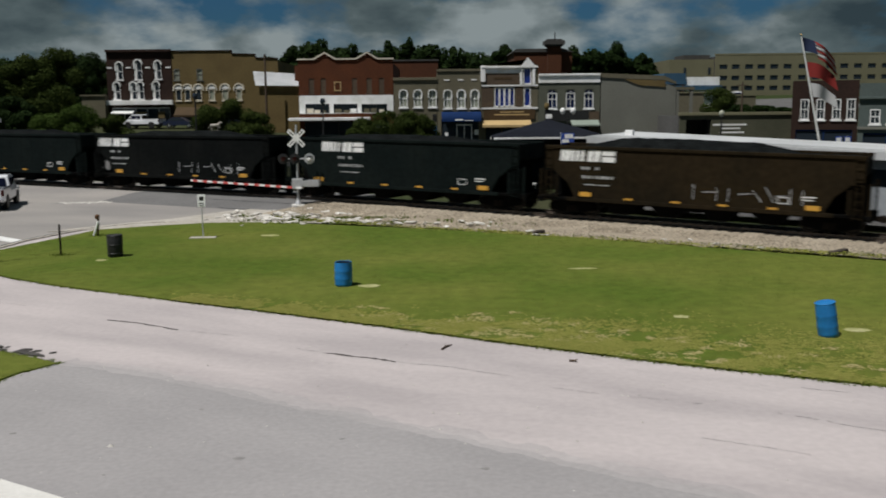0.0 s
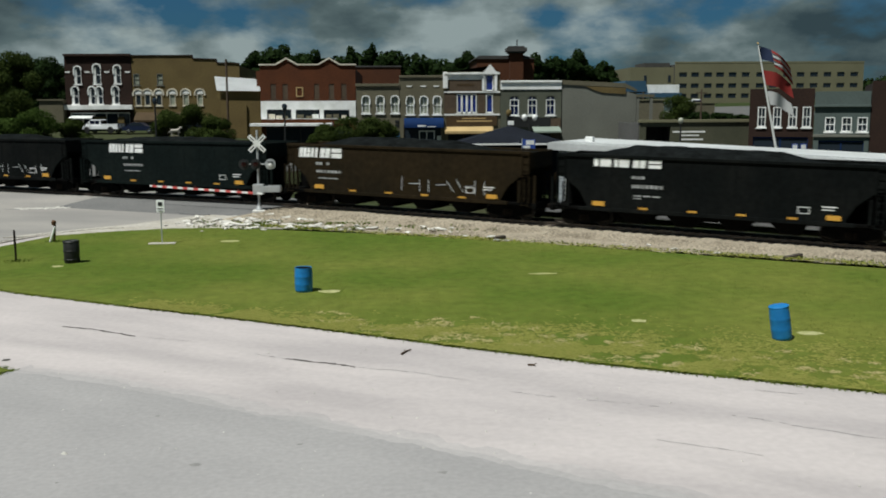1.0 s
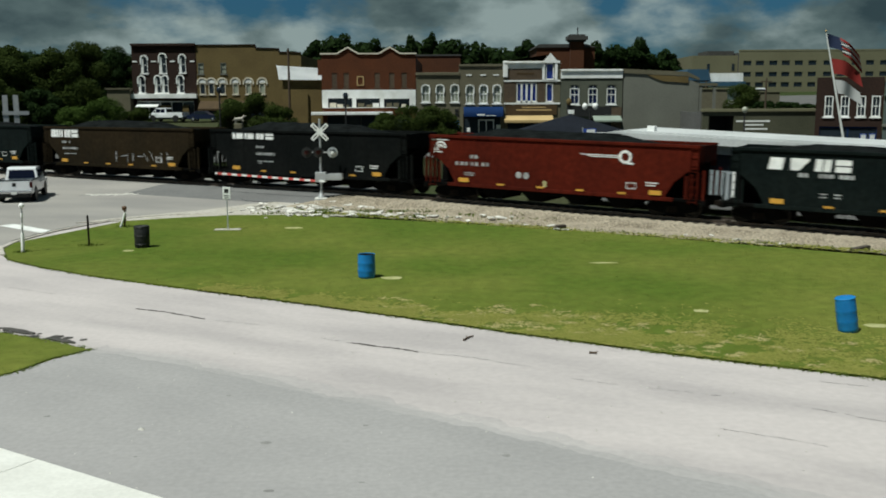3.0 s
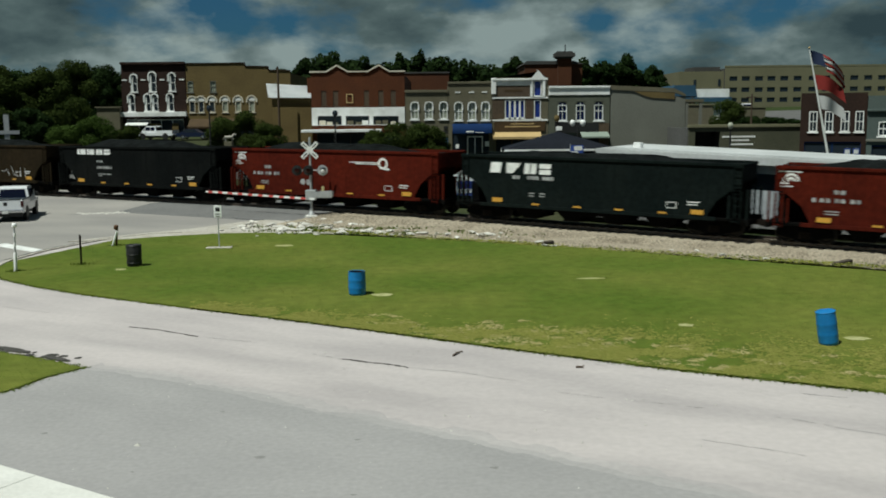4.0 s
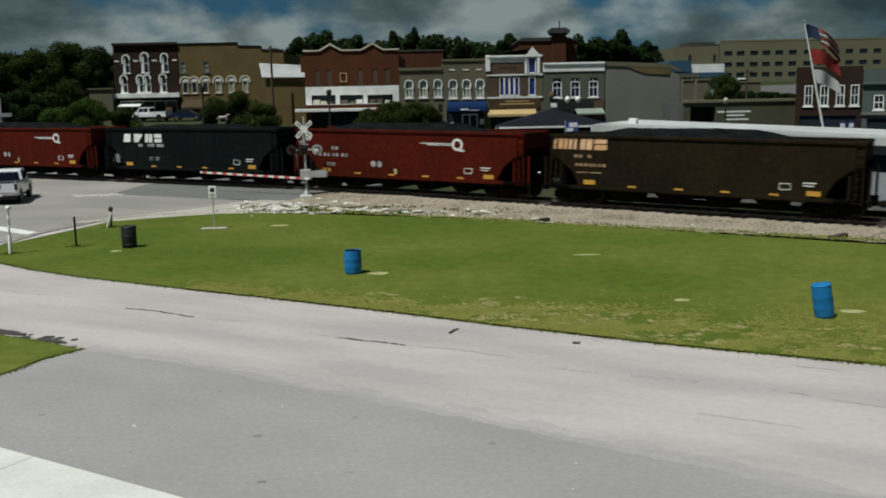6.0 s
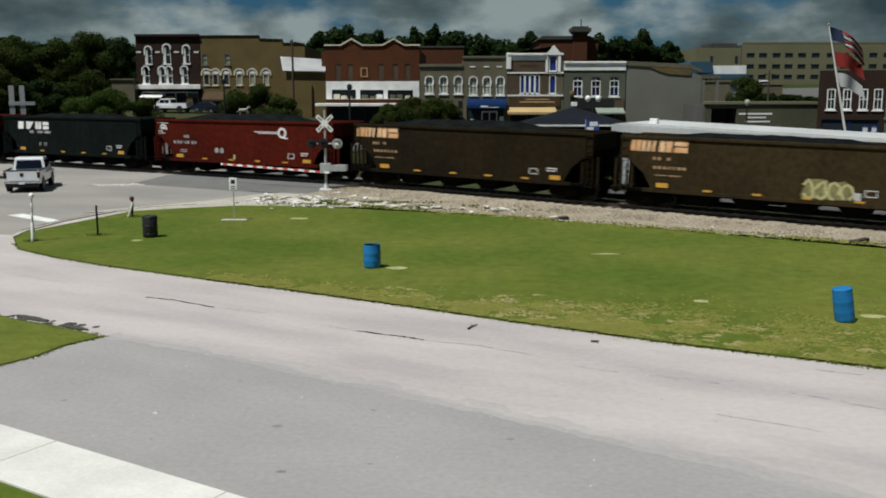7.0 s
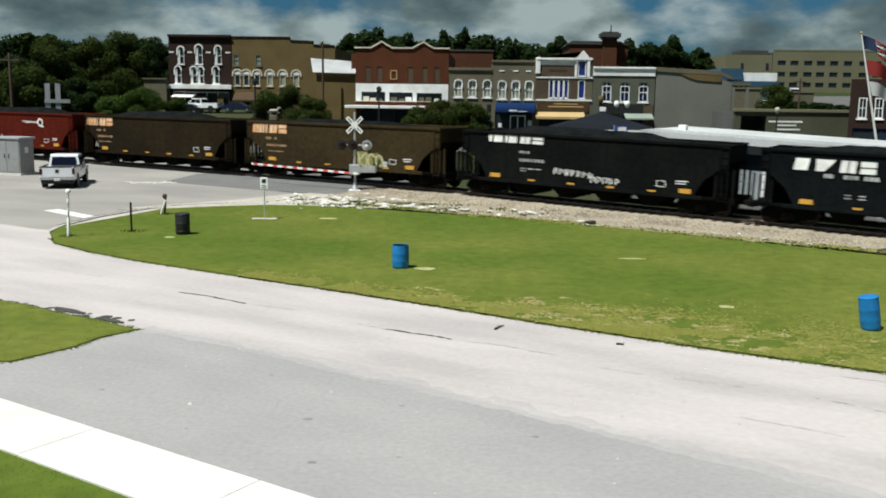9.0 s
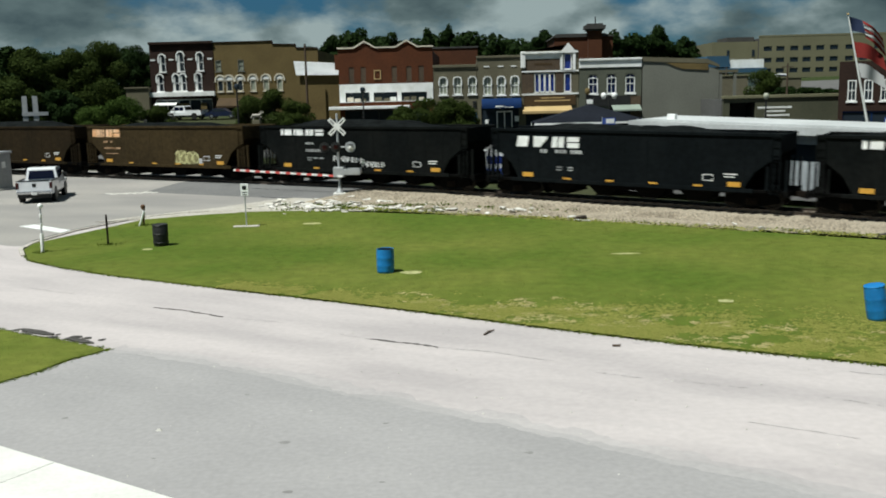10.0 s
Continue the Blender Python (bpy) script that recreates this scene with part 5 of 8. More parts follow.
def tall_window(parent, c, w, za, zb, y):
    """A narrow arched window: heavy white hood, dark glass, a short sill; the wide white left casing imitates a sunlit
    jamb, the thin right one a shaded jamb.
    """
    r = w / 2
    win = part("window", boxes((c - r, c - r + 0.36 * w, y - 0.05, y + 0.2, za, zb - 0.7 * r), (c + r - 0.07, c + r, y + 0.02, y + 0.2, za, zb - r)), "white", parent)
    part("pane", boxes((c - r + 0.36 * w, c + r - 0.07, y + 0.1, y + 0.13, za, zb)), "glass", win)
    part("sash_bar", boxes((c - r + 0.36 * w, c + r - 0.07, y + 0.05, y + 0.1, (za + zb) / 2 - 0.16, (za + zb) / 2 - 0.08)), "white", win)
    part("sill", boxes((c - r - 0.12, c + r + 0.1, y - 0.14, y + 0.05, za - 0.2, za)), "white", win)
    part("hood", arc_band(c, zb - r, r - 0.06, r + 0.13, 0.75, 0.12, y - 0.16, y + 0.02), "white", win)
    return win


def fan_window(parent, c, za, zs, y, pane):
    """A small window under a pale half-round fan and a moulded hood."""
    win = window(parent, c - 0.42, c + 0.42, za, zs, y, "cream", pane, cross=False)
    part("fan", arc_band(c, zs + 0.04, 0, 0.52, 0, 0, y - 0.05, y - 0.003), "white", win)
    part("hood", arc_band(c, zs + 0.04, 0.60, 0.80, 0.25, 0.25, y - 0.13, y - 0.003), "cream", win)
    return win


def house(name, label, x0, x1, y, base, top, depth, wall, windows, shop=None, steps=None, cornice=None, category="building", roof_drop=0.5, turn=0.0, pivot=(0, 0), rim=0.14):
    """A town building: a wall with openings, side and back walls, flat roof behind the parapet. windows: (xa, xb, za, zb, arch, frame, pane)."""
    px, py = pivot
    h = thing(name, label, category, pose(px, py, 0, 0, 0, turn) @ pose(-px, -py, 0))
    holes = [w[:4] for w in windows] + ([shop[:4]] if shop else [])
    part("wall", facade(x0, x1, base, top, y, holes, steps=steps, arches=[(w[0], w[1], w[3]) for w in windows if w[4]]), wall, h)
    part("side_wall", boxes((x0, x0 + 0.3, y + 0.35, y + depth, base, top - 0.2), (x1 - 0.3, x1, y + 0.35, y + depth, base, top - 0.2), (x0 + 0.3, x1 - 0.3, y + depth - 0.3, y + depth, base, top - 0.4)), wall, h)
    part("roof", boxes((x0 + 0.3, x1 - 0.3, y + 0.35, y + depth - 0.3, top - roof_drop - 0.2, top - roof_drop)), "roofing", h)
    part("floor_slab", boxes((x0 + 0.3, x1 - 0.3, y + 0.36, y + depth - 0.31, base + 3.3, base + 3.5)), "roofing", h)
    for xa, xb, za, zb, arch, frame, pane in windows:
        if frame != "own":          # those are added by hand
            window(h, xa, xb, za, zb, y, frame, pane, arch, hood=rim > 0, cross=pane != "glass_blue", rim=rim)
    if cornice:
        for c in cornice:
            part("cornice", boxes((x0 - 0.05 if len(c) < 5 else c[4], x1 + 0.05 if len(c) < 6 else c[5], y - c[2], y + 0.02, c[0], c[1], 0.03)), c[3], h)
    if shop:
        xa, xb, za, zb, frame = shop
        n = max(2, int((xb - xa) / 1.6))
        f = part("shopfront", facade(xa, xb, za, zb, y + 0.1, [(xa + (xb - xa) * k / n + 0.06, xa + (xb - xa) * (k + 1) / n - 0.06, za + 0.5, zb - 0.15) for k in range(n)], 0.15), frame, h)
        for k in range(n):
            part("pane", boxes((xa + (xb - xa) * k / n + 0.06, xa + (xb - xa) * (k + 1) / n - 0.06, y + 0.16, y + 0.18, za + 0.5, zb - 0.15)), "glass", f)
    return h


def awning(parent, x0, x1, y, z_top, z_low, out, material, valance=0.25, label=""):
    bm = bmesh.new()
    pts = [(y, z_top), (y - out, z_low), (y - out, z_low - valance), (y - out + 0.04, z_low - valance), (y - out + 0.04, z_low - 0.03), (y, z_top - 0.06)]
    a = [bm.verts.new((x0, py, pz)) for py, pz in pts]
    b = [bm.verts.new((x1, py, pz)) for py, pz in pts]
    bm.faces.new(a)
    bm.faces.new(list(reversed(b)))
    for i in range(len(pts)):
        j = (i + 1) % len(pts)
        bm.faces.new((a[j], a[i], b[i], b[j]))
    bmesh.ops.recalc_face_normals(bm, faces=bm.faces)
    return part("awning", bm, material, parent, label)


def build_town():
    W, G, B = "white", "glass", "glass_blue"
    # dark three-storey corner building
    y, x0, x1 = 140.0, -46.9, -37.6
    tall = [(-45.1, 0.95, 9.75, 12.2), (-42.4, 1.05, 9.75, 12.5), (-39.55, 0.95, 9.8, 12.35), (-45.6, 0.95, 6.95, 9.35), (-43.25, 0.9, 6.95, 9.35), (-42.2, 0.9, 6.95, 9.35), (-39.95, 0.95, 6.95, 9.4)]
    wins = [(c - w / 2, c + w / 2, a, b, True, "own", G) for c, w, a, b in tall]
    h = house("town_building", "dark red brick three-storey building with white arched window hoods", x0, x1, y, 2.4, 13.85, 18, "brick_dark", wins,
              (x0 + 0.5, x1 - 0.5, 2.5, 5.7, "white"), cornice=[(13.6, 13.95, 0.35, "brick_dark"), (6.1, 6.75, 0.6, "white", x0 - 1.0)])
    for row in tall:
        tall_window(h, *row, y)
    awning(h, -46.4, -43.2, y, 5.35, 4.95, 1.0, "white", 0.12, "pale shop awning")
    for xa, xb in ((-43.1, -41.4), (-39.8, -38.9)):
        part("door_surround", boxes((xa, xb, y - 0.12, y - 0.003, 2.5, 5.1)), "brick_brown", h, "tan panel beside the shop door")
    for c in (-46.5, -43.75, -41.0, -38.1):
        part("belt", boxes((c - 0.35, c + 0.35, y - 0.06, y + 0.01, 11.3, 11.5)), "white", h)
    # tan brick building with stepped top
    x0, x1 = -37.5, -22.3
    fans = [(-36.75, G), (-35.45, G), (-33.85, G), (-31.95, "blind"), (-30.05, "blind"), (-28.05, "blind")]
    wins = [(c - 0.42, c + 0.42, 6.65, 8.25, False, "own", G) for c, _ in fans]
    wins += [(c - 0.42, c + 0.42, 9.55, 11.15, False, "stucco_pale", "blind") for c in (-36.9, -33.6)]
    h = house("town_building", "tan brown brick building with stepped parapet and pale arched windows", x0, x1, y, 2.4, 12.4, 22, "brick_brown", wins,
              (x0 + 0.6, -29.0, 2.5, 4.4, "sign_brown"), steps=[(x0, 13.65), (-29.0, 13.65), (-28.9, 13.2), (-25.6, 13.1), (-25.5, 12.6), (x1, 12.5)])
    for c, pane in fans:
        fan_window(h, c, 6.65, 8.25, y, pane)
    part("coping", prism([(x0, 13.65), (-29.0, 13.65), (-28.9, 13.2), (-25.6, 13.1), (-25.5, 12.6), (x1, 12.5), (x1, 12.62), (-25.4, 12.72), (-25.5, 13.22), (-28.8, 13.32), (-28.9, 13.77), (x0, 13.77)], y - 0.12, y + 0.4), "brick_dark", h, "dark coping along the stepped parapet")
    awning(h, x0 + 0.3, -29.5, y, 5.7, 4.6, 1.5, "sign_brown", label="brown shop awning")
    # low shed with a white roof
    h = thing("shed", "brown brick side building with a bright white metal roof", "building")
    part("wall", boxes((-22.4, -17.2, 125, 138, 1.6, 8.4)), "brick_brown", h)
    bm = bmesh.new()
    vs = [bm.verts.new(p) for p in ((-22.8, 124.6, 8.4), (-16.9, 124.6, 8.3), (-16.9, 133, 10.0), (-24.6, 133, 10.5))]
    bm.faces.new(vs)
    bmesh.ops.solidify(bm, geom=bm.faces, thickness=0.15)
    part("roof", bm, "white_roof", h)
    part("chimney", boxes((-18.2, -17.2, 128, 129, 8, 11.0)), "brick_red", h)
    # red brick building with a white band of shop windows
    y, x0, x1 = 104.0, -14.4, -4.25
    wins = [(c - 0.28, c + 0.28, 7.05, 8.65, False, "own", G) for c in (-13.02, -11.75, -8.4, -6.83, -5.5)]
    up = [(-13.75, -11.15, 4.97, 5.95, False, "own", G), (-10.7, -8.15, 4.97, 5.92, False, "own", G), (-7.7, -4.95, 4.97, 5.88, False, "own", G)]
    h = house("town_building", "orange-red brick building with twin gabled parapet and white band", x0, x1, y, 1.2, 10.45, 22, "brick_red", wins + up,
              (x0 + 0.5, x1 - 0.5, 1.4, 4.1, "black"),
              steps=[(x0, 10.6), (-12.7, 10.6), (-11.55, 11.25), (-10.4, 10.6), (-8.2, 10.6), (-7.0, 11.25), (-5.9, 10.6), (x1, 10.6)])
    for w in wins:
        part("blind_window", boxes((w[0], w[1], y + 0.05, y + 0.12, w[2], w[3])), "frieze", h, "tan boarded upper window")
        part("sill", boxes((w[0] - 0.08, w[1] + 0.08, y - 0.06, y + 0.04, w[2] - 0.1, w[2])), "frieze", h)
    rng = random.Random(17)
    for u in up:
        part("pane", boxes((u[0], u[1], y + 0.20, y + 0.22, u[2], u[3])), "glass", h)
        for k in range(3):
            a = u[0] + (u[1] - u[0]) * (k + rng.uniform(0.05, 0.3)) / 3
            part("display", boxes((a, a + rng.uniform(0.4, 0.75), y + 0.02, y + 0.15, u[2] + 0.01, u[2] + rng.uniform(0.15, 0.5), 0.03)), rng.choice(["white", "cream", "stucco_grey"]), h, "pale goods shown in the window")
    part("band", facade(x0 + 0.02, x1 - 0.02, 4.92, 6.85, y - 0.08, [u[:4] for u in up], 0.075), "white", h, "white painted band round the upper shop windows")
    part("coping", prism([(x0 - 0.1, 10.6), (-12.7, 10.6), (-11.55, 11.25), (-10.4, 10.6), (-8.2, 10.6), (-7.0, 11.25), (-5.9, 10.6), (x1 + 0.1, 10.6), (x1 + 0.1, 10.75), (-5.85, 10.75), (-7.0, 11.42), (-8.25, 10.75), (-10.35, 10.75), (-11.55, 11.42), (-12.75, 10.75), (x0 - 0.1, 10.75)], y - 0.15, y + 0.4), "cream", h, "cream painted coping")
    part("emblem", boxes((-10.6, -9.85, y - 0.08, y + 0.0, 7.3, 7.4), (-10.6, -9.85, y - 0.08, y + 0.0, 8.2, 8.3), (-10.6, -10.5, y - 0.08, y, 7.4, 8.2), (-9.95, -9.85, y - 0.08, y, 7.4, 8.2)), "awning_yellow", h, "ochre framed panel")
    part("canopy", boxes((x0 - 0.9, x1 - 2.5, y - 2.2, y - 0.1, 4.2, 4.5, 0.03)), "white", h, "flat white canopy over the pavement")
    h = thing("back_building", "dark oxblood brick building rising behind the grey shops", "building")
    part("wall", boxes((-5.4, 0.7, 127, 140, 2.5, 11.4)), "brick_back", h)
    part("roof", boxes((-5.5, 0.8, 126.9, 140.1, 11.4, 11.6)), "roofing", h)
    # two grey shops
    x0, x1 = -4.2, 0.42
    wins = [(c - 0.43, c + 0.43, 5.5, 7.35, True, W, "blind") for c in (-3.18, -1.64, -0.05)]
    h = house("town_building", "grey-tan two-storey shop with three white arched windows", x0, x1, y, 1.2, 8.6, 20, "stucco_grey", wins, (x0 + 0.4, x1 - 0.9, 1.4, 4.0, "black"), cornice=[(8.35, 8.65, 0.15, "stucco_grey")], rim=0.07)
    part("door", boxes((-0.15, 0.4, y - 0.04, y - 0.003, 1.4, 3.6)), "awning_door", h, "bright blue street door")
    part("door_plate", boxes((-0.05, 0.35, y - 0.05, y - 0.003, 4.45, 4.75), (-0.05, 0.35, y - 0.05, y - 0.003, 4.02, 4.3)), "black", h, "two dark plates over the door")
    x0, x1 = 0.46, 5.2
    wins = [(c - 0.43, c + 0.43, 5.35, 7.3, True, W, "blind") for c in (1.58, 3.05, 4.5)]
    h = house("town_building", "grey-tan two-storey shop with white arched windows and blue awning", x0, x1, y, 1.2, 9.5, 20, "stucco_grey", wins, (x0 + 0.4, x1 - 0.3, 1.4, 4.2, "black"), cornice=[(9.25, 9.5, 0.12, "stucco_grey")], rim=0.07)
    dome = [(0.0, 4.98), (-0.45, 4.93), (-0.85, 4.75), (-1.12, 4.45), (-1.2, 4.2), (-1.2, 3.95), (-1.16, 3.95), (-1.14, 4.2), (-1.05, 4.4), (-0.8, 4.68), (-0.42, 4.85), (0.0, 4.9)]
    bm = prism(dome, 0.9, 5.15)
    bmesh.ops.transform(bm, matrix=Matrix(((0, 1, 0, 0), (1, 0, 0, y), (0, 0, 1, 0), (0, 0, 0, 1))), verts=bm.verts)
    bmesh.ops.recalc_face_normals(bm, faces=bm.faces)
    aw = smooth(part("awning", bm, "awning_blue", h, "bright blue rounded cloth awning"))
    part("lettering", boxes((2.35, 3.2, y - 1.215, y - 1.2, 4.06, 4.22), (3.3, 4.3, y - 1.215, y - 1.2, 4.02, 4.08)), "white", aw)
    d = part("shop_door", facade(2.5, 4.2, 1.4, 3.62, y - 0.02, [(2.6, 3.3, 1.6, 3.5), (3.4, 4.1, 1.6, 3.5)], 0.08), "white", h, "pair of white framed glass doors")
    for xa in (2.6, 3.4):
        part("pane", boxes((xa, xa + 0.7, y + 0.02, y + 0.04, 1.6, 3.5)), "glass", d)
    part("notice", boxes((4.45, 4.9, y + 0.04, y + 0.09, 2.5, 3.05)), "white", h, "white notice in the shop window")
    part("notice", boxes((1.25, 1.6, y + 0.04, y + 0.09, 2.3, 2.75)), "white", h)
    part("vent", boxes(*[(c - 0.3, c + 0.3, y - 0.05, y + 0.01, 8.3, 8.42) for c in (1.5, 3.0, 4.4)]), "white", h)
    # white-trimmed building with a gabled oriel tower
    x0, x1 = 5.24, 11.3
    wins = [(6.62 + 0.54 * k, 7.14 + 0.54 * k, 5.5, 7.5, False, W, B) for k in range(4)] + [(9.78, 10.52, 5.5, 7.45, False, W, B), (9.72, 10.58, 7.85, 9.55, False, W, B)]
    h = house("town_building", "brick building with white parapet, gabled turret and blue windows", x0, x1, y, 1.2, 9.85, 20, "stucco_grey", wins, (x0 + 0.4, x1 - 0.4, 1.4, 3.3, "sign_brown"),
              steps=[(x0, 9.72), (9.35, 9.72), (9.4, 9.8), (10.2, 10.5), (11.0, 9.8), (x1, 9.6)])
    part("parapet", boxes((x0, 9.35, y - 0.12, y - 0.003, 9.02, 9.76, 0.04), (x0 - 0.1, x0 + 0.42, y - 0.25, y - 0.003, 8.1, 9.84, 0.06), (x0, 9.4, y - 0.3, y - 0.12, 9.56, 9.78, 0.03)), "white", h, "white moulded parapet")
    part("gable", prism([(9.35, 9.6), (11.25, 9.6), (11.25, 9.78), (10.85, 9.9), (10.2, 10.66), (9.58, 9.9), (9.35, 9.8)], y - 0.2, y - 0.003), "white", h, "white gable over the turret")
    for xa, xb in ((9.35, 9.62), (10.68, 10.98)):
        part("turret_post", boxes((xa, xb, y - 0.15, y - 0.003, 7.8, 9.59)), "white", h)
    for za, zb in ((7.64, 7.8), (5.22, 5.40)):
        part("belt", boxes((x0, x1, y - 0.12, y - 0.003, za, zb)), "white", h)
    part("frieze", boxes((x0 + 0.44, 9.34, y - 0.06, y - 0.003, 7.82, 9.0)), "frieze", h, "brown brick frieze under the parapet")
    part("frieze_lettering", boxes((6.6, 8.5, y - 0.075, y - 0.06, 8.36, 8.58)), "sign_brown", h)
    for xa, xb in ((x0 + 0.02, 6.48), (8.92, 9.64)):
        part("wall_panel", boxes((xa, xb, y - 0.05, y - 0.003, 5.44, 7.58)), "frieze", h)
    part("signboard", boxes((x0 + 0.2, x1 - 0.3, y - 0.1, y - 0.003, 4.1, 5.15)), "sign_brown", h, "brown shop signboard with bars for writing")
    part("lettering", boxes((6.6, 10.4, y - 0.115, y - 0.1, 4.55, 4.68), (7.2, 9.8, y - 0.115, y - 0.1, 4.85, 4.95)), "awning_yellow", h)
    awning(h, x0, 10.5, y, 4.05, 3.55, 1.4, "awning_yellow", 0.25, "ochre yellow cloth awning")
    # grey shop with white parapet
    x0, x1 = 11.34, 18.0
    wins = [(c - 0.5, c + 0.5, 5.2, 7.25, True, W, "glass_navy") for c in (12.86, 14.82, 16.8)]
    h = house("town_building", "grey two-storey shop with white parapet and three windows", x0, x1, y, 1.2, 8.85, 20, "stucco_olive", wins, (x0 + 0.4, x1 - 0.4, 1.4, 3.6, "black"), rim=0.0)
    part("panel", boxes((16.85, x1 - 0.05, y - 0.05, y - 0.003, 1.4, 4.9)), "frieze", h, "brown panel beside the sign")
    part("parapet", boxes((x0 + 0.01, x1, y - 0.1, y - 0.003, 7.95, 8.9, 0.03), (x0, x1, y - 0.25, y - 0.1, 8.7, 8.92, 0.03)), "white", h, "white painted parapet")
    part("signboard", boxes((x0 + 1.0, 16.8, y - 0.1, y - 0.003, 3.9, 4.95)), "black", h, "dark shop signboard")
    awning(h, 14.8, x1 - 0.2, y, 4.0, 3.5, 1.6, "canvas", 0.15, "grey-green canvas awning")
    # plain stuccoed building
    x0, x1 = 18.1, 26.2
    h = house("town_building", "plain pale grey stucco wall with broken tan coping", x0, x1, y, 1.2, 7.5, 24, "stucco_pale", [],
              steps=[(x0, 8.75), (x0 + 0.4, 8.8), (21.5, 8.45), (21.6, 8.25), (24.0, 8.1), (24.1, 7.8), (x1, 7.6)])
    part("coping", prism([(x0, 8.5), (21.5, 8.3), (24.9, 8.15), (x1, 7.7), (x1, 7.95), (24.9, 8.6), (x0, 8.95)], y - 0.12, y + 0.4), "stucco_grey", h, "tan coping board")
    part("loose_board", prism([(20.6, 8.28), (21.6, 7.85), (22.4, 7.6), (25.0, 7.42), (25.05, 8.12), (21.6, 8.27)], y - 0.10, y - 0.02), "brick_brown", h, "tan board hanging loose under the coping")
    # posts of a small porch, a low wall with an opening, and bars for its lettering
    h = thing("retaining_wall", "low tan wall with a dark garage opening and painted lettering", "wall")
    part("wall", facade(24.4, 37.5, 0.6, 4.45, 95.0, [(25.0, 27.5, 0.6, 4.05)], 0.4), "retaining", h)
    part("coping", boxes((24.3, 37.6, 94.85, 95.5, 4.45, 4.75, 0.03)), "beige", h)
    part("lettering", boxes((27.7, 31.0, 94.98, 94.997, 3.45, 3.62), (28.6, 30.4, 94.98, 94.997, 3.1, 3.25), (28.4, 30.8, 94.98, 94.997, 2.7, 2.85)), "white", h, "three white bars of writing")
    part("garage", boxes((24.8, 27.7, 99, 99.2, 0.6, 4.4), (24.6, 24.8, 95.4, 99.2, 0.6, 4.4), (27.7, 27.9, 95.4, 99.2, 0.6, 4.4), (24.6, 27.9, 95.4, 99.2, 4.25, 4.44)), "roofing", h)
    part("fill", boxes((24.3, 24.6, 95.41, 112, 0.6, 4.4), (27.95, 37.5, 95.41, 112, 0.6, 4.4)), "street", h, "raised parking deck behind the wall")
    h = thing("porch", "pale porch with square posts at the edge of the deck", "porch")
    for x in (26.4, 27.9):
        part("post", boxes((x - 0.15, x + 0.15, 104.0, 104.3, 2.0, 7.1)), "stucco_pale", h)
    part("beam", boxes((26.2, 28.2, 103.95, 104.35, 7.1, 7.4)), "stucco_grey", h)
    h = thing("garden_wall", "tan rendered wall behind the porch", "wall")
    part("wall", boxes((25.8, 31.6, 112.2, 112.6, 1.5, 6.8)), "stucco_grey", h)
    part("coping", boxes((25.7, 31.7, 112.1, 112.7, 6.8, 6.95)), "beige", h)
    h = thing("garden_wall", "low tan terrace wall on the hill", "wall")
    part("wall", boxes((41.8, 47.0, 140, 140.5, 3.0, 6.6)), "stucco_grey", h)
    part("coping", boxes((41.7, 47.1, 139.9, 140.6, 6.6, 6.8)), "beige", h)
    bm = bmesh.new()
    for i in range(6):
        for j in range(4):
            q = [(47.5 + 3.2 * (i + a), 142 + 6.5 * (j + b)) for a, b in ((0, 0), (1, 0), (1, 1), (0, 1))]
            bm.faces.new([bm.verts.new((px, py, lie(px, py) + 0.08)) for px, py in q])
    bmesh.ops.remove_doubles(bm, verts=bm.verts, dist=0.001)
    tagged(link("pavement_hill", bm, "street"), "sloping grey car park below the long building", "pavement", kind="structure")
    # blue-roofed low building
    h = thing("low_building", "low white building with a blue roof on the hill", "building")
    part("wall", boxes((39.3, 44.6, 150, 158, 4.0, 9.6)), "white", h)
    part("wing", boxes((35.6, 39.3, 150, 158, 4.0, 8.4)), "stucco_grey", h)
    part("roof", prism([(35.4, 8.5), (39.5, 8.5), (39.2, 10.2), (36.0, 10.2)], 149.8, 158.2), "roof_blue", h, "faded blue metal roof")
    part("eave", boxes((35.5, 44.8, 149.3, 150, 7.6, 8.3)), "roof_blue", h)
    # long beige building on the hill
    h = thing("hill_building", "long beige four-storey building with rows of dark windows", "building")
    wins = []
    for k, z in enumerate((11.75, 9.7, 7.8, 6.0)):
        for c in (54.2, 56.5, 59.0, 61.3, 63.7, 66.2, 69.0, 71.5, 74.2, 76.8, 79.4, 82.0, 84.6, 87.2):
            wins.append((c - 0.75, c + 0.75, z, z + 0.85))
    part("wall", facade(52.7, 89, 4.0, 14.3, 180, wins, 0.4), "beige", h)
    part("body", boxes((52.7, 89, 180.4, 198, 4.0, 14.1)), "roofing", h)
    part("parapet", boxes((52.65, 89.05, 179.97, 180.5, 14.3, 14.6)), "beige", h)
    for w in wins:
        part("window", boxes((w[0], w[1], 180.15, 180.2, w[2], w[3]), ((w[0] + w[1]) / 2 - 0.05, (w[0] + w[1]) / 2 + 0.05, 180.1, 180.2, w[2], w[3])), "glass", h)
    part("wing", boxes((44.3, 52.7, 181, 194, 4.0, 13.6)), "beige", h)
    for xa in (47.0, 51.6):
        part("window", boxes((xa, xa + 0.5, 180.93, 180.99, 10.9, 12.1)), "glass", h)
    part("penthouse", boxes((47.5, 52.5, 183, 190, 13.6, 14.5)), "roofing", h)
    # brick building and a grey-green one at the edge of the block
    y = 88.0
    wins = [(c - 0.36, c + 0.36, 4.1, 5.95, False, W, G) for c in (34.8, 36.15, 37.5, 38.7)]
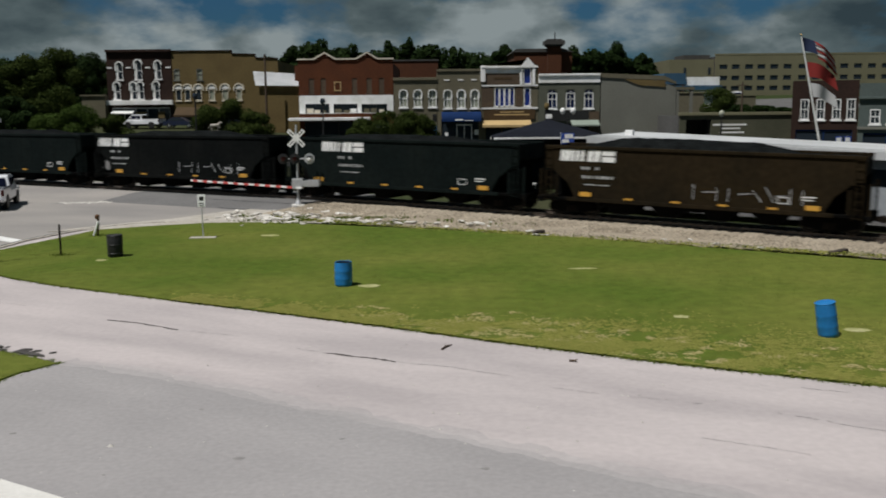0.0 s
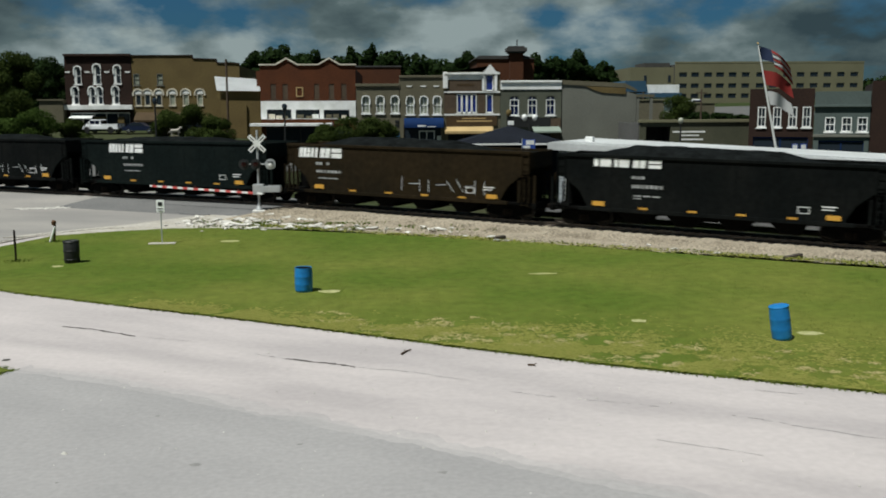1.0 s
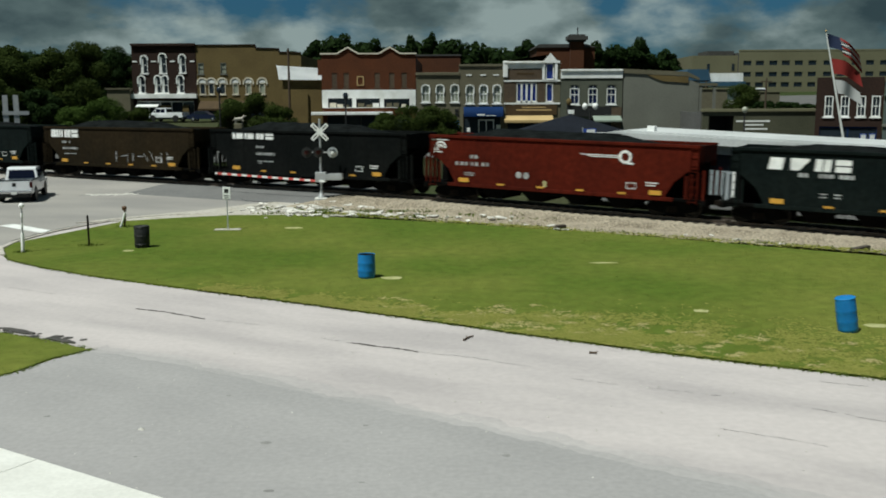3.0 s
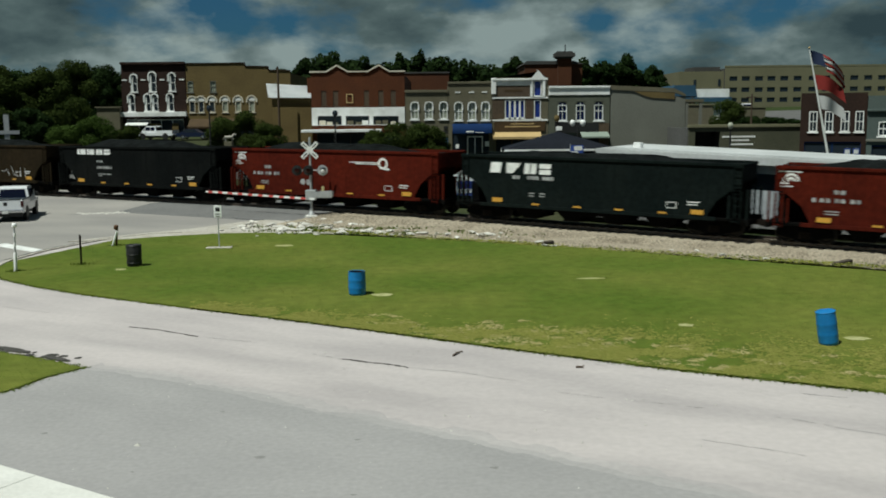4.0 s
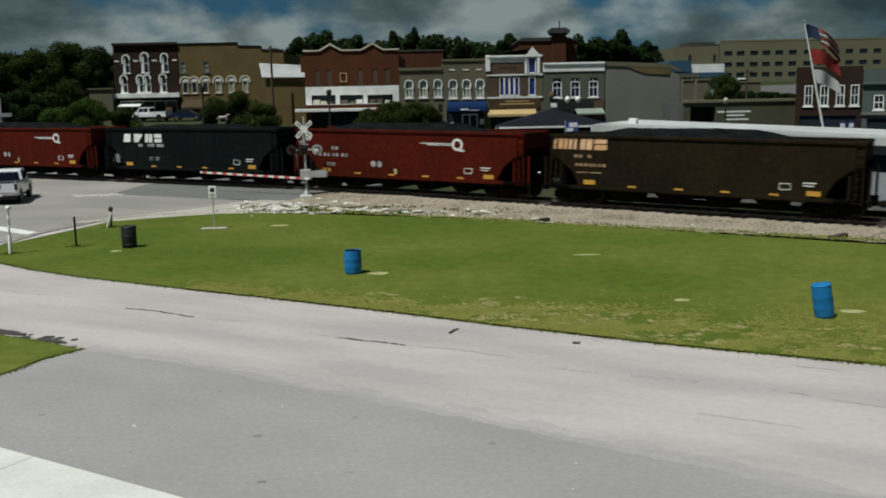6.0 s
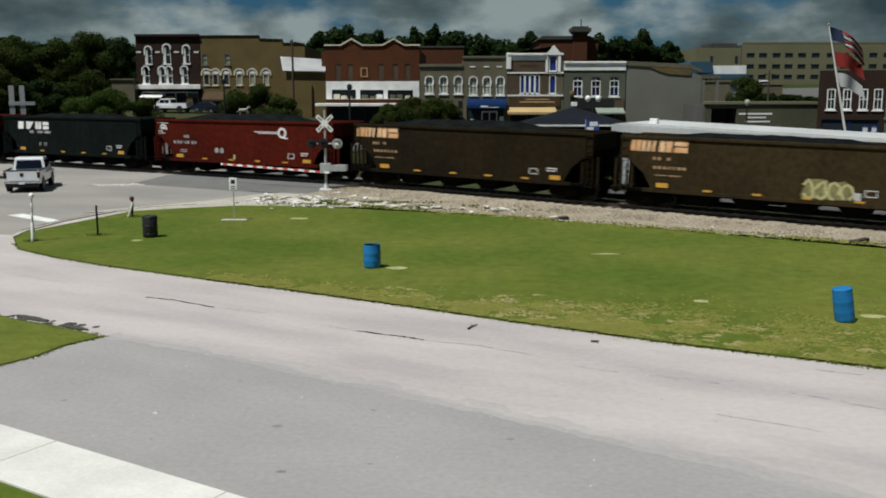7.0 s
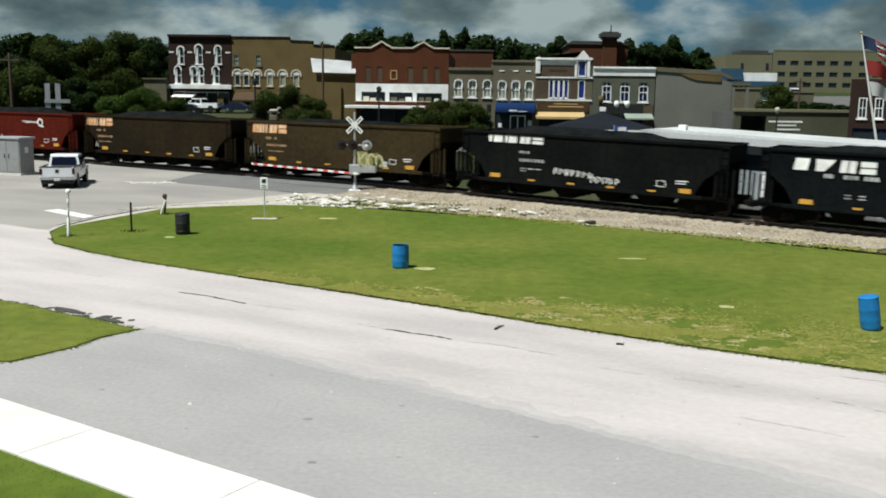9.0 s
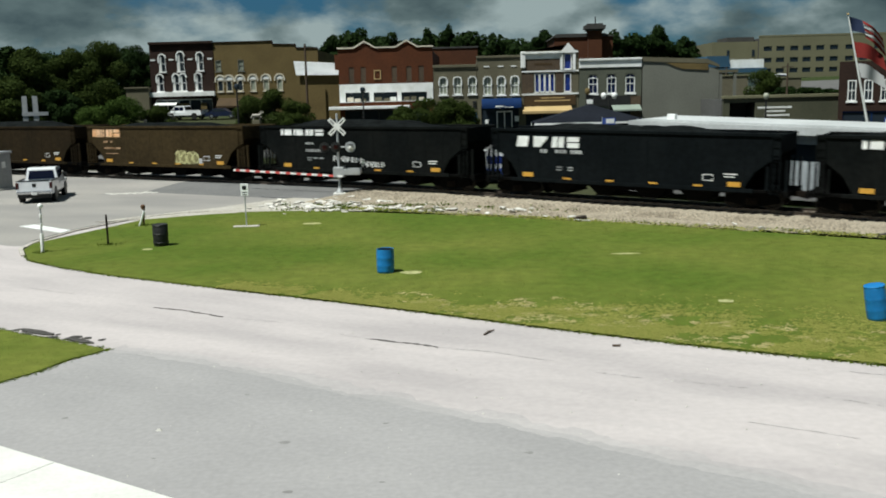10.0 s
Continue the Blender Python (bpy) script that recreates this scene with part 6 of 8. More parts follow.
    house("town_building", "dark brick two-storey building with four white framed windows", 33.7, 39.3, y, 0.9, 7.6, 14, "brick_dark", wins, (34.1, 38.9, 1.0, 3.2, "awning_blue"), turn=-24, pivot=(33.7, 90))
    wins = [(c - 0.42, c + 0.42, 3.7, 5.0, False, W, G) for c in (40.7, 42.1, 43.4)]
    h = house("town_building", "grey-green two-storey building with pale cornice", 39.35, 44.0, y, 0.9, 7.3, 14, "stucco_green", wins, (39.8, 43.6, 1.0, 2.9, "awning_blue"), cornice=[(5.9, 6.1, 0.25, "stucco_green"), (3.2, 3.45, 0.15, "stucco_pale")], turn=-24, pivot=(33.7, 90))
    house("town_building", "dark brick building at the end of the row", 44.05, 56.0, y, 0.9, 8.2, 14, "brick_dark", [(c - 0.4, c + 0.4, 4, 5.8, False, W, G) for c in (46, 49, 52)], turn=-24, pivot=(33.7, 90))
    # church tower and roofs behind the row
    h = thing("brick_tower", "red brick hall with a square tower behind the shops", "building")
    part("wall", boxes((12.3, 21.0, 146, 160, 4.0, 13.4)), "brick_back", h)
    part("roof", prism([(12.0, 13.4), (21.3, 13.4), (19.6, 13.9), (12.6, 13.9)], 145.8, 160), "roofing", h)
    part("tower", boxes((17.25, 19.25, 145, 147, 4.0, 14.3)), "brick_back", h)
    part("tower_cap", boxes((17.0, 19.5, 144.75, 147.25, 14.2, 14.45), (16.75, 19.75, 144.5, 147.5, 14.45, 15.0), (17.1, 19.4, 144.9, 147.1, 15.0, 15.25)), "roofing", h, "dark flared cap of the tower")
    part("finial", rods(0.08, ((18.4, 146, 15.25), (18.4, 146, 16.3))), "black", h)
    # low wall and back building at the far left
    h = thing("annex", "pale low annex beside the dark corner building", "building")
    part("wall", boxes((-50.4, -47.1, 139, 150, 2.2, 7.4)), "stucco_grey", h)
    part("roof", boxes((-50.6, -47.0, 138.8, 150.2, 7.4, 7.6)), "stucco_grey", h)
    h = thing("back_building", "dark red brick building behind the annex", "building")
    part("wall", boxes((-51, -47.2, 152, 165, 2.5, 11.0)), "brick_dark", h)
    part("roof", boxes((-51.1, -47.1, 151.9, 165.1, 11.0, 11.2)), "roofing", h)
    # long white depot beyond the track
    h = thing("depot", "long low depot with a white metal roof beyond the track", "building", TRACK @ pose(5, 0, 0.05, 0, 2.4, 0) @ pose(-5, 0, 0))
    part("roof", prism([(3.3, 3.64), (52, 3.64), (52, 3.92), (4.3, 3.94), (3.6, 3.86), (3.3, 3.74)], 6.2, 12.2), "depot_roof", h)
    part("vent", boxes((5.3, 5.75, 7.0, 7.4, 3.9, 4.22, 0.02)), "white", h, "small white roof vent")
    part("fascia", boxes((3.4, 52, 6.0, 6.18, 3.40, 3.82)), "depot_roof", h)
    part("wall", facade(4.0, 52, 0.0, 3.6, 6.6, [(5.0 + 3.2 * k, 8.0 + 3.2 * k, 2.0, 2.9) for k in range(14)], 0.2), "depot_wall", h, "pale grey board wall with a dark row of windows")
    for k in range(14):
        part("window", boxes((5.0 + 3.2 * k, 8.0 + 3.2 * k, 6.7, 6.73, 2.0, 2.9)), "glass", h)
    part("body", boxes((4.0, 52, 6.81, 12.0, 0.0, 3.6)), "stucco_grey", h)
    for k in range(8):
        part("post", boxes((4.5 + 6 * k, 4.7 + 6 * k, 6.3, 6.5, 0.0, 3.62)), "white", h)


def market_tent(x, y, w, z_eave, z_peak, label, valance="white"):
    g = lie(x, y)
    h = thing("market_tent", label, "tent", None, "tents behind the train")
    bm = bmesh.new()
    c = [bm.verts.new((x + sx * w / 2, y + sy * 2.0, z_eave)) for sx, sy in ((-1, -1), (1, -1), (1, 1), (-1, 1))]
    p = bm.verts.new((x, y, z_peak))
    for i in range(4):
        bm.faces.new((c[i], c[(i + 1) % 4], p))
    part("canopy", bm, "tent", h)
    part("valance", boxes((x - w / 2, x + w / 2, y - 2.03, y - 2.0, z_eave - 0.12, z_eave)), valance, h)
    for sx in (-1, 1):
        for sy in (-1, 1):
            part("leg", rods(0.03, ((x + sx * (w / 2 - 0.05), y + sy * 1.95, g - 0.05), (x + sx * (w / 2 - 0.05), y + sy * 1.95, z_eave))), "white", h)


# ---------------------------------------------------------------- trees
    # the dimness under the canopy, made by an added dark sheet at the back
    part("back_panel", boxes((x - w / 2 + 0.1, x + w / 2 + 1.2, y + 1.97, y + 2.0, g + 0.02, z_eave - 0.02)), "tent", h, "added dark panel standing in for the tent's shade")


def crown(name, blobs, leaf, per, material, parent=None, seed=0):
    """Leaves in clumps: blobs (x, y, z, rx, ry, rz); leaves as small bent quads near each blob's shell."""
    rng = np.random.RandomState(seed)
    V, Fc = [], []
    for bx, by, bz, rx, ry, rz in blobs:
        d = rng.normal(size=(per, 3))
        d /= np.linalg.norm(d, axis=1)[:, None]
        rad = rng.uniform(0.45, 1.08, per) ** 0.6
        c = np.array([bx, by, bz]) + d * rad[:, None] * np.array([rx, ry, rz])
        n = d + 0.55 * rng.normal(size=(per, 3))          # leaves lie roughly along the outside of their clump
        a = np.cross(n, rng.normal(size=(per, 3)))
        a /= np.linalg.norm(a, axis=1)[:, None]
        b = np.cross(n, a)
        b /= np.linalg.norm(b, axis=1)[:, None]
        s = leaf * rng.uniform(0.5, 1.3, per)[:, None]
        q = np.stack([c - a * s, c - b * s * 0.6, c + a * s, c + b * s * 0.6], axis=1).reshape(-1, 3)
        o = sum(len(v) for v in V)
        V.append(q)
        Fc.append(np.arange(per * 4).reshape(-1, 4) + o)
    ob = from_arrays(name, np.concatenate(V).tolist(), np.concatenate(Fc).tolist(), material)
    if parent:
        ob.parent = parent
    return ob


def tree(x, y, top, spread, material, label, leaf=0.3, clumps=14, per=260, seed=0, low=0.35, name="tree"):
    rng = random.Random(seed)
    g = lie(x, y) - 0.05
    h = top - g
    t = thing(name, label, "tree", pose(x, y, g))
    bm = bmesh.new()
    rod(bm, (0, 0, 0), (0.1, 0, h * 0.55), max(0.06, spread * 0.06), 8, max(0.03, spread * 0.03))
    blobs = []
    for k in range(clumps):
        a, r = rng.uniform(0, 6.28), spread * math.sqrt(rng.uniform(0.02, 1.0)) * 0.72
        z = h * rng.uniform(low, 0.86)
        lim = 1.0 - 0.5 * max(0.0, (z / h - 0.55) / 0.4)
        px, py = r * math.cos(a) * lim, r * math.sin(a) * lim
        s = spread * rng.uniform(0.26, 0.42)
        blobs.append((px, py, z, s, s, min(s * 0.8, h * 0.2)))
        if k % 2 == 0:
            rod(bm, (0.05, 0, h * 0.35), (px * 0.8, py * 0.8, z), 0.03 * spread * 0.5, 6, 0.02)
    blobs.append((0, 0, h * 0.88, spread * 0.32, spread * 0.32, h * 0.12))
    part("trunk", bm, "bark", t)
    crown("crown", blobs, leaf, per, material, t, seed)
    return t


def build_trees():
    big = "large dark green broadleaf tree"
    for i, (x, y, top, sp) in enumerate([(-66, 122, 8.2, 5), (-60.0, 121, 9.8, 4.2), (-55.5, 120, 12.6, 5.0), (-51.8, 124, 12.6, 4.2), (-59.5, 153, 15.2, 5.6), (-54.6, 156, 14.6, 4.4), (-61, 112, 7.8, 5.0), (-53, 110, 8.4, 4.6), (-73, 118, 7.5, 5), (-49.5, 114, 7.2, 3.2)]):
        tree(x, y, top, sp, "leaf_dark" if i % 4 == 1 else "leaf_mid", big, 0.17, 22, 1000, 40 + i, 0.12)
    for i, (x, y, top, sp) in enumerate([(-22.2, 95, 6.0, 2.4), (-19.8, 95.5, 6.6, 2.7), (-17.6, 95, 5.3, 2.0), (-4.4, 94, 5.3, 2.6), (-6.6, 94.5, 4.5, 2.2), (-2.2, 94, 5.2, 2.5), (-0.9, 94.4, 4.6, 1.8), (-34.8, 95, 6.2, 2.6), (-37.6, 95, 5.3, 2.6), (-31.8, 96, 5.2, 2.0), (30.8, 104, 7.4, 2.3)]):
        tree(x, y, top, sp, "leaf_mid" if i not in (7, 8) else "leaf_light", "small leafy street tree by the kerb", 0.09, 18, 800, 80 + i, 0.2, "street_tree")
    for i, (x, y, top, sp) in enumerate([(37.6, 124, 5.6, 1.6), (40.4, 126, 5.4, 2.0), (43.5, 127, 5.2, 2.0), (46.5, 128, 5.0, 2.2), (35.2, 122, 5.0, 1.5)]):
        tree(x, y, top, sp, "leaf_dark", "dark clipped shrub on the slope", 0.14, 12, 420, 160 + i, 0.15, "shrub")
    # wooded hill behind the town
    rng = random.Random(5)
    blobs = []
    prof_x = [-130, -95, -80, -70, -65, -55, -45, -34, -31, -21, -12, -9, -4, 2, 8, 14, 19, 24, 30, 36, 42, 46, 60, 90, 130]
    prof_z = [17, 17, 16.5, 17, 14.5, 14, 14, 15.5, 16.8, 18.3, 16.4, 17.5, 18.0, 17.1, 16.2, 17.0, 14.5, 15.4, 16.4, 17.0, 14.6, 13.4, 12, 12, 13]
    for k in range(900):
        x = rng.uniform(-130, 130)
        if x > 47 and rng.random() < 0.6:
            continue
        top = np.interp(x, prof_x, prof_z)
        y = 190 + rng.uniform(-2, 26)
        s = rng.uniform(1.1, 2.7)
        z = top - s * 0.9 - abs(rng.gauss(0, 3.4))
        blobs.append((x, y, max(z, lie(x, y) + 1), s * 1.1, s * 1.1, s))
    for k in range(260):        # a leafy front low down, so that no gap shows under the crowns
        x = rng.uniform(-120, 48)
        blobs.append((x, 188 + rng.uniform(0, 6), rng.uniform(6.5, 11), 3.2, 2.5, 2.8))
    ob = crown("woods", blobs, 0.5, 140, "leaf_dark", None, 9)
    tagged(ob, "dark green wooded hillside behind the town", "woods", kind="stuff")
    # single trees that stand out on the skyline
    for i, (x, top, sp) in enumerate([(-27, 17.2, 3.4), (-21.5, 18.6, 4.0), (-15.5, 17.6, 3.2), (-8.6, 18.2, 2.6), (-4.4, 18.7, 2.4), (-0.5, 17.4, 2.4), (4, 16.9, 2.2), (14, 17.2, 3.2), (23.6, 16.3, 3.0), (27.4, 16.9, 3.6), (41.0, 15.2, 3.0), (36.0, 17.6, 3.8), (31.5, 16.2, 2.6)]):
        tree(x, 189, top, sp, "leaf_dark", "dark tree on the skyline", 0.3, 13, 330, 120 + i, 0.45)


# ---------------------------------------------------------------- things by the road
def open_lathe(prof, seg):
    """A body of revolution with its last ring left open."""
    bm = lathe(prof, seg)
    bm.faces.ensure_lookup_table()
    bmesh.ops.delete(bm, geom=[bm.faces[-1]], context="FACES_ONLY")
    return bm


def drum(x, y, lean, seed, k=1.0, kz=1.0, label="open-topped bright blue plastic drum standing on the lawn", cut=False):
    """A plastic drum with two faint rolling rings; cut: the lid is off and the hollow shows."""
    h = thing("plastic_drum", label, "barrel", pose(x, y, 0.042, 0, lean, seed * 40), "blue drums on the lawn")
    prof = [(0.25, 0.0), (0.285, 0.02), (0.292, 0.10), (0.297, 0.26), (0.3, 0.28), (0.3, 0.31), (0.2975, 0.33), (0.2965, 0.55), (0.2995, 0.57), (0.2995, 0.60), (0.296, 0.62), (0.292, 0.80), (0.285, 0.86), (0.288, 0.90)]
    prof += [(0.286, 0.915), (0.274, 0.91), (0.272, 0.89)] if cut else [(0.27, 0.915), (0.262, 0.89), (0.05, 0.885)]
    prof = [(r * k, z * kz) for r, z in prof]
    smooth(part("body", open_lathe(prof, 28) if cut else lathe(prof, 28), "blue_drum", h), 60)
    part("rim", lathe([(r * k, z * kz) for r, z in ((0.278, 0.90), (0.292, 0.90), (0.295, 0.925), (0.28, 0.935), (0.272, 0.92))], 28), "blue_drum", h) if not cut else None
    if cut:
        # black instead of blue: the shade inside the drum is put into its colour
        part("hollow", open_lathe([(r * k, z * kz) for r, z in ((0.271, 0.885), (0.268, 0.80), (0.262, 0.40), (0.02, 0.39))][::-1], 28), "black", h, "inside of the drum, coloured black for its shade")
    else:
        for a in (0.6, 3.6):
            part("bung", lathe([(0.03, 0.885 * kz), (0.03, 0.905 * kz), (0.01, 0.91 * kz)], 10, Matrix.Translation((0.2 * k * math.cos(a), 0.2 * k * math.sin(a), 0))), "white", h)


def trash_bin(x, y):
    h = thing("trash_bin", "black metal litter bin standing on the grass", "bin", pose(x, y, 0.045))
    smooth(part("body", lathe([(0.27, 0.0), (0.285, 0.03), (0.30, 0.82), (0.285, 0.84), (0.27, 0.82), (0.25, 0.2)], 24), "black", h))
    for z in (0.12, 0.45, 0.78):
        part("hoop", lathe([(0.30, z), (0.308, z + 0.01), (0.308, z + 0.04), (0.30, z + 0.05)], 24), "black", h)
    part("lid", lathe([(0.298, 0.82), (0.304, 0.85), (0.29, 0.87), (0.2, 0.85), (0.15, 0.80)], 24), "black", h)


def signal_mast(x, y):
    """Crossing signal: crossbuck, flashing lamps, gate with its arm down across the road."""
    h = thing("crossing_signal", "railway crossing signal with white crossbuck and lowered striped gate", "signal", pose(x, y, 0.0))
    part("foundation", boxes((-0.35, 0.35, -0.35, 0.35, 0.0, 0.25, 0.03)), "concrete", h)
    smooth(part("mast", rods(0.07, ((0, 0, 0.2), (0, 0, 4.75)), seg=14), "galv", h))
    part("mast_base", lathe([(0.2, 0.25), (0.2, 0.3), (0.11, 0.5), (0.09, 0.7)], 14), "galv", h)
    for s in (1, -1):
        bm = bmesh.new()
        box(bm, -0.62, 0.62, -0.02, 0.02, -0.115, 0.115, 0.0, Matrix.Translation((0, -0.11 - 0.025 * (s > 0), 4.0)) @ pose(0, 0, 0, 0, 45 * s, 0))
        b = part("crossbuck_board", bm, "white", h, "white crossbuck board")
        bm = bmesh.new()
        for k in (-1, 1):
            box(bm, k * 0.38 - 0.15, k * 0.38 + 0.15, -0.026, -0.021, -0.03, 0.03, 0.0, Matrix.Translation((0, -0.11 - 0.025 * (s > 0), 4.0)) @ pose(0, 0, 0, 0, 45 * s, 0))
        part("lettering", bm, "black", b)
    part("cross_arm", rods(0.035, ((-0.85, -0.1, 2.85), (0.85, -0.1, 2.85))), "galv", h)
    for k, xx in enumerate((-0.75, -0.1, 0.72)):
        lamp = part("lamp", lathe([(0.10, -0.12), (0.16, -0.04), (0.30, 0.0), (0.30, 0.012), (0.14, 0.02)], 20, Matrix.Translation((xx, -0.18, 2.85)) @ pose(0, 0, 0, 90, 0, 0)), "black" if k < 2 else "galv", h, "round crossing lamp on black backing" if k < 2 else "small bell housing, white")
        part("lens", lathe([(0.14, 0.0), (0.13, 0.03), (0.06, 0.045)], 16, Matrix.Translation((xx, -0.2, 2.85)) @ pose(0, 0, 0, 90, 0, 0)), "red_lens" if k < 2 else "globe", lamp)
        part("hood", boxes((xx - 0.16, xx + 0.16, -0.45, -0.2, 2.98, 3.0)), "black", lamp)
    smooth(part("bell", lathe([(0.14, 2.75), (0.17, 2.82), (0.15, 2.92), (0.05, 2.97)], 16, Matrix.Translation((0.74, -0.28, 0))), "globe", h, "white round bell"), 60)
    part("gate_box", boxes((-0.30, 0.32, -0.28, 0.28, 1.15, 1.72, 0.03)), "galv", h, "grey gate mechanism box")
    for yy in (-0.42, 0.34):
        part("counterweight", boxes((0.30, 1.25, yy, yy + 0.08, 1.28, 1.62, 0.02)), "galv", h)
    arm = part("gate_arm", boxes((-8.1, 0.3, -0.02, 0.02, -0.055, 0.055)), "white", h, "lowered gate arm, red and white stripes")
    arm.matrix_basis = Matrix.Translation((0, -0.3, 1.22)) @ pose(0, 0, 0, 0, 1.2, -30)
    for k in range(10):
        part("stripe", boxes((-7.9 + 0.8 * k, -7.55 + 0.8 * k, -0.026, 0.026, -0.061, 0.061)), "gate_red", arm)
    for k in range(3):
        part("arm_lamp", lathe([(0.05, 0.06), (0.055, 0.12), (0.03, 0.15)], 10, Matrix.Translation((-7.8 + 3.2 * k, 0, 0))), "red_lens", arm)
    part("conduit", rods(0.025, ((0.1, 0.05, 0.3), (0.1, 0.05, 2.9))), "black", h)


def small_sign(x, y):
    h = thing("notice_sign", "small white notice sign on a thin post over a stone slab", "sign", pose(x, y, 0.05, 0, 0, -8))
    part("post", boxes((-0.022, 0.022, -0.02, 0.02, 0.0, 1.92)), "galv", h)
    p = part("plate", boxes((-0.18, 0.18, -0.035, -0.02, 1.38, 1.93, 0.01)), "white", h)
    part("lettering", boxes((-0.10, 0.10, -0.042, -0.036, 1.66, 1.84), (-0.12, 0.12, -0.042, -0.036, 1.52, 1.56), (-0.1, 0.1, -0.042, -0.036, 1.43, 1.46)), "black", p)


def white_post(x, y, h0, lean=0.0, r=0.06, label="white painted marker post", material="white", name="marker_post"):
    h = thing(name, label, "post", pose(x, y, 0.0, 0, lean, 0))
    smooth(part("shaft", lathe([(r, 0.0), (r, h0 - 0.05), (r * 0.6, h0)], 12), material, h))
    part("cap", lathe([(r * 1.15, h0 * 0.55), (r * 1.2, h0 * 0.62), (r * 1.05, h0 * 0.64)], 12), "galv" if material == "white" else material, h)


def marker_post(x, y):
    """A thin tall post in a thick white sleeve, with a white ball on its top."""
    h = thing("marker_post", "tall thin white marker post in a thick sleeve", "post", pose(x, y, 0.0, 0, 2.0, 0))
    smooth(part("sleeve", lathe([(0.066, 0.0), (0.066, 0.74), (0.05, 0.8)], 14), "white", h))
    smooth(part("shaft", lathe([(0.035, 0.78), (0.03, 1.8)], 10), "galv", h))
    for z in (1.02, 1.4):
        part("band", lathe([(0.042, z), (0.05, z + 0.02), (0.05, z + 0.14), (0.042, z + 0.16)], 12), "white", h)
    smooth(part("ball", lathe([(0.03, 1.76), (0.085, 1.8), (0.1, 1.86), (0.07, 1.93), (0.02, 1.95)], 12), "white", h), 80)


def pipe_riser(x, y):
    """A short leaning white pipe with a dark bent head."""
    h = thing("pipe_marker", "leaning white pipe marker with a dark head", "post", pose(x, y, 0.0, 0, 2, 0))
    smooth(part("shaft", rods(0.05, ((-0.14, -0.06, 0), (0.1, -0.06, 0.74)), seg=12), "white", h))
    smooth(part("stem", rods(0.05, ((0.02, 0.04, 0), (0.06, 0.04, 0.86)), seg=12), "rust", h, "dark rusty stem"))
    part("head", lathe([(0.05, 0.80), (0.10, 0.84), (0.11, 0.96), (0.06, 1.02)], 12, Matrix.Translation((0.02, 0.04, 0))), "rust", h, "dark rusty head")


def cabinet(x, y):
    h = thing("relay_cabinet", "grey metal signal relay cabinet beside the crossing", "cabinet", pose(x, y, 0.0, 0, 0, -14))
    part("base", boxes((-1.15, 1.15, -0.8, 0.8, 0.0, 0.14)), "concrete", h)
    part("body", boxes((-1.05, 1.05, -0.7, 0.7, 0.14, 2.45, 0.03)), "cabinet", h)
    part("roof", boxes((-1.15, 1.15, -0.8, 0.8, 2.45, 2.58, 0.03)), "galv", h)
    for xx in (-0.5, 0.5):
        d = part("door", boxes((xx - 0.47, xx + 0.47, -0.725, -0.70, 0.22, 2.38, 0.01)), "cabinet", h)
        part("handle", boxes((xx + 0.33 * (1 if xx < 0 else -1) - 0.02, xx + 0.33 * (1 if xx < 0 else -1) + 0.02, -0.76, -0.725, 1.15, 1.45)), "black", d)
    part("placard", boxes((1.05, 1.062, -0.2, 0.15, 1.5, 1.9)), "white", h)


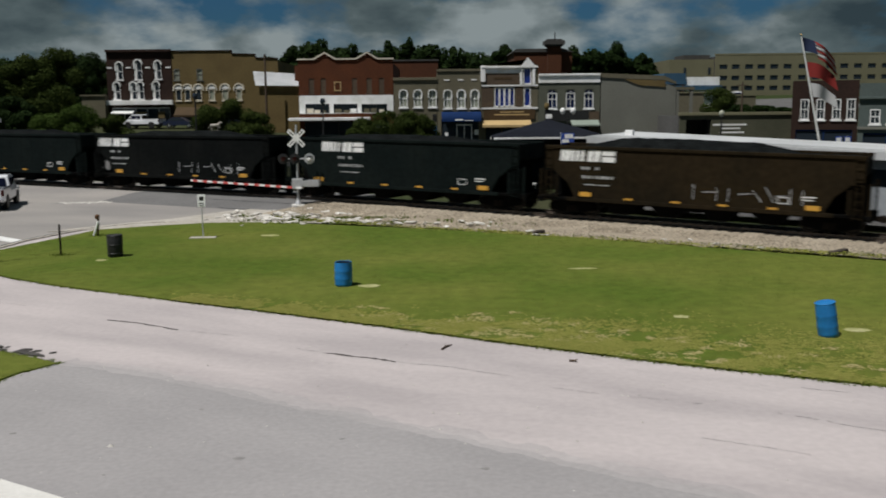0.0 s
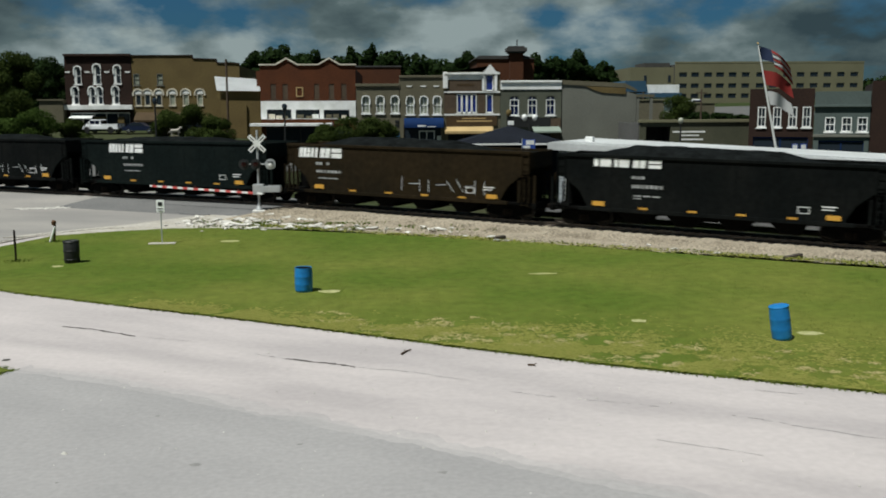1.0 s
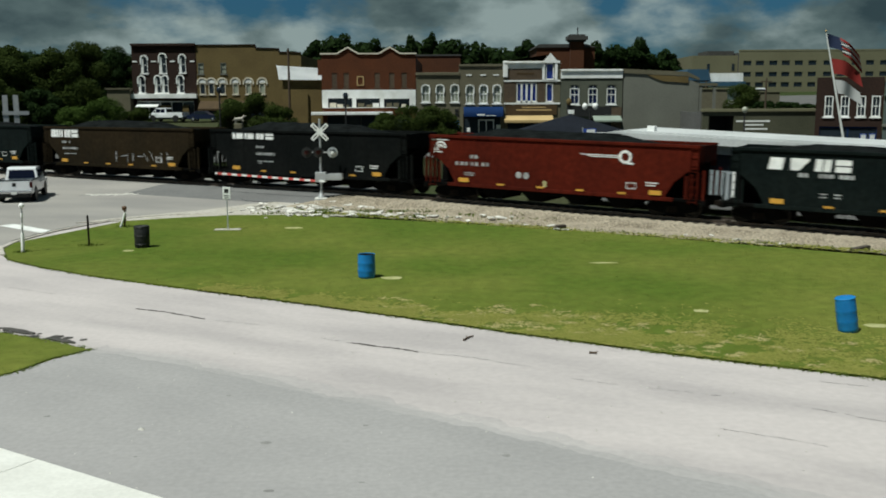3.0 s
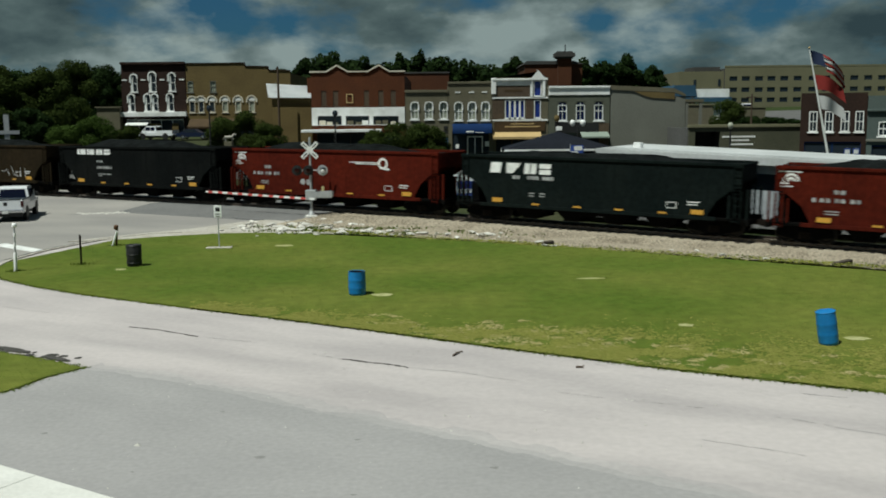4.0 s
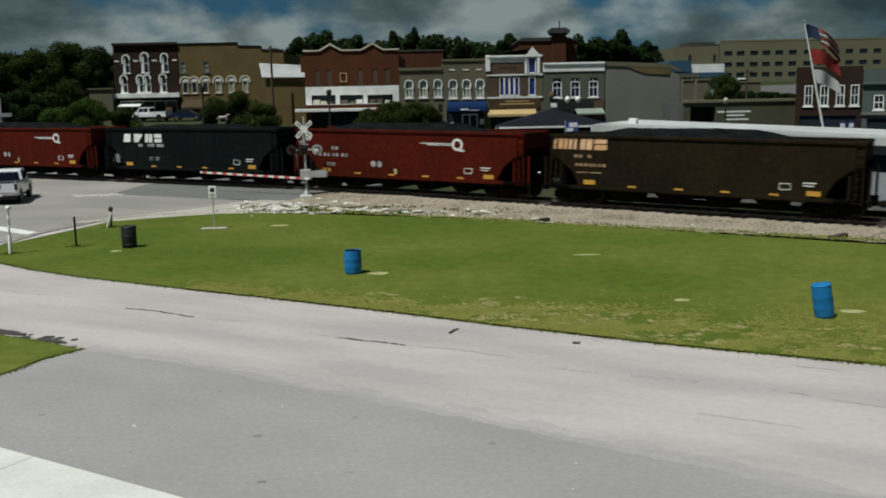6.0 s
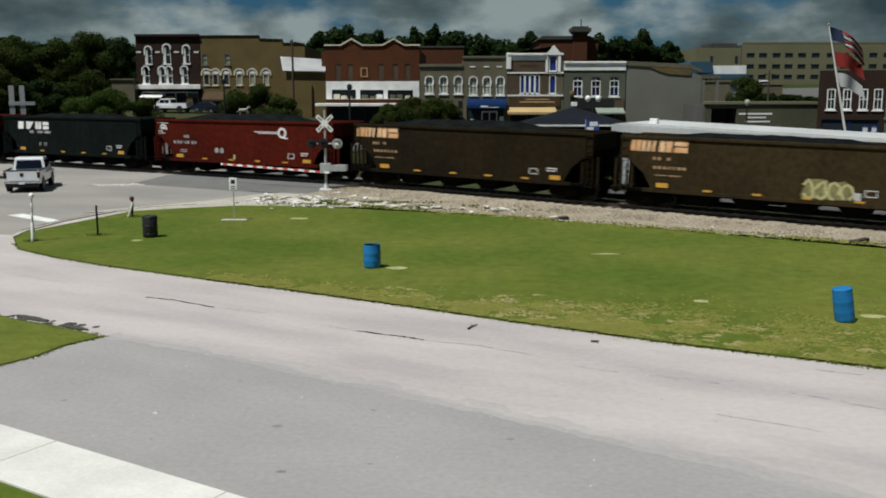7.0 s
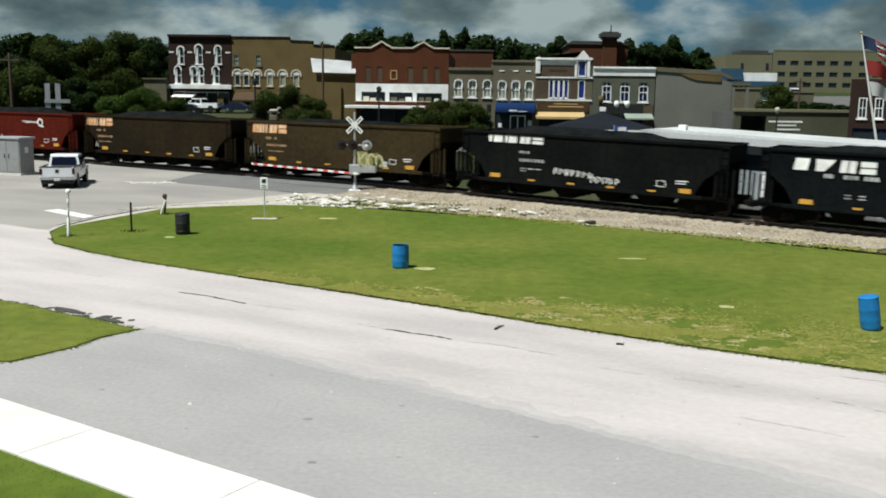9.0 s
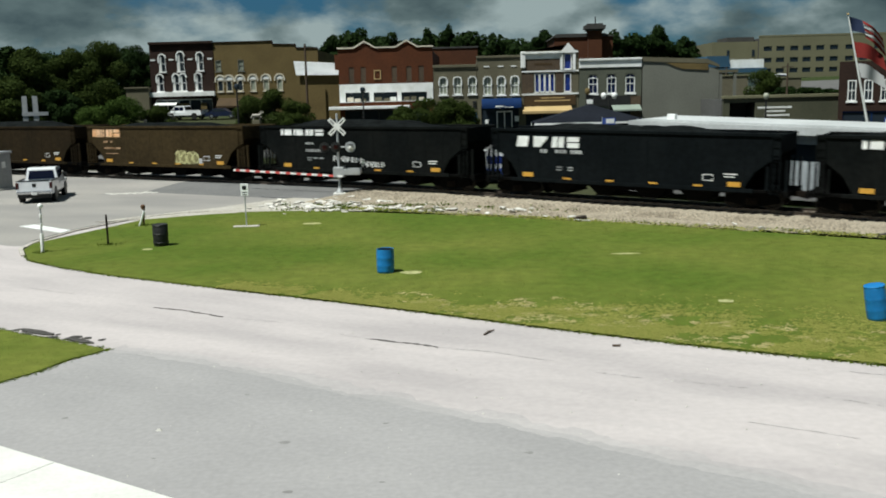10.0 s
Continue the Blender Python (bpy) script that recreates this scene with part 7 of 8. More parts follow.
def pickup(x, y, turn, label, m="car_white", scale_name="pickup_truck"):
    """A crew-cab pickup; its back faces -y in its own frame."""
    h = thing(scale_name, label, "pickup", pose(x, y, lie(x, y) + (0.06 if y > 80 else 0.0), 0, 0, turn) @ Matrix.Scale(1.01, 4))
    # body: lower hull with wheel arches left open by dark housings
    bm = bmesh.new()
    box(bm, -0.98, 0.98, -2.85, 2.85, 0.50, 1.02, 0.06)
    part("body", bm, m, h)
    bm = bmesh.new()
    pts = [(-0.35, 1.0), (-0.15, 1.78), (0.0, 1.86), (1.25, 1.84), (2.0, 1.12), (2.0, 1.0)]
    a = [bm.verts.new((-0.94 + (0.15 if pz > 1.3 else 0), py, pz)) for py, pz in pts]
    b = [bm.verts.new((0.94 - (0.15 if pz > 1.3 else 0), py, pz)) for py, pz in pts]
    bm.faces.new(a)
    bm.faces.new(list(reversed(b)))
    for i in range(len(pts)):
        j = (i + 1) % len(pts)
        bm.faces.new((a[j], a[i], b[i], b[j]))
    bmesh.ops.recalc_face_normals(bm, faces=bm.faces)
    part("cab", bm, m, h)
    w = part("rear_window", prism([(-0.74, -0.25), (0.74, -0.25), (0.66, 0.25), (-0.66, 0.25)], -0.03, 0.03), "car_glass", h)
    w.matrix_basis = Matrix.Translation((0, -0.255, 1.45)) @ pose(0, 0, 0, -14.4, 0, 0)
    w = part("windscreen", prism([(-0.72, -0.45), (0.72, -0.45), (0.64, 0.45), (-0.64, 0.45)], -0.03, 0.03), "car_glass", h)
    w.matrix_basis = Matrix.Translation((0, 1.62, 1.49)) @ pose(0, 0, 0, 46, 0, 0)
    for sx in (-1, 1):
        part("side_window", boxes((sx * 0.87 - 0.04, sx * 0.87 + 0.04, -0.02, 0.55, 1.2, 1.7), (sx * 0.86 - 0.04, sx * 0.86 + 0.04, 0.65, 1.35, 1.2, 1.7)), "car_glass", h)
        part("mirror", boxes((sx * 1.08 - 0.1, sx * 1.08 + 0.1, 1.35, 1.5, 1.2, 1.42, 0.03)), "black", h)
        part("bed_side", boxes((sx * 0.93 - 0.05, sx * 0.93 + 0.05, -2.8, -0.4, 0.95, 1.25, 0.03)), m, h)
        part("tail_lamp", boxes((sx * 0.90 - 0.08, sx * 0.90 + 0.08, -2.88, -2.8, 0.85, 1.2, 0.02)), "red_lens", h)
        part("head_lamp", boxes((sx * 0.78 - 0.16, sx * 0.78 + 0.16, 2.80, 2.88, 0.8, 0.98, 0.02)), "globe", h)
        for yy in (-1.75, 1.8):
            part("wheel_arch", lathe([(0.46, -0.02), (0.46, 0.04), (0.2, 0.05)], 18, Matrix.Translation((sx * 0.965, yy, 0.42)) @ pose(0, 0, 0, 0, 90 * sx, 0)), "black", h)
            w = part("wheel", lathe([(0.18, -0.12), (0.34, -0.12), (0.39, -0.08), (0.39, 0.08), (0.34, 0.12), (0.18, 0.12)], 22, Matrix.Translation((sx * 0.86, yy, 0.39)) @ pose(0, 0, 0, 0, 90, 0)), "rubber", h)
            part("rim", lathe([(0.05, -0.135), (0.22, -0.12), (0.22, 0.12), (0.05, 0.135)], 16, Matrix.Translation((sx * 0.86, yy, 0.39)) @ pose(0, 0, 0, 0, 90, 0)), "chrome", w)
    part("tailgate", boxes((-0.86, 0.86, -2.86, -2.78, 0.72, 1.26, 0.03)), m, h)
    part("tailgate_badge", boxes((-0.1, 0.1, -2.872, -2.858, 0.94, 1.14)), "black", h)
    part("bed_floor", boxes((-0.88, 0.88, -2.75, -0.42, 0.92, 1.03)), "black", h)
    part("bumper", boxes((-0.95, 0.95, -3.02, -2.85, 0.54, 0.70, 0.03)), "chrome", h)
    part("valance", boxes((-0.9, 0.9, -2.98, -2.8, 0.36, 0.54, 0.02)), "black", h)
    for sx in (-1, 1):
        part("bed_rail", boxes((sx * 0.93 - 0.06, sx * 0.93 + 0.06, -2.8, -0.42, 1.25, 1.28, 0.01)), "black", h)
    part("tailgate_trim", boxes((-0.84, 0.84, -2.87, -2.72, 1.26, 1.31, 0.01)), "black", h)
    part("number_plate", boxes((-0.16, 0.16, -3.032, -3.02, 0.5, 0.64)), "white", h)
    part("front_bumper", boxes((-0.95, 0.95, 2.85, 3.0, 0.4, 0.66, 0.04)), "chrome", h)
    part("underbody", boxes((-0.8, 0.8, -2.6, 2.6, 0.28, 0.5)), "black", h)


MOVERS = []


def parked_car(x, y, turn, paint, label):
    """A saloon: body with a rounded cabin, windows, lamps and wheels; its nose along +x."""
    h = thing("car", label, "car", pose(x, y, lie(x, y) + 0.06, 0, 0, turn), "cars in the town street")
    smooth(part("body", prism([(-2.25, 0.35), (2.2, 0.35), (2.28, 0.62), (2.1, 0.82), (1.0, 0.95), (-1.7, 0.97), (-2.25, 0.9)], -0.88, 0.88), paint, h), 30)
    smooth(part("roof", prism([(1.0, 0.95), (0.25, 1.42), (-0.95, 1.44), (-1.75, 0.97)], -0.74, 0.74), paint, h), 30)
    for sy in (-1, 1):
        part("side_window", prism([(0.8, 0.98), (0.2, 1.36), (-0.9, 1.38), (-1.45, 1.0)], sy * 0.745 - 0.012, sy * 0.745 + 0.012), "glass", h)
        for xx in (-1.4, 1.4):
            t = part("wheel", lathe([(0.15, -0.1), (0.3, -0.1), (0.33, -0.06), (0.33, 0.06), (0.3, 0.1), (0.15, 0.1)], 18, Matrix.Translation((xx, sy * 0.8, 0.33)) @ pose(0, 0, 0, 90, 0, 0)), "rubber", h)
            part("rim", lathe([(0.04, -0.11), (0.18, -0.1), (0.18, 0.1), (0.04, 0.11)], 14, Matrix.Translation((xx, sy * 0.8, 0.33)) @ pose(0, 0, 0, 90, 0, 0)), "chrome", t)
        part("head_lamp", boxes((2.16, 2.24, sy * 0.6 - 0.16, sy * 0.6 + 0.16, 0.62, 0.76, 0.02)), "globe", h)
        part("tail_lamp", boxes((-2.27, -2.2, sy * 0.65 - 0.15, sy * 0.65 + 0.15, 0.68, 0.84, 0.02)), "red_lens", h)
    return h


def cargo_van(x, y, turn):
    """A van with a white upper body over a dark blue one, windows and wheels; its nose along +x."""
    h = thing("cargo_van", "white and dark blue van parked beyond the track", "van", pose(x, y, lie(x, y) - 0.03, 0, 0, turn))
    smooth(part("body", prism([(-2.6, 0.35), (2.55, 0.35), (2.65, 0.6), (2.6, 0.98), (-2.6, 0.98)], -0.95, 0.95), "banner", h, "dark blue lower body"), 30)
    smooth(part("cabin", prism([(-2.6, 0.98), (2.6, 0.98), (2.0, 1.15), (1.45, 1.95), (1.2, 2.05), (-2.5, 2.05), (-2.6, 1.95)], -0.93, 0.93), "car_white", h, "white upper body"), 30)
    for sy in (-1, 1):
        for xa, xb in ((-2.3, -1.15), (-1.0, 0.1), (0.25, 1.2)):
            part("side_window", prism([(xa, 1.25), (xb, 1.25), (xb - (0.12 if xb > 1 else 0), 1.75), (xa, 1.75)], sy * 0.935 - 0.01, sy * 0.935 + 0.01), "glass_blue", h)
        part("trim", boxes((-2.55, 2.5, sy * 0.96 - 0.012, sy * 0.96 + 0.012, 0.52, 0.62)), "white", h)
        for xx in (-1.7, 1.65):
            t = part("wheel", lathe([(0.15, -0.11), (0.31, -0.11), (0.35, -0.07), (0.35, 0.07), (0.31, 0.11), (0.15, 0.11)], 18, Matrix.Translation((xx, sy * 0.86, 0.35)) @ pose(0, 0, 0, 90, 0, 0)), "rubber", h)
            part("rim", lathe([(0.04, -0.12), (0.2, -0.11), (0.2, 0.11), (0.04, 0.12)], 14, Matrix.Translation((xx, sy * 0.86, 0.35)) @ pose(0, 0, 0, 90, 0, 0)), "chrome", t)
        part("head_lamp", boxes((2.58, 2.66, sy * 0.7 - 0.16, sy * 0.7 + 0.16, 0.7, 0.88, 0.02)), "globe", h)
        part("tail_lamp", boxes((-2.63, -2.58, sy * 0.8 - 0.1, sy * 0.8 + 0.1, 0.75, 1.2, 0.02)), "red_lens", h)


def street_lamp(x, y, z_top, twin=False, globe="globe"):
    g = lie(x, y)
    h = thing("street_lamp", "black cast-iron street lamp with white globe" if globe == "globe" else "black cast-iron street lamp with a dark lantern", "street lamp", pose(x, y, g), "street lamps in the town")
    H = z_top - g
    smooth(part("pole", lathe([(0.22, 0.0), (0.2, 0.5), (0.12, 0.7), (0.085, 1.2), (0.075, H - 0.5)], 12), "black", h))
    tops = (-0.5, 0.5) if twin else (0.0,)
    if twin:
        part("bracket", rods(0.03, ((-0.5, 0, H - 0.55), (0.5, 0, H - 0.55))), "black", h)
    for xx in tops:
        smooth(part("globe", lathe([(0.1, H - 0.55), (0.22, H - 0.4), (0.27, H - 0.2), (0.2, H + 0.0), (0.05, H + 0.08)], 14, Matrix.Translation((xx, 0, 0))), globe, h), 80)


def flagpole(x, y):
    g = lie(x, y)
    h = thing("flagpole", "tall pale flagpole leaning slightly, with three flags", "flagpole", pose(x, y, g, 0, -12.5, 0))
    smooth(part("pole", lathe([(0.11, 0), (0.09, 5.0), (0.05, 10.2)], 12), "white", h))
    part("finial", lathe([(0.03, 10.2), (0.1, 10.3), (0.03, 10.42)], 10), "awning_yellow", h)
    def cloth(z0, z1, w, drop, name, material, label, seed, x0=0.06, x1=1.0):
        n = 14
        vs, fs = [], []
        for i in range(n + 1):
            u = x0 + (x1 - x0) * i / n
            for j in range(5):
                k = j / 4
                vs.append((w * u, 0.22 * math.sin(u * 7 + seed + k), z1 - (z1 - z0) * k - drop * u * u - drop * 0.3 * u))
        for i in range(n):
            for j in range(4):
                fs.append((i * 5 + j, (i + 1) * 5 + j, (i + 1) * 5 + j + 1, i * 5 + j + 1))
        ob = from_arrays(name, vs, fs, material)
        ob.parent = h
        tagged(ob, label)
        return ob
    cloth(8.95, 10.1, 2.5, 1.9, "canton", "flag_blue", "dark blue flag corner", 0, 0.04, 0.42)
    for k in range(5):
        zt = 10.1 - k * 0.3
        cloth(zt - 0.29, zt, 2.5, 1.9, "flag_stripe", "flag_red" if k % 2 == 0 else "flag_white", "flag stripe", 0, 0.42, 1.0)
    cloth(6.7, 8.0, 2.3, 1.3, "red_flag", "flag_red", "red flag with pale emblem", 1.3)
    cloth(5.0, 6.2, 2.0, 1.2, "white_flag", "flag_white", "white flag with a faint emblem", 2.2)


def build_things():
    drum(-2.97, 30.72, 0, 1, 0.97, 0.86, cut=True)
    drum(9.74, 23.35, -9.0, 0, 0.84, 0.94, "slightly leaning bright blue plastic drum on the lawn")
    trash_bin(-12.5, 37.3)
    signal_mast(-7.75, 54.5)
    small_sign(-10.29, 42.4)
    marker_post(-16.77, 36.17)
    white_post(-14.8, 37.75, 1.28, 0, 0.04, "dark rusty iron post stub", "grime", "iron_post")
    pipe_riser(-15.35, 43.4)
    cabinet(-32.6, 63.6)
    cargo_van(1.9, 61.6, -8)
    pickup(-26.2, 57.2, 15, "white crew-cab pickup truck waiting at the crossing")
    pickup(-40.3, 134.3, 75, "white pickup truck parked in the far street")
    for x, y, z, tw in ((-22.6, 92, 7.0, False), (-10.5, 92, 6.4, False), (12.86, 92, 5.3, True), (27.6, 92, 4.9, False)):
        street_lamp(x, y, z, tw, "glass" if x < 0 else "globe" if tw else "globe_dim")
    h = thing("street_lamp", "black cast-iron street lamp with a white sign below its lantern", "street lamp", pose(10.85, 92.0, lie(10.85, 92.0)), "street lamps in the town")
    g = lie(10.85, 92.0)
    smooth(part("pole", lathe([(0.2, 0.0), (0.18, 0.5), (0.09, 0.7), (0.06, 1.2), (0.05, 5.3 - g)], 12), "black", h))
    smooth(part("lantern", lathe([(0.12, 5.2 - g), (0.24, 5.35 - g), (0.26, 5.65 - g), (0.1, 5.85 - g)], 12), "brick_brown", h), 60)
    part("sign", boxes((-0.1, 0.5, -0.1, -0.06, 4.35 - g, 4.75 - g, 0.02)), "white", h, "small white sign")
    part("sign_back", boxes((-0.2, 0.62, -0.05, 0.0, 4.3 - g, 5.2 - g, 0.03)), "black", h)
    flagpole(33.3, 82.0)
    MOVERS.append(parked_car(-27.4, 130.6, 180, "car_dark", "black saloon car driving along the far street"))
    parked_car(-34.8, 133.0, -4, "car_blue", "dark blue saloon car parked before the brick building")
    parked_car(-9.6, 97.0, 3, "car_dark", "black saloon car parked in the town street")
    parked_car(-13.8, 97.2, 3, "car_blue", "dark blue saloon car parked in the town street")
    h = thing("street_banner", "small blue and white banner on a thin post", "banner", pose(8.2, 62.0, lie(8.2, 62.0)))
    part("post", rods(0.03, ((0, 0, 0), (0, 0, 3.98 - lie(8.2, 62.0)))), "galv", h)
    part("cloth", boxes((0.0, 0.85, -0.015, 0.015, 3.2 - lie(8.2, 62.0), 3.9 - lie(8.2, 62.0))), "banner", h)
    part("panel", boxes((0.08, 0.52, -0.02, -0.016, 3.28 - lie(8.2, 62.0), 3.5 - lie(8.2, 62.0)), (0.25, 0.78, -0.02, -0.016, 3.56 - lie(8.2, 62.0), 3.84 - lie(8.2, 62.0))), "white", h)
    for xx in (34.3, 35.05):
        g = lie(xx, 81.0)
        h = thing("street_banner", "small white and blue banner on a short post", "banner", pose(xx, 81.0, g))
        part("post", rods(0.03, ((0, 0, 0), (0, 0, 2.85 - g))), "galv", h)
        part("cloth", boxes((-0.27, 0.27, -0.03, 0.0, 2.05 - g, 2.8 - g)), "banner", h)
        part("panel", boxes((-0.2, 0.2, -0.036, -0.031, 2.35 - g, 2.7 - g)), "white", h)
    g = lie(5.7, 61.2)
    h = thing("folding_table", "white folding table with pale boxes beside the tent", "table", pose(5.7, 61.2, g))
    part("tabletop", boxes((-0.9, 0.9, -0.38, 0.38, 0.70, 0.75, 0.01)), "white", h)
    for xx in (-0.8, 0.8):
        for yy in (-0.3, 0.3):
            part("leg", rods(0.018, ((xx, yy, 0.0), (xx, yy, 0.7)), seg=6), "galv", h)
    for xx, w, hh in ((-0.55, 0.5, 0.32), (0.2, 0.42, 0.22)):
        tagged(link("storage_box", boxes((5.7 + xx - w / 2, 5.7 + xx + w / 2, 61.0, 61.4, g + 0.75, g + 0.75 + hh, 0.02)), "white"), "pale lidded box on the folding table", "box", "boxes on the table")
    market_tent(7.75, 65, 7.6, 3.62, 4.75, "wide dark market tent with a thin white edge")
    bm = bmesh.new()
    for a, b, r, r2 in (((-0.55, 0, 0.62), (0.5, 0, 0.66), 0.24, 0.22), ((0.45, 0, 0.66), (0.78, 0, 1.12), 0.17, 0.11), ((0.72, 0, 1.12), (1.05, 0, 0.98), 0.12, 0.07),
                        ((-0.5, 0.12, 0.6), (-0.55, 0.12, 0.0), 0.08, 0.05), ((-0.45, -0.12, 0.6), (-0.38, -0.12, 0.0), 0.08, 0.05), ((0.42, 0.12, 0.6), (0.45, 0.12, 0.0), 0.08, 0.05),
                        ((0.45, -0.12, 0.6), (0.75, -0.12, 0.3), 0.08, 0.05), ((-0.55, 0, 0.68), (-0.85, 0, 0.3), 0.07, 0.03)):
        rod(bm, a, b, r, 10, r2)
    h = smooth(tagged(link("statue", bm, "dust"), "pale statue of a standing animal on a plinth", "statue"))
    h.matrix_world = pose(-19.25, 85.0, 3.75, 0, 0, 10) @ Matrix.Scale(0.62, 4)
    tagged(link("plinth", boxes((-19.6, -18.9, 84.65, 85.35, lie(-19.25, 85) - 0.05, 3.75, 0.04)), "stucco_grey"), "grey stone plinth under the statue", "plinth")
    for x, y, a in ((50.5, 160, 10), (47.5, 158, 4)):
        pickup(x, y, a, "white pickup truck parked on the hill")
    # boards on posts by the far road, and a utility pole
    h = thing("road_sign", "grey sign boards on two posts, seen from behind", "sign", pose(-36.2, 78.0, lie(-36.2, 78.0), 0, 0, 20))
    for xx in (-0.45, 0.35):
        part("post", boxes((xx - 0.06, xx + 0.06, -0.05, 0.05, 0.0, 6.3)), "galv", h)
        part("board", boxes((xx - 0.2, xx + 0.2, -0.09, -0.05, 3.6, 6.3)), "galv", h)
    part("brace", boxes((-0.7, 1.3, -0.14, -0.09, 4.7, 5.0)), "galv", h)
    h = thing("utility_pole", "weathered wooden utility pole with a crossarm", "pole", pose(-48.3, 95.0, lie(-48.3, 95.0)))
    smooth(part("pole", lathe([(0.17, 0), (0.13, 9.2)], 10), "bark", h))
    part("crossarm", boxes((-1.0, 1.0, -0.06, 0.06, 8.4, 8.55)), "bark", h)
    for xx in (-0.9, -0.3, 0.3, 0.9):
        part("insulator", lathe([(0.05, 8.55), (0.06, 8.65), (0.03, 8.72)], 8, Matrix.Translation((xx, 0, 0))), "glass", h)
    h = thing("utility_pole", "thin dark utility pole behind the white roofed shed", "pole", pose(-21.2, 123.0, lie(-21.2, 123.0)))
    smooth(part("pole", lathe([(0.17, 0), (0.12, 10.0)], 10), "bark", h))
    for x, y, zt in ((30.6, 118.0, 7.9), (37.9, 118.0, 8.2)):
        h = thing("utility_pole", "thin grey utility pole beside the parking deck", "pole", pose(x, y, lie(x, y)))
        smooth(part("pole", lathe([(0.13, 0), (0.1, zt - lie(x, y))], 10), "bark", h))
        part("crossarm", boxes((-0.7, 0.7, -0.05, 0.05, zt - lie(x, y) - 0.5, zt - lie(x, y) - 0.38)), "bark", h)
    # broken sticks on the asphalt
    for x, y, ln, a in ((0.24, 22.8, 0.46, 62), (3.1, 21.4, 0.18, -20)):
        bm = bmesh.new()
        rod(bm, (-ln / 2, 0, 0.025), (0.05, 0.02, 0.03), 0.028, 7, 0.024)
        rod(bm, (0.05, 0.02, 0.03), (ln / 2, -0.03, 0.035), 0.024, 7, 0.012)
        rod(bm, (0.0, 0.01, 0.03), (0.1, 0.1, 0.05), 0.012, 6, 0.006)
        h = tagged(link("stick", bm, "bark"), "dark broken stick lying on the asphalt", "stick", "sticks on the road")
        h.matrix_world = pose(x, y, 0.0, 0, 0, a)
    # flat slabs and stones in the grass
    slab_ob = tagged(link("stone_slab", box(bmesh.new(), -0.58, 0.58, -0.22, 0.22, 0.0, 0.05, 0.015), "dust"), "flat pale stone slab lying in the grass", "slab")
    slab_ob.matrix_world = pose(-10.3, 42.4, 0.03, 0, 0, 4)
    rng = random.Random(3)
    for x, y, w, d in ((-7.4, 42.9, 0.45, 0.3), (-2.15, 30.6, 0.36, 0.26), (6.65, 25.65, 0.22, 0.2), (10.7, 23.9, 0.34, 0.22), (-12.75, 36.4, 0.24, 0.22), (5.2, 33.4, 0.5, 0.16)):
        pts = [(x + w * rng.uniform(0.7, 1.15) * math.cos(q * 0.449), y + d * rng.uniform(0.7, 1.15) * math.sin(q * 0.449)) for q in range(14)]
        tagged(link("dead_grass", slab(pts, 0.02, 0.058), "dead_grass"), "small patch of flattened yellow grass", "grass", kind="stuff")


def inside(px, py, poly):
    c = np.zeros(len(px), bool)
    for (ax, ay), (bx, by) in zip(poly, poly[1:] + poly[:1]):
        m = ((ay > py) != (by > py)) & (px < (bx - ax) * (py - ay) / (by - ay + 1e-12) + ax)
        c ^= m
    return c


def blades(name, px, py, z, height, width, material, label, seed, lay=0.03):
    rng = np.random.RandomState(seed)
    n = len(px)
    a = rng.uniform(0, 6.283, n)
    h = height * rng.uniform(0.5, 1.3, n)
    w = width * rng.uniform(0.6, 1.3, n)
    lx, ly = rng.normal(0, lay, n), rng.normal(0, lay, n)
    v = np.empty((n, 3, 3))
    v[:, 0] = np.stack([px - np.cos(a) * w, py - np.sin(a) * w, np.full(n, z)], 1)
    v[:, 1] = np.stack([px + np.cos(a) * w, py + np.sin(a) * w, np.full(n, z)], 1)
    v[:, 2] = np.stack([px + lx, py + ly, z + h], 1)
    me = bpy.data.meshes.new(name)
    me.from_pydata(v.reshape(-1, 3).tolist(), [], np.arange(3 * n).reshape(-1, 3).tolist())
    me.materials.append(M[material])
    return tagged(new(name, me), label, "grass", kind="stuff")


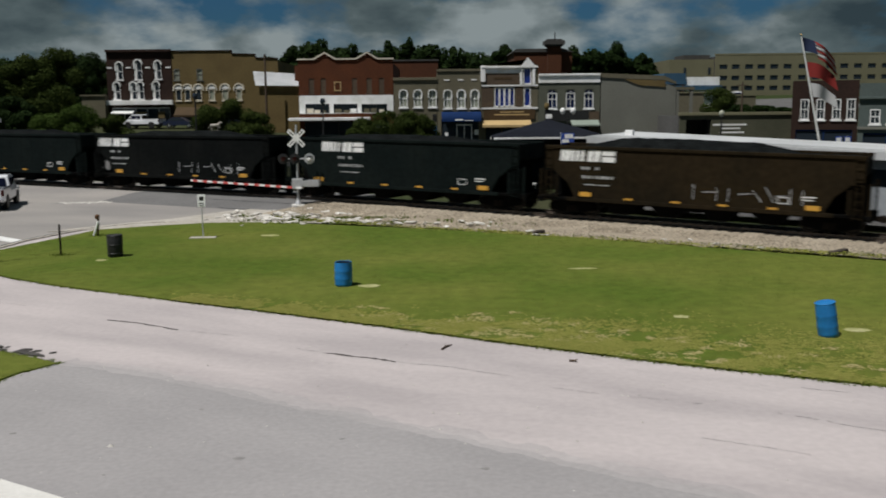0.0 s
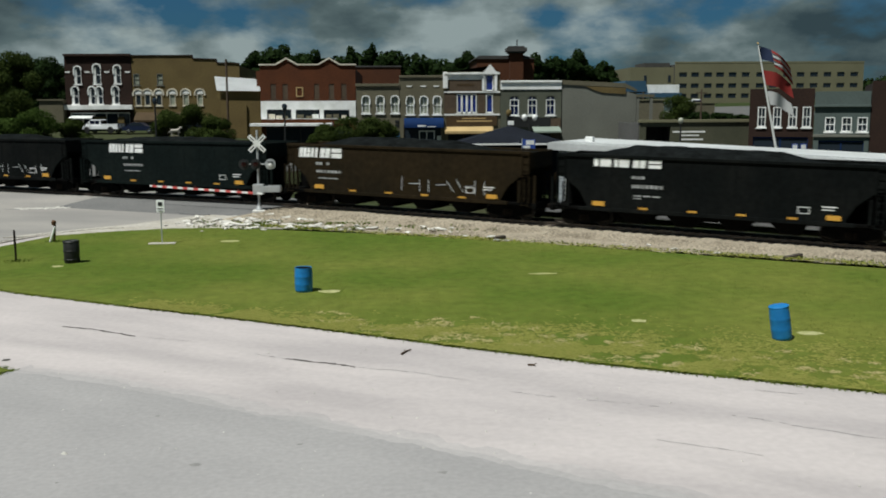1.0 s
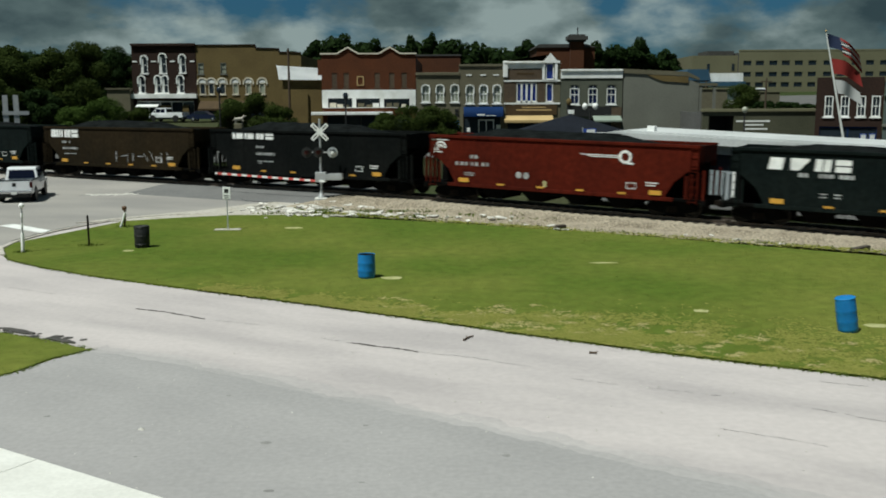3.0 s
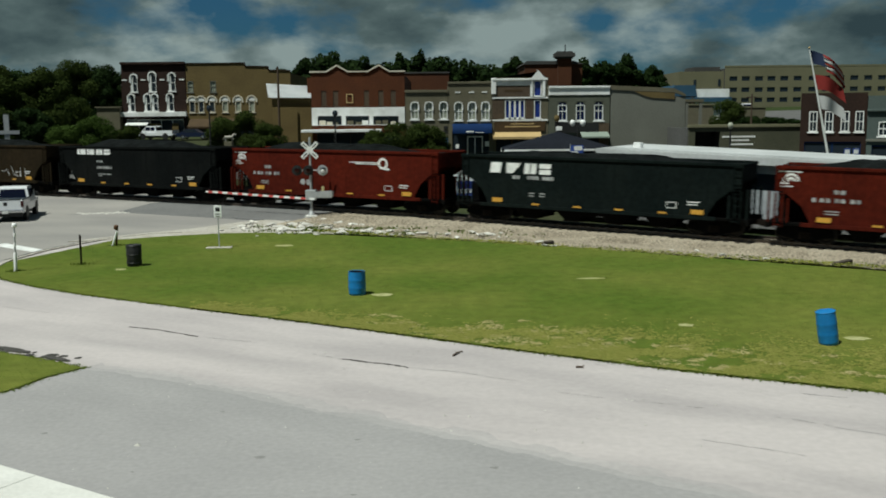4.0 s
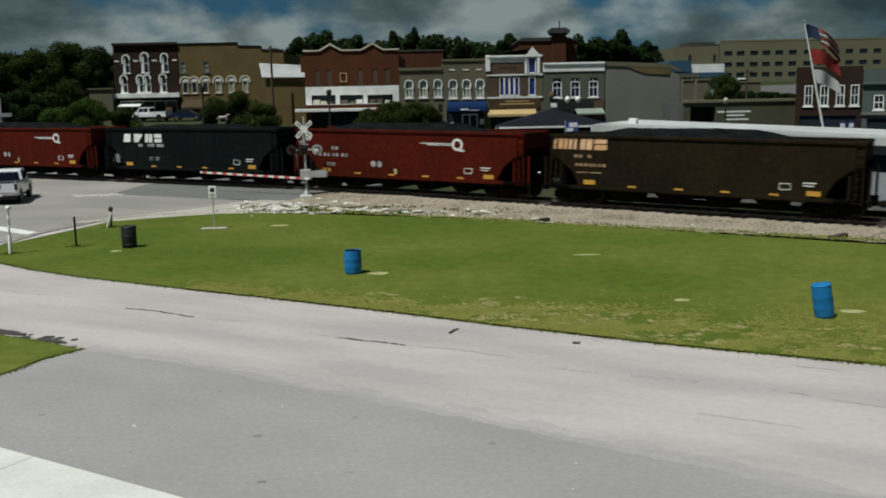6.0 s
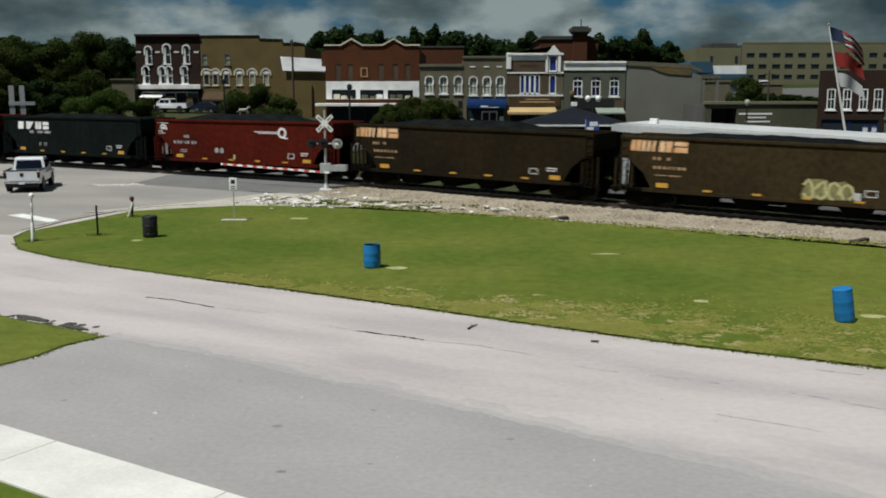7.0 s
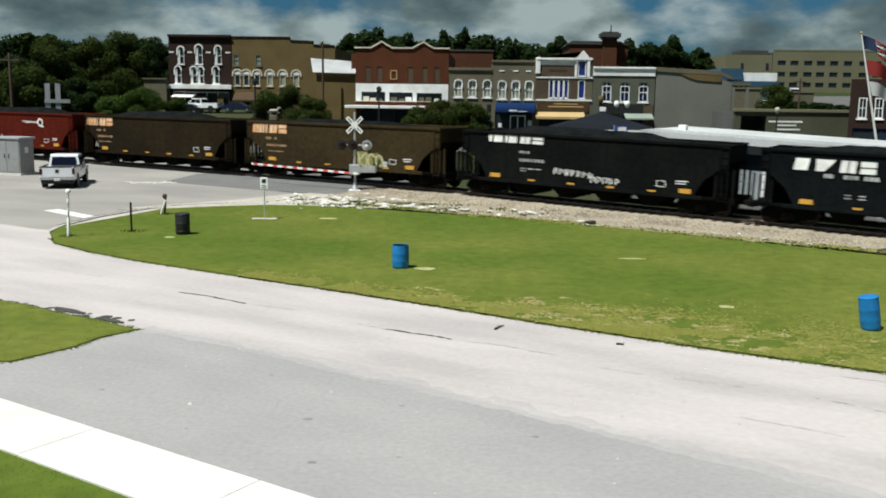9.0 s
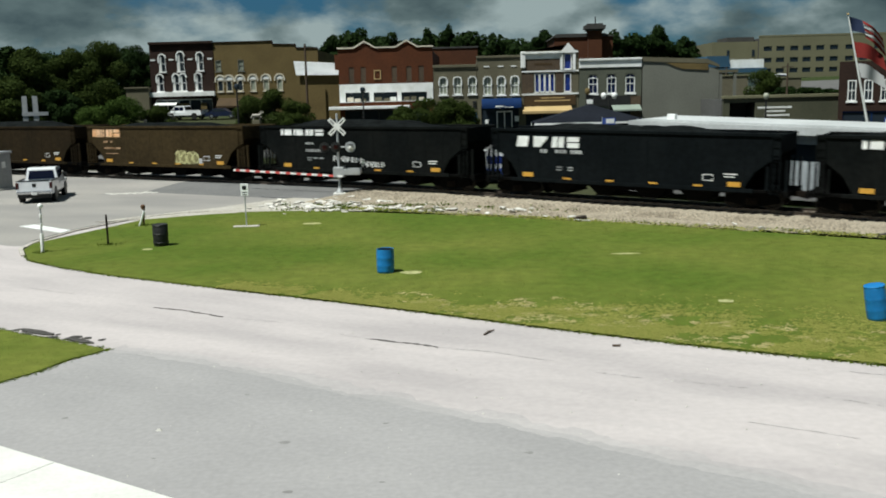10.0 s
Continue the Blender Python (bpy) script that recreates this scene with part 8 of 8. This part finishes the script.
def build_grass():
    rng = np.random.RandomState(21)
    px, py = rng.uniform(-19, 26, 330000), rng.uniform(8, 48, 330000)
    ok = inside(px, py, LAWN) & (px < 22)
    clump = np.array([noise.noise((x * 0.35, y * 0.35, 0.0)) + 0.6 * noise.noise((x * 1.3, y * 1.3, 4.0)) for x, y in zip(px[ok], py[ok])])
    k = rng.uniform(-0.7, 0.9, ok.sum()) < clump + 0.35
    gx, gy = px[ok][k], py[ok][k]
    near = np.interp(gx, [-17, -8.6, -1.4, 5.3, 9.2, 20], [34.8, 29.15, 25.05, 21.1, 19.2, 13.9])
    wide = np.array([noise.noise((x * 0.11, y * 0.15, 8.0)) + 0.4 * noise.noise((x * 0.4, y * 0.5, 6.0)) for x, y in zip(gx, gy)])
    olive = rng.uniform(0, 1, len(gx)) < 0.58 + 0.55 * wide + 0.3 * np.clip(1.0 - (gy - near) / 7.0, 0, 1)
    blades("grass", gx[~olive], gy[~olive], 0.046, 0.014, 0.024, "blade", "short mown green grass blades of the lawn", 1, 0.05)
    blades("olive_grass", gx[olive], gy[olive], 0.046, 0.014, 0.028, "blade_olive", "short yellowish grass blades in patches of the lawn", 8, 0.05)
    for poly, zz, nm in (([(-14.2, 24.9), (-12.6, 24.1), (-11.4, 23.3), (-10.2, 22.7), (-8.72, 21.75), (-9.3, 20.95), (-9.6, 20.0), (-10.4, 18.8), (-13.2, 18.4), (-22, 23), (-26, 33), (-19, 28)], 0.02, "corner_grass"),
                         ([(-11.2, 15.8), (-7.95, 13.75), (-5.7, 12.4), (-3.4, 10.9), (-6, 8), (-14, 12)], 0.03, "verge_grass")):
        qx, qy = rng.uniform(-17, -3, 60000), rng.uniform(9, 27, 60000)
        k = inside(qx, qy, poly)
        blades(nm, qx[k], qy[k], zz, 0.020, 0.018, "blade", "short grass blades beside the parking lot", 6, 0.04)
        pts = []
        for (ax, ay), (bx, by) in zip(poly[:9], poly[1:10]):
            m = int(math.hypot(bx - ax, by - ay) * 170)
            t = rng.uniform(0, 1, m)
            pts.append(np.stack([ax + (bx - ax) * t + rng.normal(0, 0.07, m), ay + (by - ay) * t + rng.normal(0, 0.07, m)], 1))
        pts = np.concatenate(pts)
        blades("edge_grass", pts[:, 0], pts[:, 1], 0.004, 0.035, 0.024, "blade", "ragged grass edge beside the asphalt", 7, 0.06)
    # dry tufts along the road's edge, where the turf is worn
    n = 150000
    u = rng.uniform(0, 1, n)
    ex = np.interp(u, np.linspace(0, 1, 7), [-8.6, -4.4, -1.4, 1.6, 5.3, 9.2, 20])
    ey = np.interp(u, np.linspace(0, 1, 7), [29.15, 26.8, 25.05, 23.2, 21.1, 19.2, 13.9])
    off = np.abs(rng.normal(0, 1.0, n)) * np.interp(ex, [-8, 0, 3, 10], [0.35, 0.7, 1.5, 1.9])
    qx, qy = ex + off * 0.45, ey + off * 0.9
    wgt = np.array([noise.noise((x * 0.9, y * 0.9, 2.0)) + 0.5 * noise.noise((x * 3, y * 3, 1.0)) for x, y in zip(qx, qy)])
    k = (wgt > rng.uniform(-0.25, 0.55, n)) & inside(qx, qy, LAWN)
    blades("dry_grass", qx[k], qy[k], 0.051, 0.006, 0.055, "straw", "dry straw-coloured tufts along the road edge", 2, 0.07)
    cx, cy = rng.uniform(-2.0, 13.0, 90), rng.normal(0, 1, 90)
    cy = np.interp(cx, [-2, 0, 1.6, 5.3, 9.2, 13], [25.4, 24.1, 23.2, 21.1, 19.2, 17.3]) + 0.3 + np.abs(cy) * 1.6
    size = np.repeat(rng.uniform(0.35, 1.3, 90), 26)
    qx = np.repeat(cx, 26) + rng.normal(0, 0.17, 2340) * size
    qy = np.repeat(cy, 26) + rng.normal(0, 0.11, 2340) * size
    k = inside(qx, qy, LAWN)
    blades("bleached_tufts", qx[k], qy[k], 0.051, 0.008, 0.05, "pale_straw", "bleached pale grass tufts in the worn lawn", 12, 0.08)
    # ragged edge of the turf against the road
    e = LAWN[:11]
    pts = []
    for (ax, ay), (bx, by) in zip(e, e[1:]):
        m = int(math.hypot(bx - ax, by - ay) * 130)
        t = rng.uniform(0, 1, m)
        pts.append(np.stack([ax + (bx - ax) * t + rng.normal(0, 0.06, m), ay + (by - ay) * t + rng.normal(0, 0.06, m)], 1))
    pts = np.concatenate(pts)
    blades("edge_grass", pts[:, 0], pts[:, 1], 0.0, 0.04, 0.02, "blade", "ragged grass along the kerbless edge", 3, 0.05)
    # rough weeds at the ballast's foot and round the posts
    n = 4200
    s = rng.uniform(-9, 40, n)
    v = -7.0 + rng.normal(0, 0.35, n)
    p = np.array([on_track(a, b)[:2] for a, b in zip(s, v)])
    k = np.array([noise.noise((a * 0.5, b * 0.8, 7.0)) for a, b in zip(s, v)]) > rng.uniform(-0.4, 0.4, n)
    blades("weeds", p[k, 0], p[k, 1], 0.02, 0.06, 0.035, "blade", "rough weeds at the foot of the ballast", 4, 0.08)
    n = 9000
    s = rng.uniform(-9, 34, n)
    v = -7.25 + rng.normal(0, 0.28, n)
    p = np.array([on_track(a, b)[:2] for a, b in zip(s, v)])
    k = np.array([noise.noise((a * 0.25, b * 0.5, 17.0)) for a, b in zip(s, v)]) > rng.uniform(-0.3, 0.35, n)
    blades("dry_fringe", p[k, 0], p[k, 1], 0.045, 0.03, 0.06, "straw", "dry yellow fringe between lawn and ballast", 24, 0.1)
    q = rng.normal(0, 1, (5200, 2))
    wx, wy = -5.2 + 3.8 * q[:, 0], 48.9 - 1.0 * q[:, 0] + 0.9 * q[:, 1]
    k = (np.array([noise.noise((a * 0.8, b * 0.9, 3.0)) for a, b in zip(wx, wy)]) > rng.uniform(-0.05, 0.5, len(wx))) & (wx > -10.5)
    blades("weeds", wx[k], wy[k], 0.03, 0.10, 0.04, "blade", "patchy weeds between the rocks", 14, 0.08)
    for x, y in ((-16.77, 36.17), (-14.8, 37.75), (-15.35, 43.4)):
        q = rng.normal(0, 0.16, (90, 2))
        blades("tuft", x + q[:, 0], y + q[:, 1], 0.04, 0.10, 0.02, "blade", "uncut grass tuft round a post", 5)


def rock_mesh(seed):
    rng = random.Random(seed)
    bm = bmesh.new()
    bmesh.ops.create_icosphere(bm, subdivisions=1, radius=0.5)
    for v in bm.verts:
        v.co *= rng.uniform(0.72, 1.15)
        v.co.z *= 0.62
    return bm


def build_rocks():
    rng = random.Random(31)
    kinds = []
    for i in range(5):
        ob = link("rock", rock_mesh(i), "stone")
        kinds.append(ob)
    spots = []
    for i in range(80):
        spots.append((rng.gauss(-7.6, 1.9), rng.gauss(50.4, 1.5), rng.choice([0.2, 0.25, 0.3, 0.4, 0.55])))
    for i in range(64):
        u = rng.random()
        spots.append((-10.5 + 13.5 * u + rng.gauss(0, 0.3), 49.6 - 3.6 * u + rng.gauss(0, 0.55), rng.choice([0.15, 0.2, 0.3, 0.45])))
    for i in range(10):
        s = rng.uniform(-8, 16)
        p = on_track(s, -6.6 + rng.gauss(0, 0.35))
        spots.append((p.x, p.y, rng.choice([0.15, 0.2, 0.3])))
    spots += [(4.5, 42.0, 0.4), (4.9, 42.0, 0.3)]
    for i, (x, y, r) in enumerate(spots):
        ob = kinds[i] if i < 5 else new("rock", kinds[i % 5].data)
        ob.matrix_world = Matrix.LocRotScale((x, y, 0.035 + 0.10 * r), Euler((rng.uniform(-0.2, 0.2), rng.uniform(-0.2, 0.2), rng.uniform(0, 6.28))), (r * rng.uniform(0.9, 1.9), r * rng.uniform(0.7, 1.1), r * rng.uniform(0.35, 0.8)))
        tagged(ob, "pale broken limestone rock lying by the track", "rock", "rocks by the crossing signal")


def build_debris():
    """Two dark broken ends of sleepers lying by the ballast."""
    for x, y, ln, a in ((4.7, 42.6, 0.45, 15), (15.6, 36.6, 0.9, 28)):
        bm = bmesh.new()
        box(bm, -ln / 2, ln / 2, -0.11, 0.11, 0.0, 0.17, 0.02)
        box(bm, -ln / 2 - 0.1, ln / 4, -0.07, 0.06, 0.02, 0.12, 0.02)
        h = tagged(link("sleeper_end", bm, "tie"), "dark broken end of a wooden sleeper by the ballast", "timber", "broken sleepers")
        h.matrix_world = pose(x, y, 0.03 if x < 10 else -0.06, 3, -4, a)


def build_cracks():
    rng = random.Random(7)
    bm = bmesh.new()
    for pts in ([(-9.1, 26.3), (-8.2, 25.9), (-6.8, 25.0)], [(-2.6, 22.42), (-1.6, 21.95), (-0.95, 21.6)]):
        for (ax, ay), (bx, by) in zip(pts, pts[1:]):
            n = 6
            prev = None
            for q in range(n + 1):
                u = q / n
                px, py = ax + (bx - ax) * u + rng.uniform(-0.04, 0.04), ay + (by - ay) * u + rng.uniform(-0.04, 0.04)
                if prev:
                    w = rng.uniform(0.02, 0.06)
                    bm.faces.new([bm.verts.new(p) for p in ((prev[0], prev[1] - w, 0.006), (px, py - w, 0.006), (px, py + w, 0.006), (prev[0], prev[1] + w, 0.006))])
                prev = (px, py)
    fine = bmesh.new()
    for pts in ([(2.39, 19.46), (2.85, 19.2), (3.27, 19.01)], [(3.83, 18.78), (4.5, 18.55), (5.19, 18.24)], [(6.33, 17.71), (6.9, 17.35), (7.5, 16.88), (9.0, 15.9)], [(3.32, 21.89), (3.85, 21.51)],
                [(7.47, 19.23), (8.32, 18.89)], [(-6.6, 24.9), (-5.2, 24.3)], [(-3.4, 22.9), (-2.6, 22.42)], [(-0.95, 21.6), (0.3, 21.1), (1.6, 20.3)], [(-14.5, 29.6), (-12.2, 28.3)], [(4.6, 16.4), (6.2, 15.5)]):
        for (ax, ay), (bx, by) in zip(pts, pts[1:]):
            last = None
            for q in range(8):
                u = q / 7
                px, py, w = ax + (bx - ax) * u + rng.uniform(-0.03, 0.03), ay + (by - ay) * u + rng.uniform(-0.03, 0.03), rng.uniform(0.004, 0.013)
                if last and rng.random() < 0.85:
                    fine.faces.new([fine.verts.new(v) for v in ((last[0], last[1] - w, 0.006), (px, py - w, 0.006), (px, py + w, 0.006), (last[0], last[1] + w, 0.006))])
                last = (px, py)
    tagged(link("fine_cracks", fine, "hairline"), "faint fine cracks in the pale asphalt", "cracks", kind="stuff")
    tagged(link("road_cracks", bm, "crack"), "dark cracks and patched seams in the asphalt", "cracks", kind="stuff")


# ---------------------------------------------------------------- motion of the train
def motions():
    for car, start in CARS:
        rows = []
        for q in range(41):
            t = 0.25 * q
            p = start + SPEED * t
            za, zb = RAIL - grade(p + 2.05), RAIL - grade(p + PITCH - 2.05)
            slope = (zb - za) / (PITCH - 4.1)
            rows.append((t, TRACK @ pose(p, 0, za - 2.05 * slope, 0, -math.degrees(math.atan(slope)), 0)))
        walk(car, rows)
        for curve in car.animation_data.action.layers[0].strips[0].channelbag(car.animation_data.action_slot).fcurves:
            for k in curve.keyframe_points:
                k.interpolation = "LINEAR"
    # the black saloon waits behind the street trees, then drives past the pickup and slows down
    drive = [(0, -27.4), (5.6, -27.4), (6.2, -28.6), (6.8, -31.2), (7.3, -34.1), (7.6, -36.2), (7.9, -38.0), (8.3, -39.9), (8.7, -41.0), (9.2, -42.1), (10, -43.2)]
    for car in MOVERS:
        walk(car, [(t, pose(x, 130.6, lie(x, 130.6) + 0.06, 0, 0, 180)) for t, x in drive])
    step = 0.05
    first = {}
    for ob, x in WHEELS:
        if x not in first:
            rows = [(step * i, pose(x, 0, 0.46, 0, math.degrees(SPEED * step * i / 0.46), 0)) for i in range(201)]
            walk(ob, rows)
            first[x] = ob
        else:
            src = first[x].animation_data
            ob.rotation_mode = "QUATERNION"
            ob.animation_data_create()
            ob.animation_data.action = src.action
            ob.animation_data.action_slot = src.action_slot


build_ground()
build_paving()
build_railway()
build_town()
build_trees()
build_train()
build_things()
build_cracks()
build_debris()
build_grass()
build_rocks()
motions()
